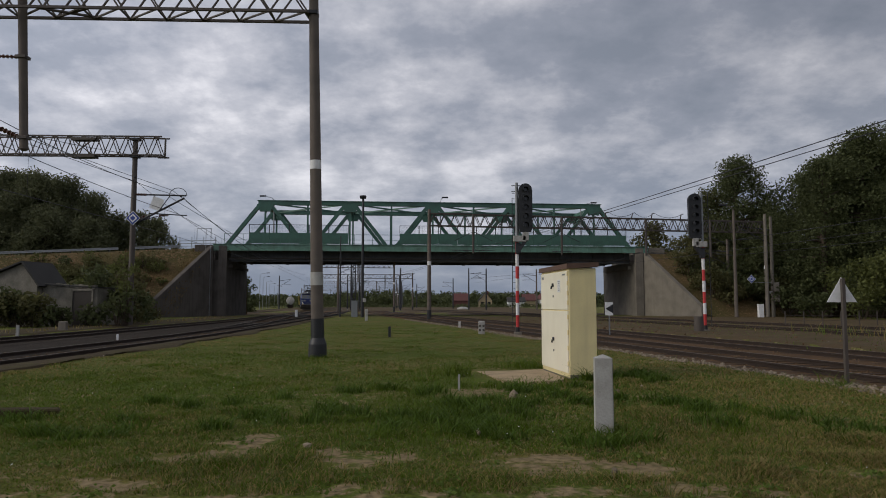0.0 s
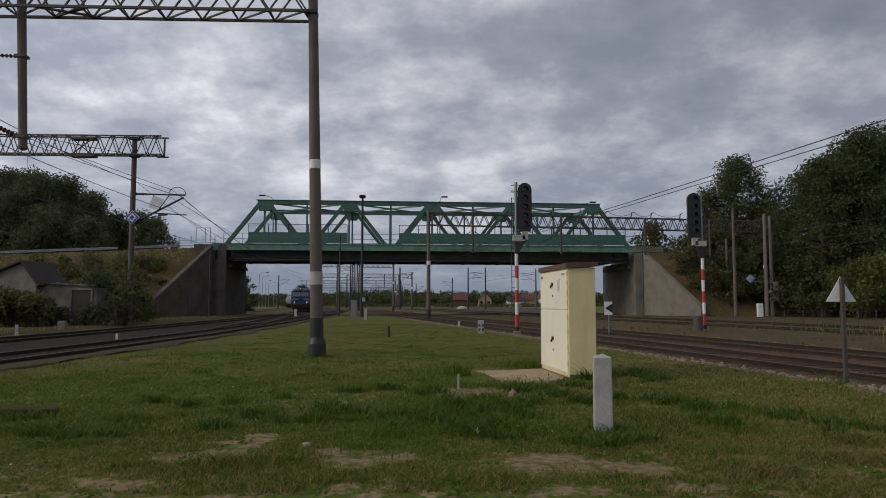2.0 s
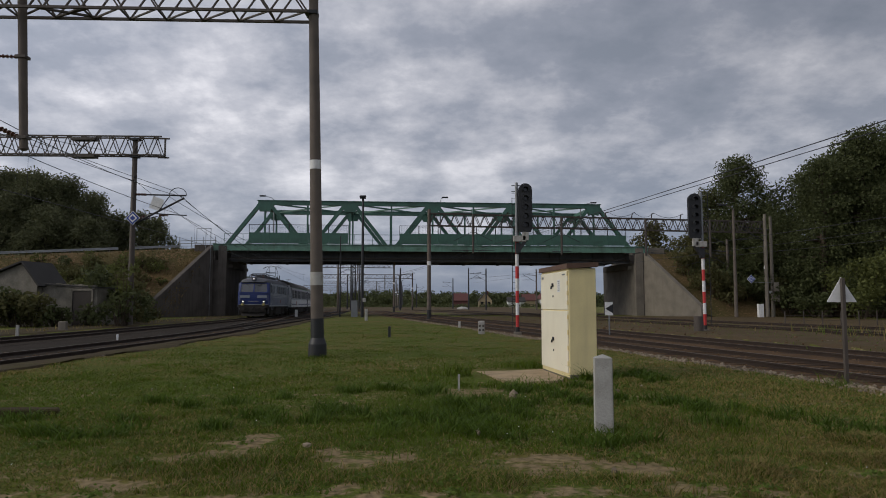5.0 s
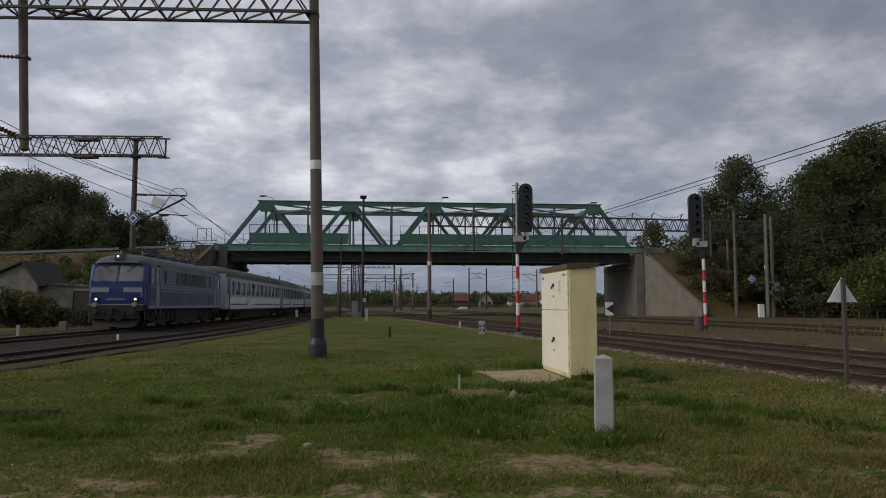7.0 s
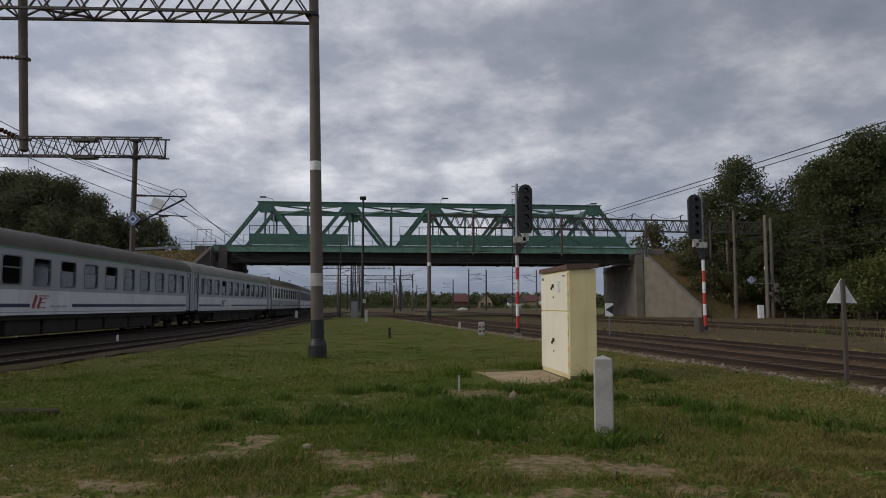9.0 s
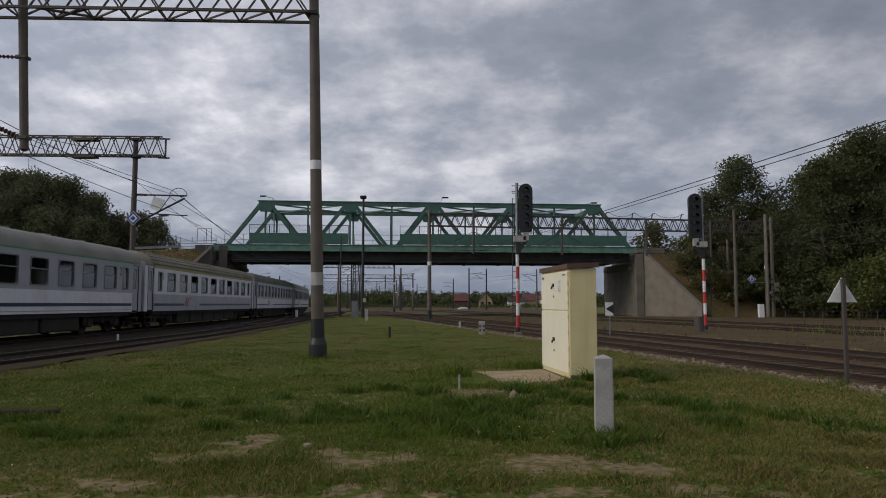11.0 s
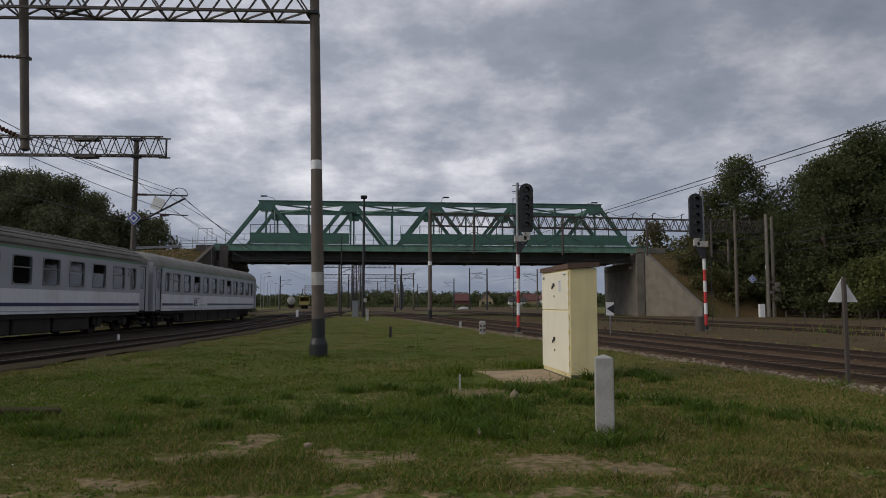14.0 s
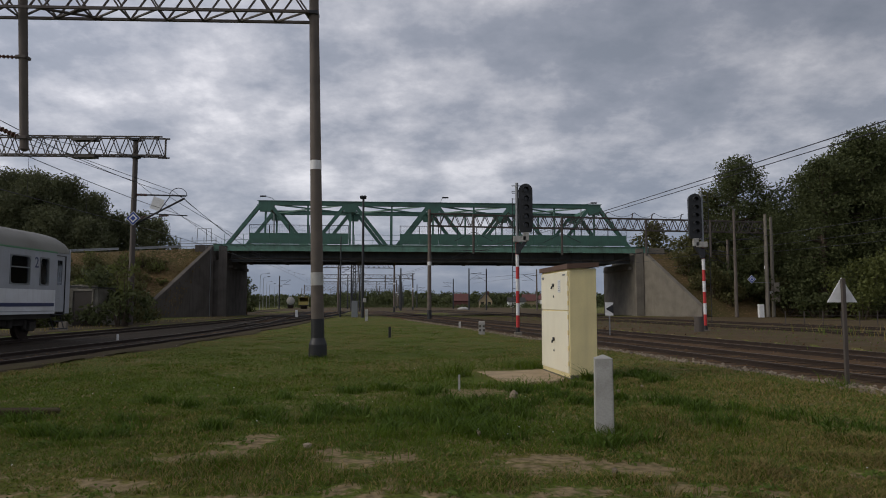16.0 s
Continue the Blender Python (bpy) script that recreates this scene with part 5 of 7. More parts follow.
    tagged(blades("bank_grass", q, k, 0.03 + 0.03 * rng.random(len(q)), 0.5 + 0.4 * rng.random(len(q)), M["bank_straw"], rng), "dry grass on the embankment", kind="stuff")
    # leafy weeds close to the ground
    Q, S_ = [], []
    spots = []
    for i in range(260):
        y = 4.6 + 16 * rng.random() ** 1.3
        spots.append(((rng.random() * 2 - 1) * y * 0.64, y))
    for cx, cy, reach, thick in HERBS:
        for i in range(thick):
            spots.append((cx + rng.normal() * reach * 0.5, cy + rng.normal() * reach * 0.5))
    for x, y in spots:
        if in_bed(x, y, 2.4) or (0.4 < x < 3.0 and 11.4 < y < 15) or math.hypot(x - 1.7, y - 7.5) < 0.25:
            continue
        r = 0.04 + 0.10 * rng.random()
        for k in range(26):
            a, d = rng.random() * 6.283, r * math.sqrt(rng.random())
            Q.append((x + math.cos(a) * d, y + math.sin(a) * d, lie(x, y) + 0.01 + 0.6 * r * rng.random()))
            S_.append(0.018 + 0.028 * rng.random())
    q = np.array(Q)
    ob = new("leafy_weeds", cards("leafy_weeds", q, np.array(S_), M["herb"], rng, 0.6))
    tagged(ob, "low leafy weeds scattered in the turf", kind="stuff")
    # knee-high stalks here and there in the open turf
    Q, K = [], []
    for i in range(420):
        y = 5.5 + 15 * rng.random()
        x = (rng.random() * 2 - 1) * y * 0.62
        if in_bed(x, y, 2.3) or (0.4 < x < 3.0 and 11.4 < y < 15) or noise.noise(Vector((x * 0.5, y * 0.5, 91))) < 0.0:
            continue
        for k in range(5):
            Q.append((x + rng.normal() * 0.05, y + rng.normal() * 0.05, lie(x, y))), K.append(0.08 + 0.14 * rng.random())
    q, k = np.array(Q), np.array(K)
    tagged(blades("seed_stalks", q, k, 0.003 + 0.003 * rng.random(len(q)), 0.2 + 0.3 * rng.random(len(q)), M["herb"], rng), "thin pale seed stalks standing in the turf", kind="stuff")
    # clover and daisies
    Q = []
    for i in range(420):
        y = 5 + 20 * rng.random()
        x = (rng.random() * 2 - 1) * y * 0.62
        if not in_bed(x, y, 2.2) and (noise.noise(Vector((x * 0.4, y * 0.4, 77))) > 0.05):
            Q.append((x, y, lie(x, y) + 0.09))
    q = np.array(Q)
    ob = new("clover_flowers", cards("clover_flowers", q, np.full(len(q), 0.010) + 0.010 * rng.random(len(q)), M["white_paint"], rng))
    tagged(ob, "tiny white clover flowers in the turf", kind="stuff")


grow_grass()


def stones():
    rng = np.random.default_rng(5)
    bm = B()
    bmesh.ops.create_icosphere(bm, subdivisions=1, radius=1.0)
    base = np.array([v.co for v in bm.verts])
    fs = [[v.index for v in f.verts] for f in bm.faces]
    bm.free()

    def heap(name, spots, label, material):
        V, F = [], []
        for i, (x, y, z, r) in enumerate(spots):
            k = base * (r * (0.7 + 0.6 * rng.random(3))) * (1 + 0.25 * rng.normal(size=(len(base), 1)) * 0.5)
            V.append(k + np.array([x, y, z]))
            o = i * len(base)
            F += [[a + o for a in f] for f in fs]
        me = bpy.data.meshes.new(name)
        me.from_pydata(np.concatenate(V).tolist(), [], F)
        me.materials.append(material)
        tagged(new(name, me), label, kind="stuff")

    s = []
    for i in range(5200):
        y = 8 + 55 * rng.random() ** 1.4
        d = -1.98 + rng.normal() * 0.2
        s.append((line_right(y) + d, y, -0.10 + 0.03 * rng.random(), 0.014 + 0.028 * rng.random()))
    heap("shoulder_stones", s, "pale broken stones along the ballast shoulder", M["stone"])
    s = []
    for i in range(4200):
        y = 8 + 40 * rng.random() ** 1.3
        f = (line_right, line_right_far, line_left)[i % 3]
        d = (rng.random() * 2 - 1) * 1.7
        if abs(abs(d) - 0.75) > 0.12:
            s.append((f(y) + d, y, -0.11, 0.014 + 0.02 * rng.random()))
    heap("ballast_stones", s, "rusty brown ballast stones between the rails", M["ballast_stone"])
    s = []
    for i in range(1500):
        y = 14 + 48 * rng.random()
        x = line_right_far(y) + 1.6 + 18 * rng.random() ** 1.3
        s.append((x, y, GROUND_Z + 0.05, 0.012 + 0.05 * rng.random() ** 4))
    heap("cinder_stones", s, "loose stones and clinker over the sidings", M["ballast_stone"])
    s = [(x * VERGE, y * VERGE, GROUND_Z + 0.03, r) for x, y, r in ((1.12, 11.35, 0.07), (-0.15, 9.0, 0.03), (0.4, 8.1, 0.035), (2.9, 11.9, 0.04), (3.5, 12.6, 0.03), (-1.4, 7.4, 0.035), (1.5, 6.3, 0.03))]
    heap("loose_stones", s, "loose stones lying in the turf", M["stone"])


M["ballast_stone"] = mat("rusty_ballast_stone", (0.115, 0.074, 0.044), 0.9, 0, 0.25, 4, 30, 0.4, island=0.35)
stones()


# ---- the hut at the foot of the bank ----
def hut():
    h = thing("lineside_hut", pose(-26.0, 42.8, GROUND_Z, 0, 0, -4), "derelict grey plastered hut with a felt roof", "hut")
    bm = B()
    prism(bm, ((-3.3, 0), (1.5, 0), (1.5, 2.6), (0.6, 3.8), (-3.3, 2.3)), 0, 2.6)
    part("wall", bm, M["plaster"], h)
    bm = B()
    for a, b in (((0.6, 3.9), (1.75, 2.4)), ((0.6, 3.9), (-3.8, 2.2))):
        bar(bm, (a[0], 1.25, a[1]), (b[0], 1.25, b[1]), 3.0, 0.10, up=(0, 0, 1))
    part("roof", bm, M["roof_felt"], h)
    bm = B()
    prism(bm, ((1.52, 0), (5.0, 0), (5.0, 2.3), (1.52, 2.5)), 0.5, 3.9)
    part("annexe", bm, M["plaster"], h)
    bm = B()
    bar(bm, (1.6, 2.15, 2.54), (5.05, 2.15, 2.34), 3.5, 0.07)
    part("annexe_roof", bm, M["roof_felt"], h)
    # broken edge of the wall top
    bm = B()
    rr = random.Random(4)
    for k in range(12):
        box(bm, 1.7 + 0.28 * k, 0.55, 2.50 - 0.017 * k + 0.06 * rr.random(), 0.26, 0.22, 0.12 + 0.14 * rr.random(), 0.02)
    part("broken_coping", bm, M["plaster"], h)
    bm = B()
    box(bm, 4.1, 0.46, 1.05, 1.15, 0.08, 2.1)
    part("door", bm, M["dark_wood"], h)
    bm = B()
    for x in (3.45, 4.75):
        box(bm, x, 0.45, 1.1, 0.1, 0.14, 2.2)
    box(bm, 4.1, 0.45, 2.2, 1.4, 0.14, 0.12)
    part("door_frame", bm, M["plaster"], h)
    bm = B()
    box(bm, -1.2, -0.03, 1.5, 0.9, 0.08, 1.0)
    part("window", bm, M["dark_wood"], h)


hut()


def posts():
    """Small white, grey and black stakes beside the tracks."""
    def stake(x, y, w, h, m_, label):
        bm = B()
        box(bm, 0, 0, h / 2 - 0.1, w, w * 0.8, h + 0.2, w * 0.1)
        solo("track_stake", bm, M[m_], label, "post", m=NEAR @ pose(x, y, -0.22, 0, 0, random.uniform(-15, 15)), group="low stakes")
    for x, y, w, h, m_, label in ((-14.1, 30.8, 0.09, 0.19, "white_paint", "low white stake between the tracks"), (-20.0, 33.4, 0.13, 0.5, "concrete_pale", "low pale concrete stake in the verge"),
                                  (1.9, 35.0, 0.31, 0.66, "concrete_pale", "squat white numbered stone"), (-2.42, 32.2, 0.11, 0.48, "black_paint", "short charred black stump"),
                                  (-6.95, 64.3, 0.26, 1.05, "concrete_pale", "pale concrete stake in the turf"), (-18.2, 88, 0.3, 0.8, "white_paint", "white stake at the points"),
                                  (-21.4, 40.0, 0.42, 0.52, "concrete", "leaning pale board by the shrubs"), (1.05, 45, 0.14, 0.4, "concrete_pale", "low pale stake by the rails"), (0.28, 12.45, 0.035, 0.26, "concrete_pale", "thin pale stick standing in the grass")):
        stake(x, y, w, h, m_, label)
    bm = B()
    for dx, dz in ((-0.09, 0.42), (0.09, 0.42), (-0.09, 0.22), (0.09, 0.22)):
        box(bm, dx, -0.145, dz, 0.10, 0.012, 0.11)
    solo("number_mark", bm, M["concrete_shade_stain"], "dark painted marks on the white stone", "marking", m=NEAR @ pose(1.9, 35.0, -0.22))
    bm = B()
    box(bm, 0, 0, 0.8, 0.62, 0.5, 1.75, 0.02)
    box(bm, 0, 0, 1.69, 0.7, 0.58, 0.06)
    solo("relay_box", bm, M["steel_grey"], "grey metal relay box", "cabinet", m=pose(-9.3, 74.5, GROUND_Z))
    bm = B()
    box(bm, 0, 0, 0.65, 0.5, 0.4, 1.4, 0.02)
    solo("relay_box", bm, M["white_paint"], "small white metal box by the mast", "cabinet", m=pose(31.2, 69.6, GROUND_Z))
    bm = B()
    tube(bm, (0, 0, -0.2), (0, 0, 1.0), 0.42, 0.40, 16)
    solo("concrete_drum", bm, M["steel_brown"], "dark weathered drum by the signal", "drum", m=NEAR @ pose(13.55, 37.6, -0.22) @ Matrix.Diagonal((0.6, 0.6, 0.85, 1)))
    # chevron board
    k = thing("chevron_board", pose(8.35, 35.6, -0.22), "white board with a black arrow notch on a thin stake", "sign", near=True)
    bm = B()
    box(bm, 0, 0, 0.5, 0.06, 0.06, 1.2)
    part("post", bm, M["steel_grey"], k)
    bm = B()
    box(bm, -0.02, -0.04, 1.26, 0.40, 0.02, 0.66)
    part("plate", bm, M["white_paint"], k)
    bm = B()
    prism(bm, ((-0.2, 1.26), (0.19, 1.02), (0.19, 1.50)), -0.062, -0.052)
    part("arrow", bm, M["black_paint"], k)


posts()


def low_fence():
    f = thing("low_fence", pose(0, 0, GROUND_Z), "low wire fence in front of the trees", "fence")
    for i in range(9):
        bm = B()
        box(bm, 20.5 + i * 1.25, 42.5 + i * 0.24, 0.40, 0.045, 0.045, 1.0)
        part("post", bm, M["steel_brown"], f)
    for z in (0.35, 0.65, 0.92):
        bm = B()
        bar(bm, (20.5, 42.5, z), (30.5, 44.42, z), 0.014)
        part("rail", bm, M["steel_brown"], f)
    bm = B()
    box(bm, 0, 0, 0.05, 0.6, 0.4, 0.2, 0.04)
    box(bm, 0.6, 0, 0.03, 0.7, 0.1, 0.1, 0.02)
    solo("point_motor", bm, M["concrete_shade_stain"], "dirty grey point motor between the tracks", "point motor", m=pose(-13.6, 49.0, -0.1, 0, 0, 8))


low_fence()


# ---- rail and lamps on the embankment and the bridge ----
def guard_rails():
    for a, b, m_ in ((-60.0, -36.1, "steel_grey"), (-34.3, -29.4, "steel_grey")):
        g = thing("guard_rail", pose(0, 0, 0), "galvanised road guard rail on the embankment", "guard rail", "road guard rails")
        yy = lambda x: 79.2 + (x + 25.3) * 0.085
        bm = B()
        up = lambda x: 7.5 - 0.045 * max(0.0, -27 - x)
        for z in (0.28, 0.44):
            bar(bm, (a, yy(a), up(a) + z), (b, yy(b), up(b) + z), 0.07, 0.10)
        bar(bm, (a, yy(a) + 0.03, up(a) + 0.36), (b, yy(b) + 0.03, up(b) + 0.36), 0.03, 0.08)
        part("beam", bm, M[m_], g)
        for x in np.arange(a + 0.3, b, 2.05):
            bm = B()
            box(bm, x, yy(x) + 0.1, up(x) - 0.06, 0.12, 0.1, 1.1)
            part("post", bm, M["steel_dark"], g)
    g = thing("bridge_railing", pose(0, 0, 0), "blue-grey railing at the bridge end", "railing")
    bm = B()
    for z in (7.75, 8.05, 8.35):
        bar(bm, (-29.6, 78.9, z), (-25.2, 78.3, z), 0.06)
    part("rail", bm, M["steel_grey"], g)
    for x in (-29.5, -28.1, -26.7, -25.3):
        bm = B()
        bar(bm, (x, 78.9 - (x + 29.6) * 0.136, 7.5), (x, 78.9 - (x + 29.6) * 0.136, 8.77), 0.06)
        part("post", bm, M["steel_grey"], g)
    # cable frame at the corner of the abutment
    f = thing("cable_frame", pose(-26.1, 77.6, 0), "thin steel cable frame at the abutment corner", "frame")
    for x, z0, z1 in ((0, 0, 9.6), (0.55, 0, 9.6)):
        bm = B()
        tube(bm, (x, -0.15, z0), (x, -0.15, z1), 0.035, n=6)
        part("pipe", bm, M["steel_grey"], f)
    bm = B()
    bar(bm, (-1.0, -0.15, 9.6), (0.6, -0.15, 9.6), 0.05)
    bar(bm, (-1.0, -0.15, 8.0), (-1.0, -0.15, 9.6), 0.05)
    part("frame", bm, M["steel_grey"], f)


def street_lamp(x, y, base, top, arm, label, group, r=0.09):
    l = thing("street_lamp", pose(x, y, base), label, "street lamp", group)
    bm = B()
    tube(bm, (0, 0, 0), (0, 0, top - 0.3), r, r * 0.6, 10)
    sweep(bm, [(0, 0, top - 0.3), (arm * 0.25, 0, top), (arm, 0, top + 0.2)], 0.035, 6)
    part("pole", bm, M["concrete_mast" if r > 0.1 else "steel_grey"], l)
    bm = B()
    box(bm, arm + 0.25 * (1 if arm > 0 else -1), 0, top + 0.22, 0.75, 0.28, 0.16, 0.05)
    part("lamp_head", bm, M["steel_dark"], l)


guard_rails()
street_lamp(-20.0, 83.0, 8.0, 5.85, -1.1, "grey road lamp on the bridge", "bridge lamps")
street_lamp(-0.3, 83.5, 8.0, 5.75, 0.3, "grey road lamp on the bridge", "bridge lamps")
street_lamp(16.6, 84.5, 8.0, 5.25, 1.3, "grey road lamp on the bridge", "bridge lamps")
for i, (px_, yy) in enumerate(((-46.1, 178), (-50.9, 200), (-59.9, 240), (-65.6, 267), (-71.5, 300), (-72.9, 312))):
    street_lamp(px_, yy, GROUND_Z, 9.0, 1.3 if i % 3 else 1.8, "tall lamp along the station yard", "yard lamps")
street_lamp(29.6, 71.5, GROUND_Z, 11.2, -0.8, "grey lamp post under the trees", "yard lamps", 0.19)


def flood_mast(x, y, h):
    f = thing("floodlight_mast", pose(x, y, GROUND_Z), "slim grey mast with floodlights on top", "floodlight")
    bm = B()
    tube(bm, (0, 0, 0), (0, 0, h), 0.16, 0.11, 10)
    part("mast", bm, M["steel_dark"], f, smooth=True)
    for s in (-1, 1):
        bm = B()
        box(bm, s * 0.16, -0.1, h + 0.1, 0.30, 0.3, 0.34, 0.05, Euler((0.5, 0, 0.3 * s)).to_matrix())
        part("floodlight", bm, M["steel_dark"], f)
    bm = B()
    box(bm, 0.22, -0.15, 1.75, 0.3, 0.25, 0.4, 0.02)
    part("switch_box", bm, M["concrete_pale"], f)


flood_mast(-8.2, 72.0, 12.2)


def slim_pole():
    k = thing("slim_pole", pose(-10.9, 75.0, GROUND_Z), "slim dark steel pole beside the relay box", "pole")
    bm = B()
    tube(bm, (0, 0, -0.2), (0, 0, 8.5), 0.085, 0.06, 10)
    part("shaft", bm, M["steel_dark"], k, smooth=True)
    bm = B()
    tube(bm, (0, 0, 8.48), (0, 0, 8.56), 0.08, 0.05, 10)
    part("cap", bm, M["steel_dark"], k)


slim_pole()


def lattice_mast(x, y, h):
    """A slim four-legged steel mast with a small platform and lamps on top."""
    k = thing("lattice_mast", pose(x, y, GROUND_Z), "slim dark lattice steel mast in the station yard", "mast", "lattice masts")
    bm = B()
    for sx, sy in ((-1, -1), (1, -1), (1, 1), (-1, 1)):
        bar(bm, (sx * 0.36, sy * 0.36, 0), (sx * 0.24, sy * 0.24, h), 0.09)
    n = 14
    for i in range(n):
        z0, z1 = h * i / n, h * (i + 1) / n
        w = 0.36 - 0.12 * i / n
        for sy in (-w, w):
            bar(bm, (-w, sy, z0), (w, sy, z1), 0.05)
            bar(bm, (w, sy, z0), (-w, sy, z1), 0.05)
    part("frame", bm, M["steel_dark"], k)
    bm = B()
    box(bm, 0, 0, h + 0.03, 1.1, 0.9, 0.07)
    for sx in (-0.5, 0.5):
        bar(bm, (sx, -0.4, h), (sx, -0.4, h + 0.8), 0.05)
    bar(bm, (-0.5, -0.4, h + 0.8), (0.5, -0.4, h + 0.8), 0.05)
    part("platform", bm, M["steel_dark"], k)
    for sx in (-0.45, 0.4):
        bm = B()
        box(bm, sx, -0.5, h + 0.45, 0.4, 0.3, 0.4, 0.04)
        part("floodlight", bm, M["steel_dark"], k)


lattice_mast(-17.6, 140, 9.4)
lattice_mast(-16.6, 143, 9.2)


# ---- gantries and masts of the station ----
def gantry(x0, y0, x1, y1, zb, dep, n, drops, label, first_mast=True, last_mast=True, stubs=()):
    g = thing("catenary_gantry", pose(x0, y0, GROUND_Z), label, "gantry", "overhead line gantries")
    d = Vector((x1 - x0, y1 - y0, 0))
    ends = [p for p, use in ((Vector((0, 0, 0)), first_mast), (d, last_mast)) if use]
    for p in ends:
        bm = B()
        tube(bm, p, p + Vector((0, 0, zb + dep + 0.4)), 0.2, 0.15, 10)
        m_ = part("mast", bm, M["concrete_mast"], g, smooth=True)
        bm = B()
        tube(bm, p + Vector((0, 0, 5.0)), p + Vector((0, 0, 5.35)), 0.19, 0.188, 10)
        part("white_band", bm, M["white_paint"], m_)
        bm = B()
        tube(bm, p + Vector((0, 0, -0.2)), p + Vector((0, 0, 0.8)), 0.215, 0.21, 10)
        part("black_band", bm, M["black_paint"], m_)
    bm = B()
    lattice(bm, (0, 0, zb), d + Vector((0, 0, zb)), 0.5, dep, n, 0.10, 0.06)
    part("lattice_beam", bm, M["steel_brown"], g)
    tips = []
    for f in stubs:
        p = d * f + Vector((0, 0, zb + dep))
        bm = B()
        bar(bm, p, p + Vector((0.1, 0, 0.55)), 0.09)
        bar(bm, p + Vector((0.1, 0, 0.55)), p + Vector((0.35, 0, 0.6)), 0.07)
        part("stub_post", bm, M["steel_brown"], g)
        tips.append(p + Vector((0.3, 0, 0.62)))
    for a, b in zip(tips[:-1], tips[1:]):
        bm = B()
        sweep(bm, [a.lerp(b, k / 8) - Vector((0, 0, 0.45 * 4 * (k / 8) * (1 - k / 8))) for k in range(9)], 0.02, 5)
        part("jumper_cable", bm, M["wire"], g)
    for f in drops:
        p = d * f
        bm = B()
        tube(bm, p + Vector((0, -0.3, zb + dep)), p + Vector((0, -0.3, zb - 2.6)), 0.12, 0.11, 8)
        part("drop_post", bm, M["steel_brown"], g)
        bm = B()
        for s in (-1, 1):
            bar(bm, p + Vector((0, -0.3, zb - 0.5)), p + Vector((s * 1.8, -0.3, zb - 1.4)), 0.05)
            bar(bm, p + Vector((0, -0.3, zb - 2.3)), p + Vector((s * 2.0, -0.3, zb - 2.35)), 0.045)
            insulator(bm, p + Vector((s * 0.5, -0.3, zb - 2.3)), p + Vector((s * 0.95, -0.3, zb - 2.32)), 0.07, 5)
        part("bracket", bm, M["steel_dark"], g)
    return g


gantry(-1.3, 66.5, 33.6, 73.4, 8.75, 1.15, 36, (0.12, 0.37, 0.62, 0.82), "lattice gantry spanning the tracks before the bridge", stubs=(0.50, 0.58, 0.64, 0.73))
for x0, y0, x1, y1, zb, n, dr in ((-29.5, 170, -7.4, 172, 7.6, 22, (0.2, 0.45, 0.7)), (-40, 225, -15, 227, 7.8, 22, (0.25, 0.5, 0.75)), (-22, 128, -9, 130, 8.0, 14, (0.5,)),
                                  (-55, 280, -18, 283, 7.8, 24, (0.2, 0.4, 0.6, 0.8)), (-68, 340, -22, 343, 7.8, 26, (0.3, 0.6))):
    gantry(x0, y0, x1, y1, zb, 0.9, n, dr, "distant lattice gantry over the station tracks")


def lone_mast(x, y, h, arms, label, skin="concrete_mast"):
    g = thing("catenary_mast", pose(x, y, GROUND_Z), label, "mast", "overhead line masts")
    bm = B()
    tube(bm, (0, 0, -0.2), (0, 0, h), 0.2, 0.14, 10)
    part("mast", bm, M[skin], g, smooth=True)
    for a in arms:
        bm = B()
        bar(bm, (0, 0, h - 1.4), (a, 0, h - 1.0), 0.07)
        bar(bm, (0, 0, h - 2.9), (a, 0, h - 1.1), 0.07)
        bar(bm, (a * 0.4, 0, h - 2.3), (a * 1.05, 0, h - 2.4), 0.06)
        insulator(bm, (a * 0.08, 0, h - 1.38), (a * 0.35, 0, h - 1.25), 0.1, 5)
        part("arm", bm, M["steel_dark"], g)


for x, y, h, arms in ((9.9, 162, 9.5, (-3.0,)), (6.2, 170, 10, (3,)), (-9.0, 150, 9, (3,)), (-17.5, 118, 9.2, (3.2,)), (-19.5, 150, 10, (-3,)), (-22.5, 190, 9.5, (3,)), (-27, 200, 9.5, (-3, 3)),
                      (-33, 255, 9.5, (3,)), (3.0, 210, 9, (-3,)), (20.5, 155, 9, (-3,)), (-14, 240, 9, (3,)), (-12.3, 200, 9.5, (-3,)), (-44, 190, 9, (3,)), (-17, 300, 9, (-3,)), (-10, 270, 9, (3,)),
                      (33.2, 72.4, 10.6, ()), (34.0, 72.9, 10.4, (-3.4,)), (31.5, 78, 8.5, (-3,))):
    lone_mast(x, y, h, arms, "weathered catenary mast in the station yard" if y > 100 else "weathered concrete mast beside the trees", "steel_dark" if y > 145 and x < 15 else "concrete_mast" if y > 100 or x < 32 else "concrete")


def mast_boxes():
    k = thing("switch_box", pose(34.0, 72.66, GROUND_Z), "grey switch boxes strapped to a mast", "switch box")
    for nm, x, z, w, h in (("upper_case", 0.18, 3.1, 0.5, 0.95), ("lower_case", 0.22, 1.95, 0.5, 0.8), ("junction_box", -0.5, 2.55, 0.45, 0.25)):
        bm = B()
        box(bm, x, -0.15, z, w, 0.3, h, 0.02)
        part(nm, bm, M["concrete" if w > 0.46 else "concrete_pale"], k)
    bm = B()
    for z in (1.7, 2.2, 2.8, 3.4):
        box(bm, 0.0, 0.02, z, 0.5, 0.42, 0.04)
    part("strap", bm, M["steel_brown"], k)


mast_boxes()


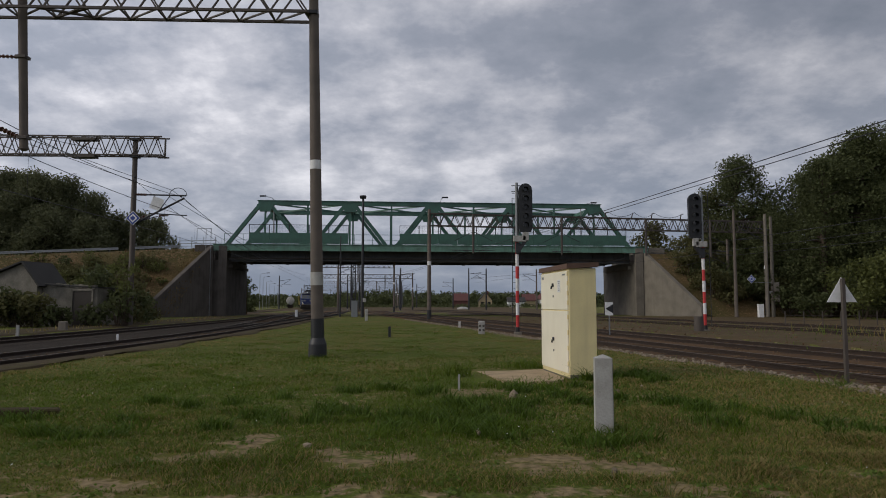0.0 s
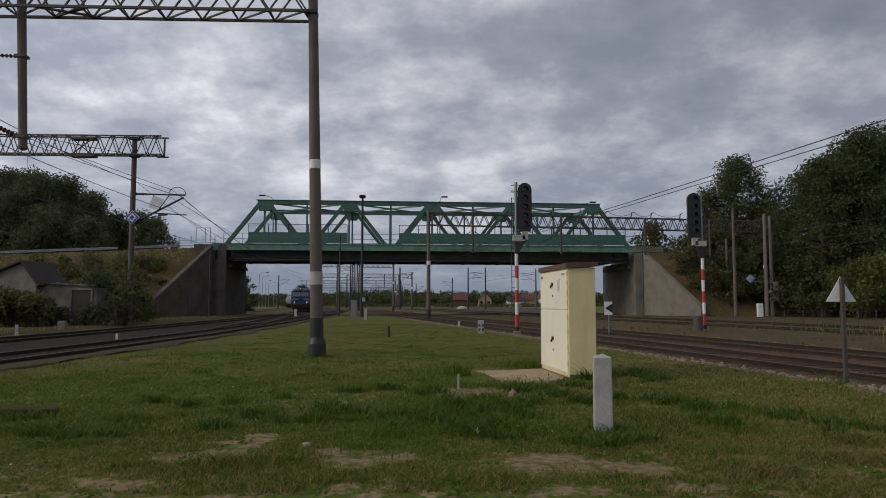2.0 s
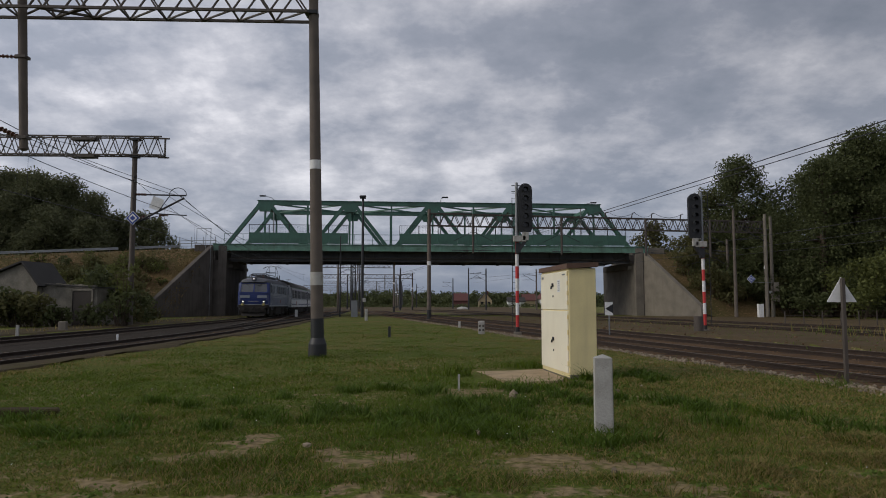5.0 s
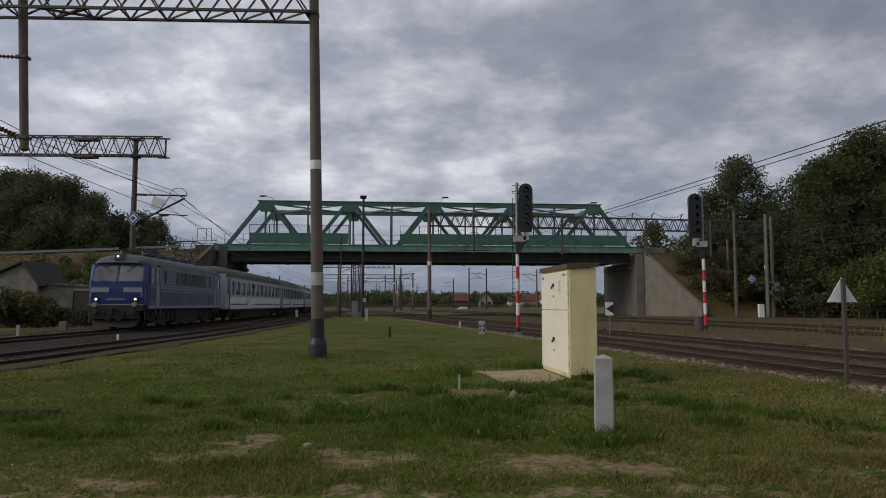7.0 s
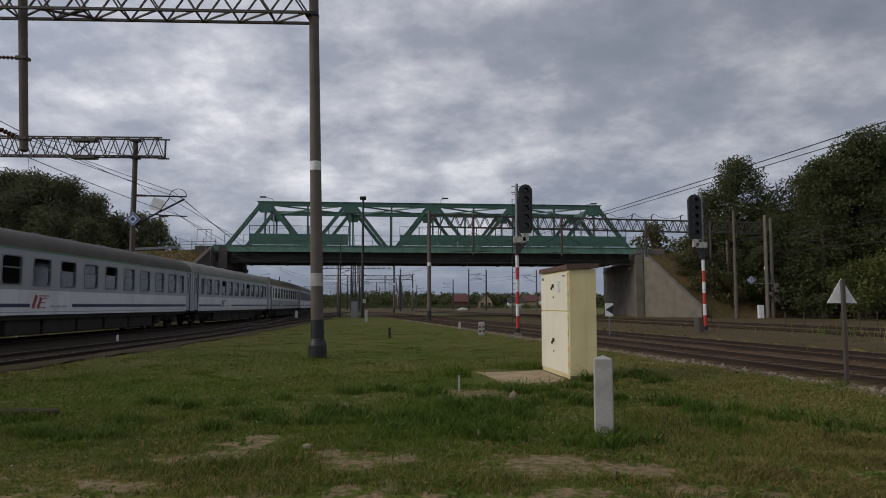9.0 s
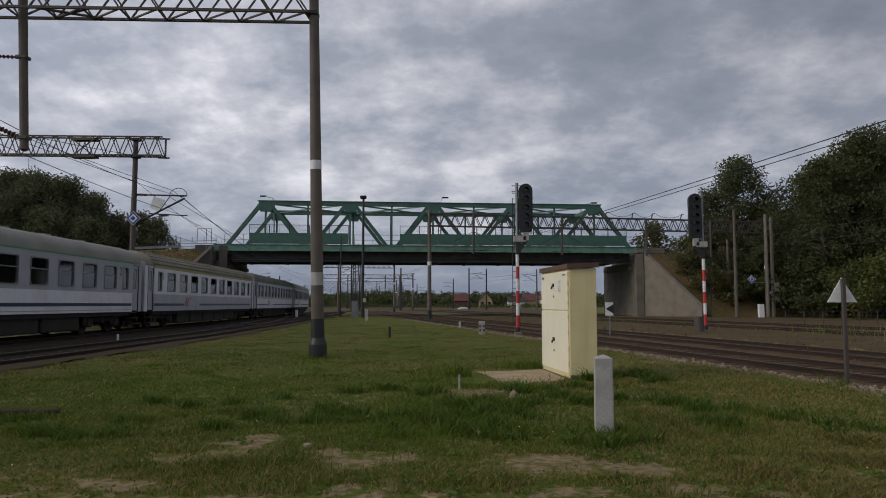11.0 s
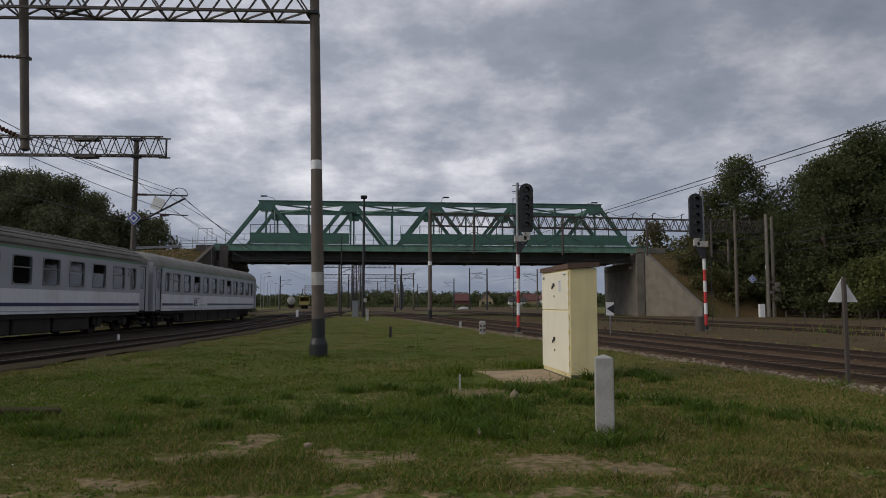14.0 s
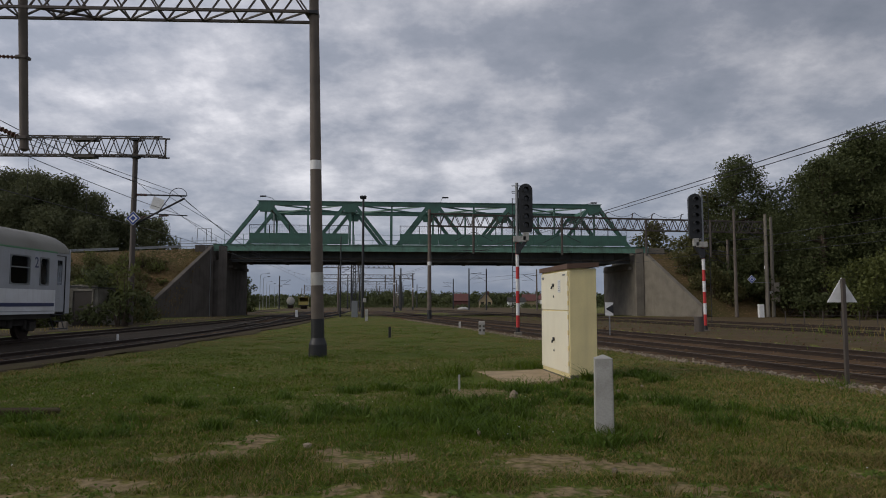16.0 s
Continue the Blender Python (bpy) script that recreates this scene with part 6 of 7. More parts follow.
def small_diamond():
    s = thing("diamond_sign", pose(31.0, 71.0, GROUND_Z), "small dark diamond sign on a bracket", "sign")
    bm = B()
    bar(bm, (0, 0, 3.55), (2.2, 0.4, 3.5), 0.05)
    part("bracket", bm, M["steel_grey"], s)
    for nm, size, d, m_ in (("plate", 0.62, 0.0, "white_paint"), ("border", 0.54, -0.02, "blue_paint"), ("field", 0.34, -0.03, "white_paint"), ("centre_square", 0.22, -0.04, "blue_paint")):
        bm = B()
        box(bm, 0, d, 3.85, size, 0.015, size, 0.0, Euler((0, radians(45), 0)).to_matrix())
        part(nm, bm, M[m_], s)


small_diamond()


# ---- wires ----
def span_points(a, b, sag, n=10):
    a, b = Vector(a), Vector(b)
    return [a.lerp(b, i / n) - Vector((0, 0, sag * 4 * (i / n) * (1 - i / n))) for i in range(n + 1)]


def catenary(stops, contact, label):
    """Messenger and contact wire over a track; stops are (x, y, messenger height)."""
    w = thing("overhead_wire", pose(0, 0, 0), label, "overhead wire", "overhead wires")
    bm = B()
    drops = []
    for a, b in zip(stops[:-1], stops[1:]):
        pts = span_points(a, b, 0.2, 10)
        sweep(bm, pts, 0.016, 5)
        drops += pts[1::2]
    part("messenger_wire", bm, M["wire"], w)
    bm = B()
    pts = [Vector((x, y, contact)) for x, y, z in stops]
    sweep(bm, pts, 0.014, 5)
    part("contact_wire", bm, M["wire"], w)
    for p in drops:
        bm = B()
        bar(bm, p, (p.x, p.y, contact), 0.008)
        part("dropper", bm, M["wire"], w)
    return w


catenary([(line_train(y), y, z) for y, z in ((-40, 7.1), (20, 7.3), (44, 6.9), (80, 5.75), (128, 6.6), (170, 6.9), (225, 6.9))], 5.45, "catenary over the curving track")
catenary([(line_right_far(y), y, z) for y, z in ((-60, 5.98), (5, 5.98), (67, 6.0), (82, 5.85), (130, 6.4), (190, 6.5))], 5.65, "catenary over the track beyond the signal")
catenary([(33 - 0.193 * y, y, z) for y, z in ((-30, 6.3), (20, 6.4), (70, 6.4), (83, 5.7), (140, 6.5))], 5.45, "catenary over the overgrown sidings")


def feeder(pts, sag, label):
    bm = B()
    for a, b in zip(pts[:-1], pts[1:]):
        sweep(bm, span_points(a, b, sag), 0.016, 5)
    solo("feeder_cable", bm, M["wire"], label, "cable", group="feeder cables")


feeder([(-16.4, -20, 8.9), (-16.5, 20, 8.6), (-16.4, 44.0, 8.0), (-18.6, 78, 6.0)], 0.5, "thin dark feeder cable over the track")
feeder([(-17.2, 44, 8.0), (-19.4, 79, 7.1)], 0.2, "thin dark feeder cable over the track")
feeder([(41 - 0.193 * y, y, z) for y, z in ((10, 6.2), (70, 6.0), (83, 5.6))], 0.3, "thin dark feeder cable by the trees")
feeder([(-24.2, 17.0, 10.4), (-19.3, 44.0, 8.95), (-20.6, 60, 7.6), (-22.0, 80, 5.9)], 0.1, "thin dark feeder cable over the track")
feeder([(-21.5, 17.0, 9.6), (-17.0, 44.0, 8.4), (-19.8, 80, 5.8)], 0.1, "thin dark feeder cable over the track")
feeder([(-23.6, 17.3, 8.8), (-19.5, 43.7, 10.6)], 0.3, "thin dark feeder cable between gantries")


# ---- the far station ----
def tank_wagon(x, y, rz):
    w = thing("tank_wagon", pose(x, y, 0, 0, 0, rz), "pale grey tank wagon standing in the yard", "wagon")
    bm = B()
    tube(bm, (0, -5, 2.5), (0, 5, 2.5), 1.35, n=24)
    tube(bm, (0, -5.35, 2.5), (0, -5, 2.5), 0.8, 1.35, 24)
    tube(bm, (0, 5, 2.5), (0, 5.35, 2.5), 1.35, 0.8, 24)
    part("tank", bm, M["concrete_pale"], w, smooth=True)
    bm = B()
    box(bm, 0, 0, 1.05, 2.4, 11.5, 0.25)
    for yy in (-4, 4):
        box(bm, 0, yy, 0.6, 2.1, 2.2, 0.5)
    part("frame", bm, M["under"], w)
    for yy in (-4.8, -3.2, 3.2, 4.8):
        bm = B()
        tube(bm, (-0.82, yy, 0.46), (0.82, yy, 0.46), 0.46, n=16)
        part("wheelset", bm, M["rail_side"], w)


def works_vehicle(x, y, rz):
    w = thing("works_railcar", pose(x, y, 0, 0, 0, rz), "yellow track maintenance vehicle parked in the yard", "railcar")
    bm = B()
    box(bm, 0, 0, 0.95, 2.6, 9.5, 0.35)
    part("frame", bm, M["under"], w)
    bm = B()
    side_wall(bm, -1.3, -4.4, 1.0, 1.1, 3.3, [(-3.9, -2.6, 2.1, 3.0), (-2.2, -0.9, 2.1, 3.0)], 0.1)
    side_wall(bm, 1.3, -4.4, 1.0, 1.1, 3.3, [(-3.9, -2.6, 2.1, 3.0), (-2.2, -0.9, 2.1, 3.0)], 0.1)
    box(bm, 0, 1.0, 2.2, 2.6, 0.1, 2.2)
    box(bm, 0, -4.4, 1.6, 2.6, 0.1, 1.0)
    box(bm, 0, -1.7, 3.35, 2.8, 5.7, 0.15)
    part("cab", bm, M["yellow"], w)
    bm = B()
    bar(bm, (0, 2.5, 1.1), (0, 2.5, 2.6), 0.4)
    bar(bm, (0, 2.5, 2.5), (0, 4.4, 3.4), 0.25)
    part("crane", bm, M["yellow"], w)
    for yy in (-3.2, 3.2):
        bm = B()
        tube(bm, (-0.82, yy, 0.46), (0.82, yy, 0.46), 0.46, n=16)
        part("wheelset", bm, M["rail_side"], w)


def yard_line(y):
    return -29.0 - 0.095 * (y - 100) - 0.00012 * (y - 100) ** 2


def yard_line_b(y):
    return -22.0 - 0.085 * (y - 110) - 0.0001 * (y - 110) ** 2


def yard_line_c(y):
    return -18.0 - 0.045 * (y - 120)


def yard_line_d(y):
    return -32.0 - 0.141 * (y - 100)


for f, a, b in ((yard_line_d, 100, 330), (yard_line, 100, 330), (yard_line_b, 95, 330), (yard_line_c, 100, 330)):
    track(f, a, b, 0, 0.1, "rusty yard track beyond the bridge")
bed("track_bed_5", yard_line_b, 95, 330, 5.5, "brown ballast of the station yard")


tank_wagon(yard_line_d(240), 240, 12.5)
works_vehicle(yard_line(205), 205, 9)


def house(x, y, w, d, h, roof, rz, roof_m, wall_m, label):
    k = thing("house", pose(x, y, GROUND_Z, 0, 0, rz), label, "house", "houses beyond the yard")
    bm = B()
    prism(bm, ((-w / 2, 0), (w / 2, 0), (w / 2, h), (0, h + roof), (-w / 2, h)), -d / 2, d / 2)
    part("wall", bm, M[wall_m], k)
    bm = B()
    for s in (-1, 1):
        bar(bm, (0, 0, h + roof + 0.1), (s * (w / 2 + 0.5), 0, h - 0.25), d + 0.9, 0.2)
    part("roof", bm, M[roof_m], k)
    bm = B()
    box(bm, w * 0.2, 0, h + roof, 0.7, 0.7, 1.6)
    part("chimney", bm, M["red_tile"], k)
    for s in (-0.27, 0.27):
        bm = B()
        box(bm, w * s, -d / 2 - 0.02, h * 0.55, 1.3, 0.08, 1.4)
        part("window", bm, M["lens_off"], k)


house(8.2, 330, 6.5, 6.6, 3.2, 3.0, 90, "red_tile", "red_tile", "house with a steep red roof")
house(20.0, 335, 6, 7, 3.2, 3.6, 0, "roof_felt", "house_wall", "yellow gabled house with a dark roof")
house(35.5, 345, 7, 8, 2.8, 1.8, 90, "roof_felt", "white_paint", "low white house with a dark roof")
house(42.5, 352, 7, 6, 3.4, 2.8, 90, "red_tile", "house_wall", "house with a red roof")
house(52, 350, 9, 10, 4.0, 3.6, 20, "red_tile", "white_paint", "white house with a red roof")


def sand_heap():
    bm = B()
    bmesh.ops.create_icosphere(bm, subdivisions=3, radius=1.0)
    for v in bm.verts:
        v.co = Vector((v.co.x * 2.6, v.co.y * 2.0, max(-0.2, v.co.z) * 1.15)) + v.co * 0.25 * noise.noise(v.co * 2.3)
    solo("gravel_heap", bm, M["concrete_pale"], "pale heap of gravel beyond the tracks", "heap", m=Matrix.Translation((5.2, 185, GROUND_Z)) @ Matrix.Scale(0.6, 4))


sand_heap()


def buried_slab():
    bm = B()
    prism(bm, ((-1.4, -0.3), (0.72, -0.3), (0.66, 0.09), (-1.4, 0.20)), -0.12, 0.12)
    bmesh.ops.bevel(bm, geom=list(bm.edges), offset=0.02, segments=1, affect="EDGES")
    solo("buried_kerb", bm, M["cinder_dark"], "half-buried dark mossy kerb in the turf", "kerb", m=NEAR @ pose(-5.75, 9.35, -0.22, 0, 0, 24))


buried_slab()


# ---- the train ----
def arch(w, z0, z1, n=12):
    """Half an ellipse: the section of a carriage roof."""
    return [(w / 2 * math.cos(a), z0 + (z1 - z0) * math.sin(a) ** 0.8) for a in np.linspace(0, math.pi, n + 1)]


def numeral(text, size, m, parent, material):
    cu = bpy.data.curves.new("numeral", "FONT")
    cu.body, cu.size, cu.extrude, cu.align_x, cu.align_y = text, size, 0.003, "CENTER", "CENTER"
    tmp = bpy.data.objects.new("numeral", cu)
    scene.collection.objects.link(tmp)
    me = bpy.data.meshes.new_from_object(tmp.evaluated_get(bpy.context.evaluated_depsgraph_get()))
    bpy.data.objects.remove(tmp)
    me.materials.clear()
    me.materials.append(material)
    ob = new("class_numeral", me)
    ob.parent = parent
    ob.matrix_basis = m
    return ob


def bogie(parent, y):
    bm = B()
    for s in (-1, 1):
        box(bm, s * 1.0, y, 0.62, 0.16, 3.0, 0.22, 0.03)
        for d in (-1.25, 1.25):
            box(bm, s * 1.08, y + d, 0.48, 0.22, 0.36, 0.36, 0.04)
            for o in (-0.3, 0.3):
                tube(bm, (s * 1.05, y + d + o, 0.38), (s * 1.05, y + d + o, 0.72), 0.085, n=10)
        tube(bm, (s * 1.02, y, 0.45), (s * 1.02, y, 0.85), 0.16, n=12)
    box(bm, 0, y, 0.6, 2.0, 0.5, 0.25)
    b = part("bogie", bm, M["under"], parent)
    for d in (-1.25, 1.25):
        bm = B()
        for s in (-1, 1):
            tube(bm, (s * 0.69, y + d, 0.46), (s * 0.82, y + d, 0.46), 0.46, n=24)
            tube(bm, (s * 0.66, y + d, 0.46), (s * 0.69, y + d, 0.46), 0.49, n=24)
        tube(bm, (-0.8, y + d, 0.46), (0.8, y + d, 0.46), 0.08, n=10)
        part("wheelset", bm, M["rail_side"], b)


def buffers(parent, y, s):
    for x in (-0.875, 0.875):
        bm = B()
        tube(bm, (x, y - s * 0.55, 1.05), (x, y, 1.05), 0.10, 0.085, 12)
        tube(bm, (x, y - s * 0.03, 1.05), (x, y, 1.05), 0.23, 0.22, 18)
        part("buffer", bm, M["under"], parent)


RINGS, PANES, UPPERS, BARS = {}, {}, {}, {}
WIN = (1.95, 2.98)


M["curtain"] = mat("faded_curtain", (0.42, 0.44, 0.46), 0.9, 0, 0.15, 3, 30, 0.1)


def carriage(first, roof, line, upper, lower, ribs=0, red=True):
    """A day coach, its front towards -y. Origin on the rails at its middle."""
    c = thing("passenger_carriage", pose(0, 0, 0), "", "carriage", "carriages of the train")
    eo = -0.55 if first else 0.0
    drawn = random.Random(len(roof.name) + 7 * ribs + 3 * red + len(line.name))
    HL, W, Z0, ZC = 11.95, 2.82, 0.92, 3.22
    n = 9 if first else 10
    pitch, ww = (2.06, 1.32) if first else (1.89, 1.20)
    wins = [((i - (n - 1) / 2) * pitch, ww, *WIN) for i in range(n)] + [(s * 10.02, 0.62, *WIN) for s in (-1, 1)]
    doors = [(s * 11.22, 0.74) for s in (-1, 1)]
    holes = [(y - w / 2, y + w / 2, a, b) for y, w, a, b in wins]
    for w in (ww, 0.62):
        hh = WIN[1] - WIN[0]
        if (w, first, upper.name) not in RINGS:
            RINGS[w, first, upper.name] = mesh_of(window_ring(w, hh, 0.14, 0.04, 0.10), "window_frame", M["steel_grey"])
        if w not in PANES:
            bm = B()
            box(bm, -0.01, 0, -hh * 0.205, 0.012, w - 0.03, hh * 0.57)
            PANES[w] = mesh_of(bm, "pane", M["glass"])
            bm = B()
            box(bm, -0.02, 0, hh * 0.28, 0.012, w - 0.03, hh * 0.40)
            UPPERS[w] = mesh_of(bm, "upper_pane", M["glass"])
            bm = B()
            box(bm, 0, 0, hh * 0.09, 0.05, w - 0.06, 0.04)
            BARS[w] = mesh_of(bm, "sash_bar", M["steel_grey"])
    # lower and upper bands are separate sheets with their own paint
    for s in (-1, 1):
        sx = s * W / 2
        bm = B()
        side_wall(bm, sx, -10.82, 10.82, Z0, 1.80, [])
        part("lower_side", bm, lower, c, smooth=False)
        bm = B()
        side_wall(bm, sx, -10.82, 10.82, 1.80, ZC, holes)
        part("window_band", bm, upper, c)
        bm = B()
        box(bm, sx + s * 0.037, 0, ZC + 0.0, 0.02, 21.7, 0.13 if first else 0.06)
        part("cantrail_line", bm, line, c)
        bm = B()
        for a, b in ((-10.75, -5.45 + eo), (-2.45 + eo, 10.75)) if s > 0 else ((-10.75, 2.45 - eo), (5.45 - eo, 10.75)):
            box(bm, sx + s * 0.036, (a + b) / 2, 1.255, 0.012, b - a, 0.125)
        part("stripe", bm, M["car_stripe"], c, "navy blue waist stripe")
        bm = B()
        box(bm, sx + s * 0.036, 0, 1.02, 0.012, 21.5, 0.03)
        part("sill_line", bm, M["car_grey"], c)
        # emblem as plain slanted bars
        d = 1 if s > 0 else -1
        tone = M["red_emblem"] if red else M["car_stripe"]
        for y_, z0, z1, w_ in ((-5.25, 1.16, 1.62, 0.17), (-4.94, 1.16, 1.52, 0.14)):
            bm = B()
            bar(bm, (sx + s * 0.037, (y_ + eo) * d, z0), (sx + s * 0.037, (y_ + 0.22 + eo) * d, z1), 0.012, w_, up=(0, 1, 0))
            part("emblem_bar", bm, tone, c)
        for z_, l_ in ((1.605, 0.72), (1.52, 0.55), (1.36, 0.42), (1.18, 0.46)):
            bm = B()
            box(bm, sx + s * 0.038, (-4.88 + eo + l_ / 2) * d, z_, 0.012, l_, 0.035)
            part("emblem_line", bm, tone, c)
        bm = B()
        for k in range(3):
            box(bm, sx + s * 0.037, (0.2 + 0.42 * k - 4.1 + eo) * (1 if s > 0 else -1), 1.22, 0.012, 0.36, 0.07)
        part("lettering_bar", bm, M["car_grey"], c)
        for y, w, a, b in wins:
            f = new("window_frame", RINGS[w, first, upper.name])
            f.parent = c
            f.matrix_basis = pose(sx + s * 0.005, y, (a + b) / 2)
            p = new("pane", PANES[w])
            p.parent = f
            p.visible_shadow = False
            # some of the drop lights stand open
            if w < 1 or drawn.random() < 0.80:
                p = new("upper_pane", UPPERS[w])
                p.parent = f
                p.visible_shadow = False
            if w > 1 and drawn.random() < 0.45:
                bm = B()
                h_ = (b - a) * drawn.choice((0.28, 0.45, 0.6))
                k_ = drawn.choice((0.45, 1.0))
                box(bm, -s * 0.09, (w / 2 - w * k_ / 2) * drawn.choice((-1, 1)), -(b - a) / 2 + h_ / 2 + 0.03, 0.02, w * k_ - 0.06, h_)
                part("curtain", bm, M["curtain"], f, "pale drawn curtain")
            if w > 1:
                q = new("sash_bar", BARS[w])
                q.parent = f
        for y, w in doors:
            bm = B()
            side_wall(bm, sx - s * 0.06, y - w / 2, y + w / 2, 0.98, 3.12, [(y - 0.19, y + 0.19, 2.0, 2.95)], 0.05)
            d = part("door", bm, M["car_grey"], c, "grey folding door")
            bm = B()
            box(bm, sx - s * 0.06, y, 2.475, 0.012, 0.36, 0.93)
            part("pane", bm, M["glass"], d).visible_shadow = False
            bm = B()
            for yy in (y - w / 2, y + w / 2):
                box(bm, sx - s * 0.03, yy, 2.05, 0.05, 0.035, 2.2)
            box(bm, sx - s * 0.03, y, 3.13, 0.05, w, 0.04)
            part("door_seal", bm, M["rubber"], d)
            bm = B()
            for k, z in enumerate((0.34, 0.62, 0.88)):
                box(bm, sx - s * (0.02 + 0.08 * k), y, z, 0.26, 0.78, 0.035)
            for yy in (y - 0.38, y + 0.38):
                bar(bm, (sx, yy, 0.32), (sx - s * 0.2, yy, 0.95), 0.03)
            part("steps", bm, M["steel_dark"], c)
            # body beside and above the door
            bm = B()
            e = 1 if y > 0 else -1
            ya, yb = sorted((e * 11.59, e * HL))
            box(bm, sx - s * 0.05, (ya + yb) / 2, (Z0 + ZC) / 2, 0.07, yb - ya, ZC - Z0)
            box(bm, sx - s * 0.035, y, (3.13 + ZC) / 2, 0.07, w, ZC - 3.13)
            part("end_side", bm, upper, c)
    # roof with rounded ends
    bm = B()
    rows = []
    for y, k, dz in [(-HL, 0.93, -0.30), (-HL + 0.18, 0.975, -0.13), (-HL + 0.5, 1.0, -0.03), (-HL + 1.1, 1.0, 0.0), (HL - 1.1, 1.0, 0.0), (HL - 0.5, 1.0, -0.03), (HL - 0.18, 0.975, -0.13), (HL, 0.93, -0.30)]:
        rows.append([bm.verts.new((x * k, y, z + (dz * (z - ZC) / 0.8 if z > ZC else 0))) for x, z in arch(W + 0.06, ZC, 4.04)])
    for a, b in zip(rows[:-1], rows[1:]):
        for i in range(len(a) - 1):
            bm.faces.new((a[i], b[i], b[i + 1], a[i + 1]))
    for r in (rows[0], rows[-1]):
        bm.faces.new(r)
    bmesh.ops.recalc_face_normals(bm, faces=bm.faces)
    part("roof", bm, roof, c, "sooty curved roof", True)
    for k in range(ribs):
        a = math.pi * (k + 0.5) / ribs
        x, z = (W + 0.06) / 2 * math.cos(a), ZC + (4.04 - ZC) * math.sin(a) ** 0.8
        bm = B()
        bar(bm, (x, -HL + 0.9, z), (x, HL - 0.9, z), 0.05, 0.05, up=(math.cos(a), 0, math.sin(a)))
        part("roof_rib", bm, roof, c)
    for y in np.arange(-8.4, 8.5, 2.8):
        bm = B()
        box(bm, 0, y, 4.05, 0.42, 0.42, 0.10, 0.03)
        part("roof_vent", bm, roof, c)
    # ends, floor, insides
    for s in (-1, 1):
        bm = B()
        for x in (-1, 1):
            box(bm, x * 0.93, s * HL, (Z0 + ZC) / 2 + 0.1, 0.86, 0.08, ZC - Z0 + 0.2)
        box(bm, 0, s * HL, 3.35, 1.1, 0.08, 0.5)
        part("end_wall", bm, M["car_grey"], c)
        bm = B()
        for x in (-0.5, 0.5):
            box(bm, x, s * (HL + 0.14), 2.1, 0.22, 0.24, 2.1, 0.08)
        box(bm, 0, s * (HL + 0.14), 3.2, 1.2, 0.24, 0.22, 0.08)
        part("gangway_bellows", bm, M["rubber"], c)
        bm = B()
        box(bm, 0, s * (HL - 0.04), 2.1, 0.78, 0.05, 2.1)
        part("gangway_door", bm, M["car_grey"], c)
        buffers(c, s * 12.22, s)
        bogie(c, s * 8.6)
    bm = B()
    box(bm, 0, 0, 1.1, W - 0.2, 2 * HL - 0.3, 0.16)
    box(bm, 0, 0, 0.86, 2.3, 2 * HL - 1.0, 0.16)
    part("floor", bm, M["under"], c)
    bm = B()
    for y in [(i - n / 2) * pitch for i in range(n + 1)]:
        box(bm, -0.35, y, 2.15, 1.95, 0.05, 1.95)
    box(bm, 0.62, 0, 1.6, 0.03, 19.0, 0.9)
    box(bm, 0, 0, 3.22, W - 0.1, 2 * HL - 0.4, 0.03)
    part("partition", bm, M["interior"], c)
    bm = B()
    for i in range(n):
        y = (i - (n - 1) / 2) * pitch
        for s in (-1, 1):
            box(bm, -0.4, y + s * (pitch / 2 - 0.16), 1.75, 1.7, 0.16, 1.1, 0.04)
    part("seats", bm, M["seat"], c)
    for y, l in ((-5.4, 2.2), (-2.9, 2.4), (-0.4, 2.2), (2.1, 2.4), (4.9, 2.8)):
        for s in (-1, 1):
            bm = B()
            box(bm, s * 0.95, y, 0.54, 0.6, l, 0.68, 0.05)
            part("equipment_box", bm, M["under"], c)
    for s in (-1, 1):
        bm = B()
        box(bm, s * 1.30, 0, 0.84, 0.08, 21.4, 0.18)
        part("sole_bar", bm, M["under"], c)
    return c


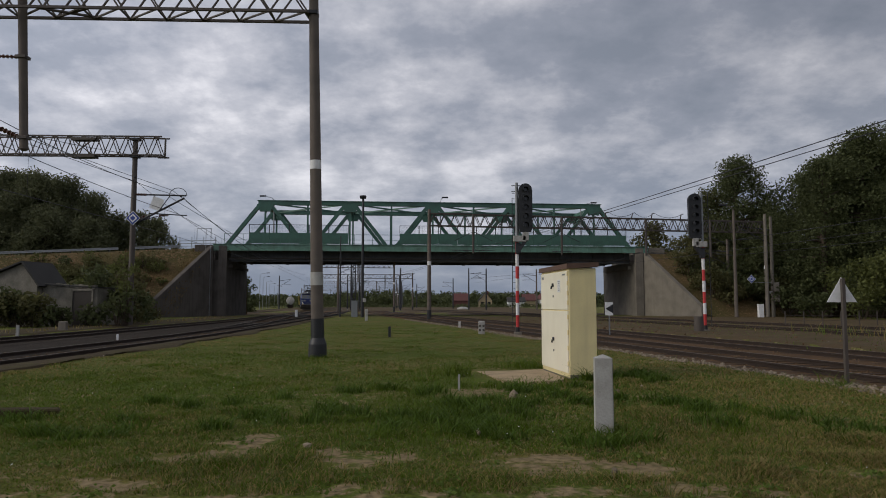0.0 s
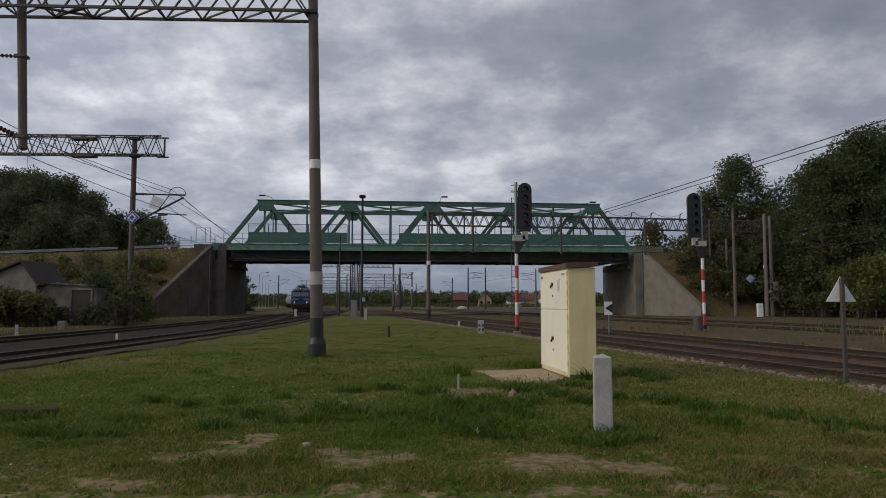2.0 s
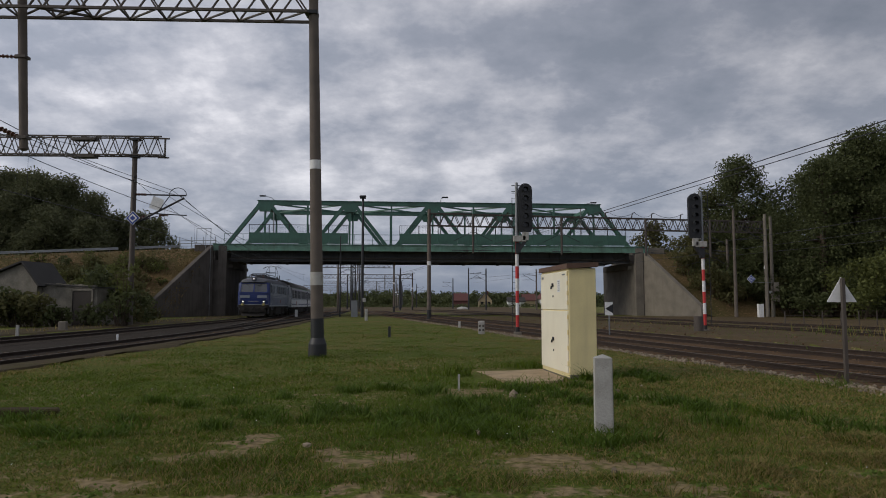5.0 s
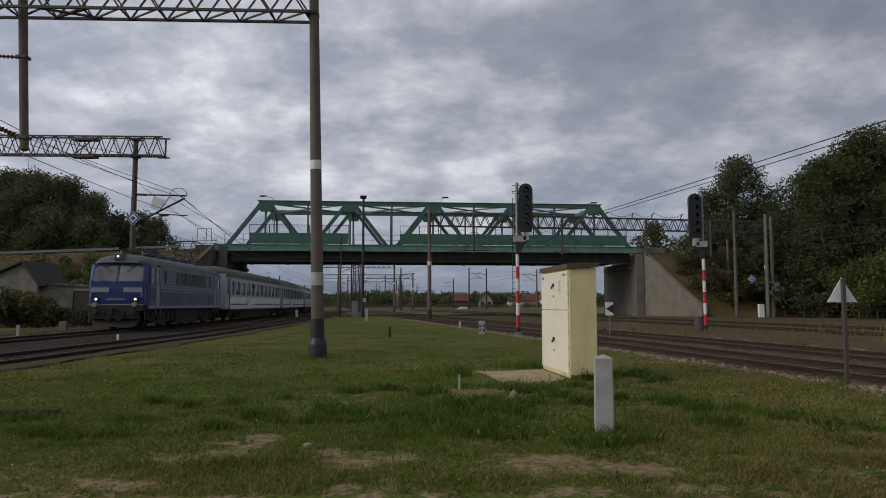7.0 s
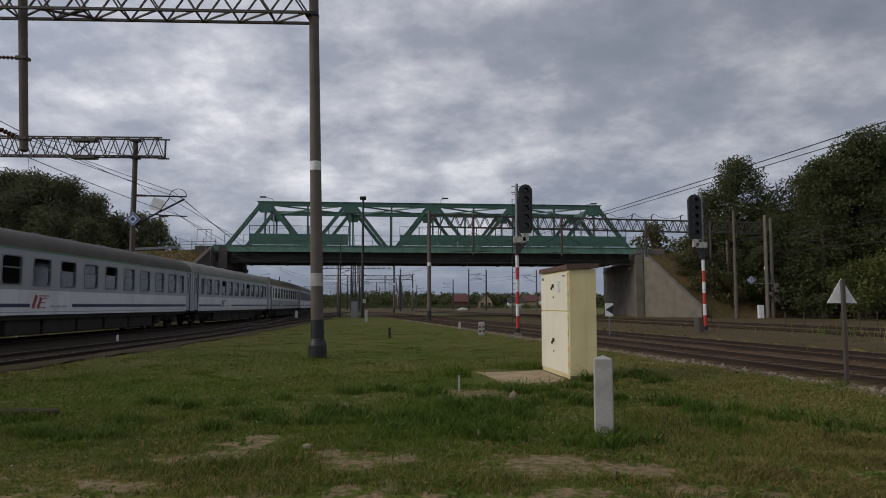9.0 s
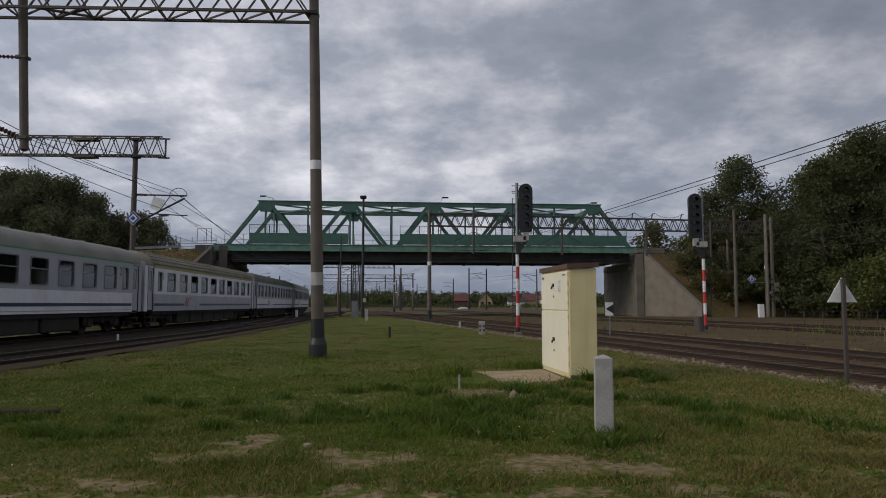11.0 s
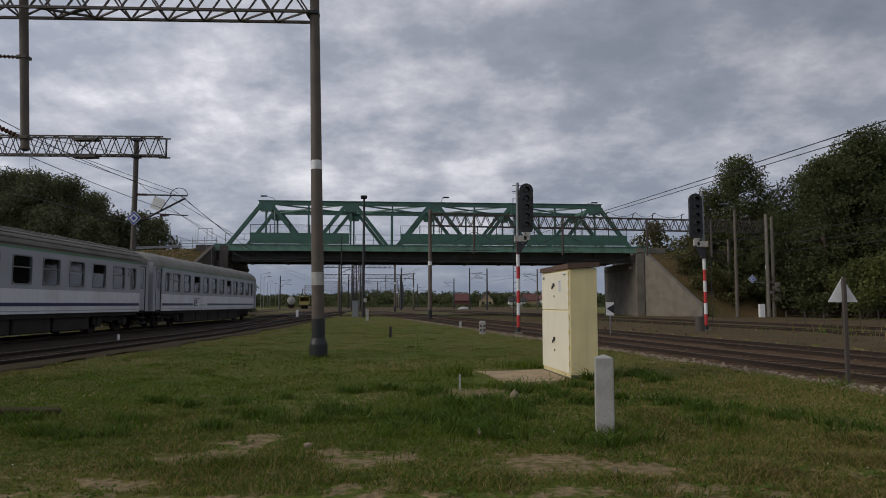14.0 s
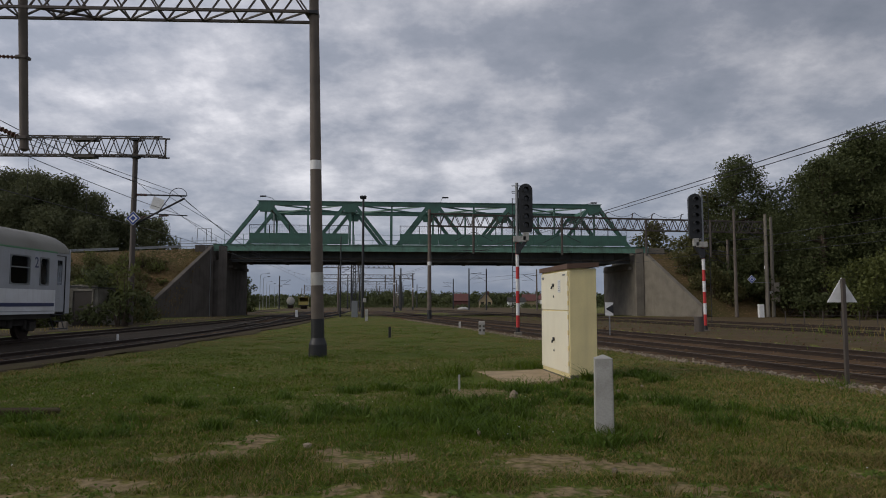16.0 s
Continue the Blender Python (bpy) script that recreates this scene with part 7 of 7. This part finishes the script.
def locomotive():
    """A four-axle electric locomotive, its front towards -y. Origin on the rails at its middle."""
    c = thing("electric_locomotive", pose(0, 0, 0), "blue and grey electric locomotive with lit headlamps", "locomotive")
    HL, W = 6.72, 2.95
    # cab ends: a raked nose, lofted from sections
    for s in (-1, 1):
        e = s * HL

        def at(x, inset, z):
            return (x, e - s * inset, z)

        low = B()
        rings = []
        for z, k in ((1.18, 0.06), (1.45, 0.0), (2.33, 0.02)):
            row = [(-1.475, 1.15), (-1.47, 0.24), (-1.28, k), (0, k - 0.04), (1.28, k), (1.47, 0.24), (1.475, 1.15)]
            rings.append([low.verts.new(at(x, i_, z)) for x, i_ in row])
        for a, b in zip(rings[:-1], rings[1:]):
            for i in range(6):
                low.faces.new((a[i], a[i + 1], b[i + 1], b[i]))
        bmesh.ops.recalc_face_normals(low, faces=low.faces)
        nose = part("nose", low, M["loco_blue"], c, "cobalt blue nose", True)
        # posts and panes of the windscreen
        bm = B()
        z0, z1, k0, k1 = 2.33, 3.28, 0.02, 0.30
        for x0, x1 in ((-1.29, -1.20), (-0.06, 0.06), (1.20, 1.29)):
            q = [at(x0, k0 + (0.02 if abs(x0) > 1 else -0.03), z0), at(x1, k0 + (0.02 if abs(x1) > 1 else -0.03), z0), at(x1 * 0.97, k1, z1), at(x0 * 0.97, k1, z1)]
            vs = [bm.verts.new(p) for p in q]
            w_ = [bm.verts.new((p[0], p[1] - s * 0.08, p[2])) for p in q]
            bm.faces.new(vs), bm.faces.new(w_[::-1])
            for i in range(4):
                bm.faces.new((vs[i], w_[i], w_[(i + 1) % 4], vs[(i + 1) % 4]))
        bar(bm, at(-1.28, 0.02, 2.37), at(1.28, 0.02, 2.37), 0.10, 0.10)
        bar(bm, at(-1.25, 0.29, 3.26), at(1.25, 0.29, 3.26), 0.10, 0.14)
        for x in (-1, 1):
            vs = [bm.verts.new(p) for p in (at(x * 1.29, 0.03, 2.33), at(x * 1.47, 0.26, 2.33), at(x * 1.42, 0.46, 3.3), at(x * 1.25, 0.30, 3.3))]
            bm.faces.new(vs)
        bmesh.ops.recalc_face_normals(bm, faces=bm.faces)
        part("windscreen_frame", bm, M["loco_blue"], c)
        for x in (-1, 1):
            bm = B()
            vs = [bm.verts.new(p) for p in (at(x * 0.06, 0.01, 2.36), at(x * 1.21, 0.04, 2.36), at(x * 1.18, 0.31, 3.27), at(x * 0.06, 0.28, 3.27))]
            bm.faces.new(vs if x * s < 0 else vs[::-1])
            part("windscreen", bm, M["windscreen"], c).visible_shadow = False
            bm = B()
            bar(bm, at(x * 0.75, 0.22, 3.2), at(x * 0.38, 0.09, 2.9), 0.03)
            part("wiper", bm, M["black_paint"], c)
            # white lining of the nose
            bm = B()
            bar(bm, at(x * 0.35, -0.055, 1.98), at(x * 1.26, -0.03, 1.98), 0.03, 0.24)
            bar(bm, at(x * 1.24, -0.03, 2.1), at(x * 1.24, -0.03, 1.62), 0.03, 0.05, up=(1, 0, 0))
            part("nose_band", bm, M["loco_pale"], nose, "pale grey nose band")
            # headlamps, buffers, marker boxes
            bm = B()
            tube(bm, at(x * 0.96, 0.02, 1.52), at(x * 0.96, -0.10, 1.52), 0.145, 0.13, 18)
            lamp = part("headlamp", bm, M["black_paint"], c, "round headlamp")
            bm = B()
            tube(bm, at(x * 0.96, -0.10, 1.52), at(x * 0.96, -0.112, 1.52), 0.068, 0.068, 16)
            part("lens", bm, M["lamp_glow"] if s < 0 else M["lens_off"], lamp, "lit lens" if s < 0 else "")
            bm = B()
            box(bm, x * 0.97, e + s * 0.16, 1.245, 0.22, 0.25, 0.2, 0.03)
            part("buffer_housing", bm, M["yellow"], c, "yellow buffer housing")
            bm = B()
            tube(bm, (x * 0.9, e + s * 0.2, 0.93), (x * 0.9, e + s * 0.55, 0.93), 0.10, 0.09, 12)
            tube(bm, (x * 0.9, e + s * 0.5, 0.93), (x * 0.9, e + s * 0.56, 0.93), 0.22, 0.21, 18)
            part("buffer", bm, M["under"], c)
        bm = B()
        for k in range(8):
            box(bm, -0.42 + k * 0.12, e + s * 0.055, 1.52, 0.075, 0.02, 0.11)
        part("plate_bar", bm, M["steel_grey"], nose)
        bm = B()
        bar(bm, at(-1.32, -0.03, 1.25), at(1.32, -0.03, 1.25), 0.05, 0.06)
        part("nose_rail", bm, M["steel_grey"], nose)
        bm = B()
        box(bm, 0, e - s * 0.05, 1.06, 2.75, 0.5, 0.28, 0.03)
        box(bm, 0, e + s * 0.05, 0.72, 2.3, 0.3, 0.4, 0.04)
        vs = [bm.verts.new(p) for p in ((-1.25, e - s * 0.1, 0.62), (1.25, e - s * 0.1, 0.62), (1.0, e + s * 0.25, 0.16), (-1.0, e + s * 0.25, 0.16))]
        bm.faces.new(vs)
        box(bm, 0, e + s * 0.35, 1.0, 0.12, 0.5, 0.14)
        sweep(bm, [(-0.55, e + s * 0.15, 1.1), (-0.45, e + s * 0.3, 0.6), (-0.25, e + s * 0.3, 0.45), (-0.1, e + s * 0.2, 0.9)], 0.035, 6)
        sweep(bm, [(0.55, e + s * 0.15, 1.1), (0.45, e + s * 0.3, 0.6), (0.25, e + s * 0.3, 0.45), (0.1, e + s * 0.2, 0.9)], 0.035, 6)
        part("buffer_beam", bm, M["under"], c, "black buffer beam and snow guard")
        bm = B()
        for x in (-1.36, 1.36):
            tube(bm, (x, e - s * 0.1, 0.35), (x, e - s * 0.1, 2.1), 0.014, n=6)
        part("handrail", bm, M["steel_grey"], c)
        # roof over the cab
        bm = B()
        rows = []
        for inset, zt, zs, wk in ((0.02, 3.36, 3.26, 0.80), (0.18, 3.58, 3.26, 0.90), (0.7, 3.78, 3.27, 0.97), (1.8, 3.84, 3.27, 0.985)):
            rows.append([bm.verts.new(at(x * wk, inset if abs(x) < 1.3 else inset + 0.22, z)) for x, z in arch(W, zs, zt, 10)])
        for a, b in zip(rows[:-1], rows[1:]):
            for i in range(10):
                bm.faces.new((a[i], a[i + 1], b[i + 1], b[i]))
        bm.faces.new(rows[0])
        bmesh.ops.recalc_face_normals(bm, faces=bm.faces)
        part("cab_roof", bm, M["loco_roof"], c, "", True)
        bm = B()
        box(bm, 0, e - s * 0.22, 3.66, 0.44, 0.42, 0.36, 0.06)
        lamp = part("roof_lamp", bm, M["loco_roof"], c, "square roof headlamp")
        bm = B()
        tube(bm, (0, e - s * 0.01, 3.66), (0, e + s * 0.003, 3.66), 0.055, n=14)
        part("lens", bm, M["lamp_glow"] if s < 0 else M["lens_off"], lamp)
        # cab back wall
        bm = B()
        box(bm, 0, e - s * 1.9, 2.3, W - 0.1, 0.06, 2.2)
        box(bm, 0, e - s * 0.75, 1.75, W - 0.3, 0.7, 1.1)
        part("cab_interior", bm, M["interior"], c)
        for x in (-1, 1):
            # cab side with its window, and the door behind it
            bm = B()
            side_wall(bm, x * 1.475, *sorted((e - s * 1.15, e - s * 0.46)), 1.18, 3.27, [tuple(sorted((e - s * 1.05, e - s * 0.55))) + (2.35, 3.1)], 0.05)
            cs = part("cab_side", bm, M["loco_grey"], c)
            bm = B()
            box(bm, x * 1.475, e - s * 0.80, 2.72, 0.01, 0.5, 0.75)
            part("pane", bm, M["glass"], cs).visible_shadow = False
            bm = B()
            side_wall(bm, x * 1.455, *sorted((e - s * 1.85, e - s * 1.17)), 1.2, 3.2, [tuple(sorted((e - s * 1.7, e - s * 1.32))) + (2.3, 3.0)], 0.05)
            d = part("door", bm, M["loco_pale"], c, "pale grey cab door")
            bm = B()
            box(bm, x * 1.455, e - s * 1.51, 2.65, 0.01, 0.38, 0.7)
            part("pane", bm, M["glass"], d).visible_shadow = False
            bm = B()
            for o in (1.16, 1.86):
                tube(bm, (x * 1.52, e - s * o, 0.75), (x * 1.52, e - s * o, 3.0), 0.016, n=6)
            part("handrail", bm, M["loco_pale"], c)
            bm = B()
            for z in (0.35, 0.62, 0.9):
                box(bm, x * 1.38, e - s * 1.5, z, 0.25, 0.5, 0.03)
            part("steps", bm, M["under"], c)
    # sides of the machine room
    y0, y1 = -HL + 1.87, HL - 1.87
    for x in (-1, 1):
        wins = ((-1.3, 1.2), (0.02, 1.2), (1.72, 1.25), (-4.2, 0.30), (-2.3, 0.30), (0.86, 0.26), (2.72, 0.3), (3.9, 0.4))
        bm = B()
        side_wall(bm, x * 1.46, y0, y1, 2.05, 3.27, [(y - w / 2, y + w / 2, 2.30, 3.05) for y, w in wins], 0.06)
        up = part("upper_side", bm, M["loco_grey"], c)
        for y, w in wins:
            bm = B()
            for yy in (y - w / 2, y + w / 2):
                box(bm, x * 1.47, yy, 2.675, 0.07, 0.05, 0.8)
            for z in (2.3, 3.05):
                box(bm, x * 1.47, y, z, 0.07, w + 0.05, 0.05)
            f = part("window", bm, M["loco_grey"], up)
            bm = B()
            box(bm, x * 1.45, y, 2.675, 0.02, w - 0.04, 0.72)
            part("pane", bm, M["dark_pane"], f, "dark pane")
        bm = B()
        side_wall(bm, x * 1.46, y0, y1, 1.18, 2.05, [], 0.06)
        lo = part("lower_side", bm, M["loco_slate"], c)
        for ya, yb, z_ in ((y0, y0 + 3.4, 1.55), (y1 - 1.2, y1, 1.55), (y0 - 1.35, y0 - 0.72, 1.75)):
            bm = B()
            box(bm, x * (1.492 if ya > y0 - 0.5 else 1.503), (ya + yb) / 2, z_, 0.012, yb - ya, 0.66)
            part("blue_flash", bm, M["loco_flash"], lo, "blue corner flash")
        for k, z in enumerate((1.95, 2.1, 2.24, 3.12, 2.42, 2.56, 2.7, 2.84, 2.98)):
            bm = B()
            if k < 4:
                box(bm, x * 1.498, 0, z, 0.025, y1 - y0, 0.035)
            else:
                box(bm, x * 1.498, -3.25, z, 0.02, 1.45, 0.03)
            part("moulding", bm, M["loco_pale"], lo)
        bm = B()
        box(bm, x * 1.5, 0.3, 1.56, 0.012, 0.34, 0.30)
        part("emblem", bm, M["red_faded"], lo)
        bm = B()
        box(bm, x * 1.46, 0, 1.12, 0.08, 2 * HL - 0.6, 0.14)
        part("sole_bar", bm, M["loco_pale"], c)
    bm = B()
    rows = [[bm.verts.new((xx * 0.985, y, z)) for xx, z in arch(W, 3.27, 3.84, 10)] for y in (-HL + 1.78, HL - 1.78)]
    for i in range(10):
        bm.faces.new((rows[0][i], rows[1][i], rows[1][i + 1], rows[0][i + 1]))
    bmesh.ops.recalc_face_normals(bm, faces=bm.faces)
    part("roof", bm, M["loco_roof"], c, "", True)
    bm = B()
    for x in (-0.75, 0.75):
        box(bm, x, 0, 3.9, 0.12, 10.4, 0.08)
    for y in (-1.6, 0.2, 1.8):
        box(bm, 0, y, 3.97, 0.9, 0.9, 0.26, 0.04)
    for y in (-2.6, 2.7):
        tube(bm, (-0.5, y, 4.0), (0.5, y, 4.0), 0.14, n=12)
    sweep(bm, [(0.35, -5.0, 4.2), (0.35, -2.5, 4.28), (0.35, 2.5, 4.28), (0.35, 5.0, 4.2)], 0.03, 6)
    part("roof_gear", bm, M["loco_roof"], c, "roof boxes and cable")
    bm = B()
    for y in (-4.9, -2.9, 2.9, 4.9):
        for x in (-0.55, 0.55):
            insulator(bm, (x, y, 3.8), (x, y, 4.1), 0.08, 4)
    part("insulator", bm, M["brown_ceramic"], c)
    # pantographs: the leading one folded, the trailing one raised
    for y, up, nm in ((-3.9, 0.16, "folded pantograph"), (3.9, 1.25, "raised pantograph")):
        bm = B()
        zb = 4.06
        for x in (-0.55, 0.55):
            bar(bm, (x, y - 1.0, zb), (x, y + 1.0, zb), 0.06)
        for yy in (-1.0, 1.0):
            bar(bm, (-0.55, y + yy, zb), (0.55, y + yy, zb), 0.06)
        k = 1.25 if up < 0.5 else 1.05
        for x in (-0.5, 0.5):
            for s in (-1, 1):
                bar(bm, (x, y + s * 0.45, zb + 0.05), (x * 0.95, y + s * k, zb + up * 0.5), 0.04)
                bar(bm, (x * 0.95, y + s * k, zb + up * 0.5), (x * 0.7, y + s * 0.12, zb + up), 0.035)
        for s in (-1, 1):
            bar(bm, (-0.5, y + s * k, zb + up * 0.5), (0.5, y + s * k, zb + up * 0.5), 0.04)
            sweep(bm, [(-0.95, y + s * 0.12, zb + up - 0.15), (-0.6, y + s * 0.12, zb + up + 0.03), (0.6, y + s * 0.12, zb + up + 0.03), (0.95, y + s * 0.12, zb + up - 0.15)], 0.025, 6)
        part("pantograph", bm, M["steel_dark"], c, nm)
    for y in (-4.0, 4.0):
        bogie(c, y)
        for s in (-1, 1):
            bm = B()
            prism(bm, ((-2.1, 0.52), (-1.6, 0.40), (-0.9, 0.40), (-0.6, 0.24), (0.6, 0.24), (0.9, 0.40), (1.6, 0.40), (2.1, 0.52), (2.1, 1.0), (-2.1, 1.0)), -0.05, 0.05)
            bmesh.ops.rotate(bm, matrix=Matrix.Rotation(math.pi / 2, 3, "Z"), verts=bm.verts)
            bmesh.ops.translate(bm, vec=(s * 1.2, y, 0), verts=bm.verts)
            part("bogie_frame", bm, M["under"], c)
            for d in (-1.5, -0.75, 0.75, 1.5):
                bm = B()
                tube(bm, (s * 1.27, y + d, 0.42), (s * 1.27, y + d, 0.85), 0.11, n=10)
                part("spring", bm, M["under"], c)
    bm = B()
    for s in (-1, 1):
        box(bm, s * 1.0, 0, 0.60, 0.7, 4.0, 0.78, 0.05)
    box(bm, 0, 0, 1.05, 2.6, 2 * HL - 0.8, 0.2)
    part("underframe", bm, M["under"], c)
    return c


LOCO = locomotive()
CARS = [
    tagged(carriage(False, M["car_roof_dark"], M["green_line"], M["car_grey"], M["car_white"], 0, True), "grey and white second class carriage, dark roof"),
    tagged(carriage(False, M["car_roof_pale"], M["green_line"], M["car_grey"], M["car_white"], 0, False), "grey and white carriage with a green cantrail line"),
    tagged(carriage(True, M["car_roof_buff"], M["yellow_line"], M["car_white"], M["car_grey"], 13), "white and grey first class carriage, yellow line"),
    tagged(carriage(False, M["car_roof"], M["green_line"], M["car_grey"], M["car_white"], 13), "grey and white carriage with a ribbed dark roof"),
    tagged(carriage(False, M["car_roof_pale"], M["green_line"], M["car_grey"], M["car_white"], 0, False), "grey and white last carriage with a pale roof"),
]
for car_, digit in zip(CARS, "22122"):
    for s in (-1, 1):
        for e in (-1, 1):
            numeral(digit, 0.55, pose(s * 1.447, e * 9.5 if digit == "2" else e * 9.52, 2.75, 90, 0, 90 * s), car_, M["car_stripe"])

# distances along the train's line, from the point abreast of the camera
YS = np.arange(-330.0, 330.0, 0.5)
XS = np.array([line_train(y) for y in YS])
RUN = np.concatenate([[0], np.cumsum(np.hypot(np.diff(XS), np.diff(YS)))])
RUN -= np.interp(0, YS, RUN)


def on_line(s):
    return np.interp(s, RUN, XS), np.interp(s, RUN, YS)


def ride(s, half):
    """The pose of a vehicle whose middle is s along the line, carried by two bogies."""
    x0, y0 = on_line(s - half)
    x1, y1 = on_line(s + half)
    return pose((x0 + x1) / 2, (y0 + y1) / 2, 0, 0, 0, math.degrees(-math.atan2(x1 - x0, y1 - y0)))


def front_at(t):
    """Where the locomotive's buffers are along the line at t seconds."""
    return 143.24 - 15.374 * t - 0.02403 * t * t


def motions():
    times = [0.5 * i for i in range(33)]
    walk(LOCO, [(t, ride(front_at(t) + 7.5, 4.0)) for t in times])
    for i, car in enumerate(CARS):
        walk(car, [(t, ride(front_at(t) + 14.5 + 24.5 * (i + 0.5) + (0.85, 0.3, 0.1, 0, 0)[i], 8.6)) for t in times])


motions()
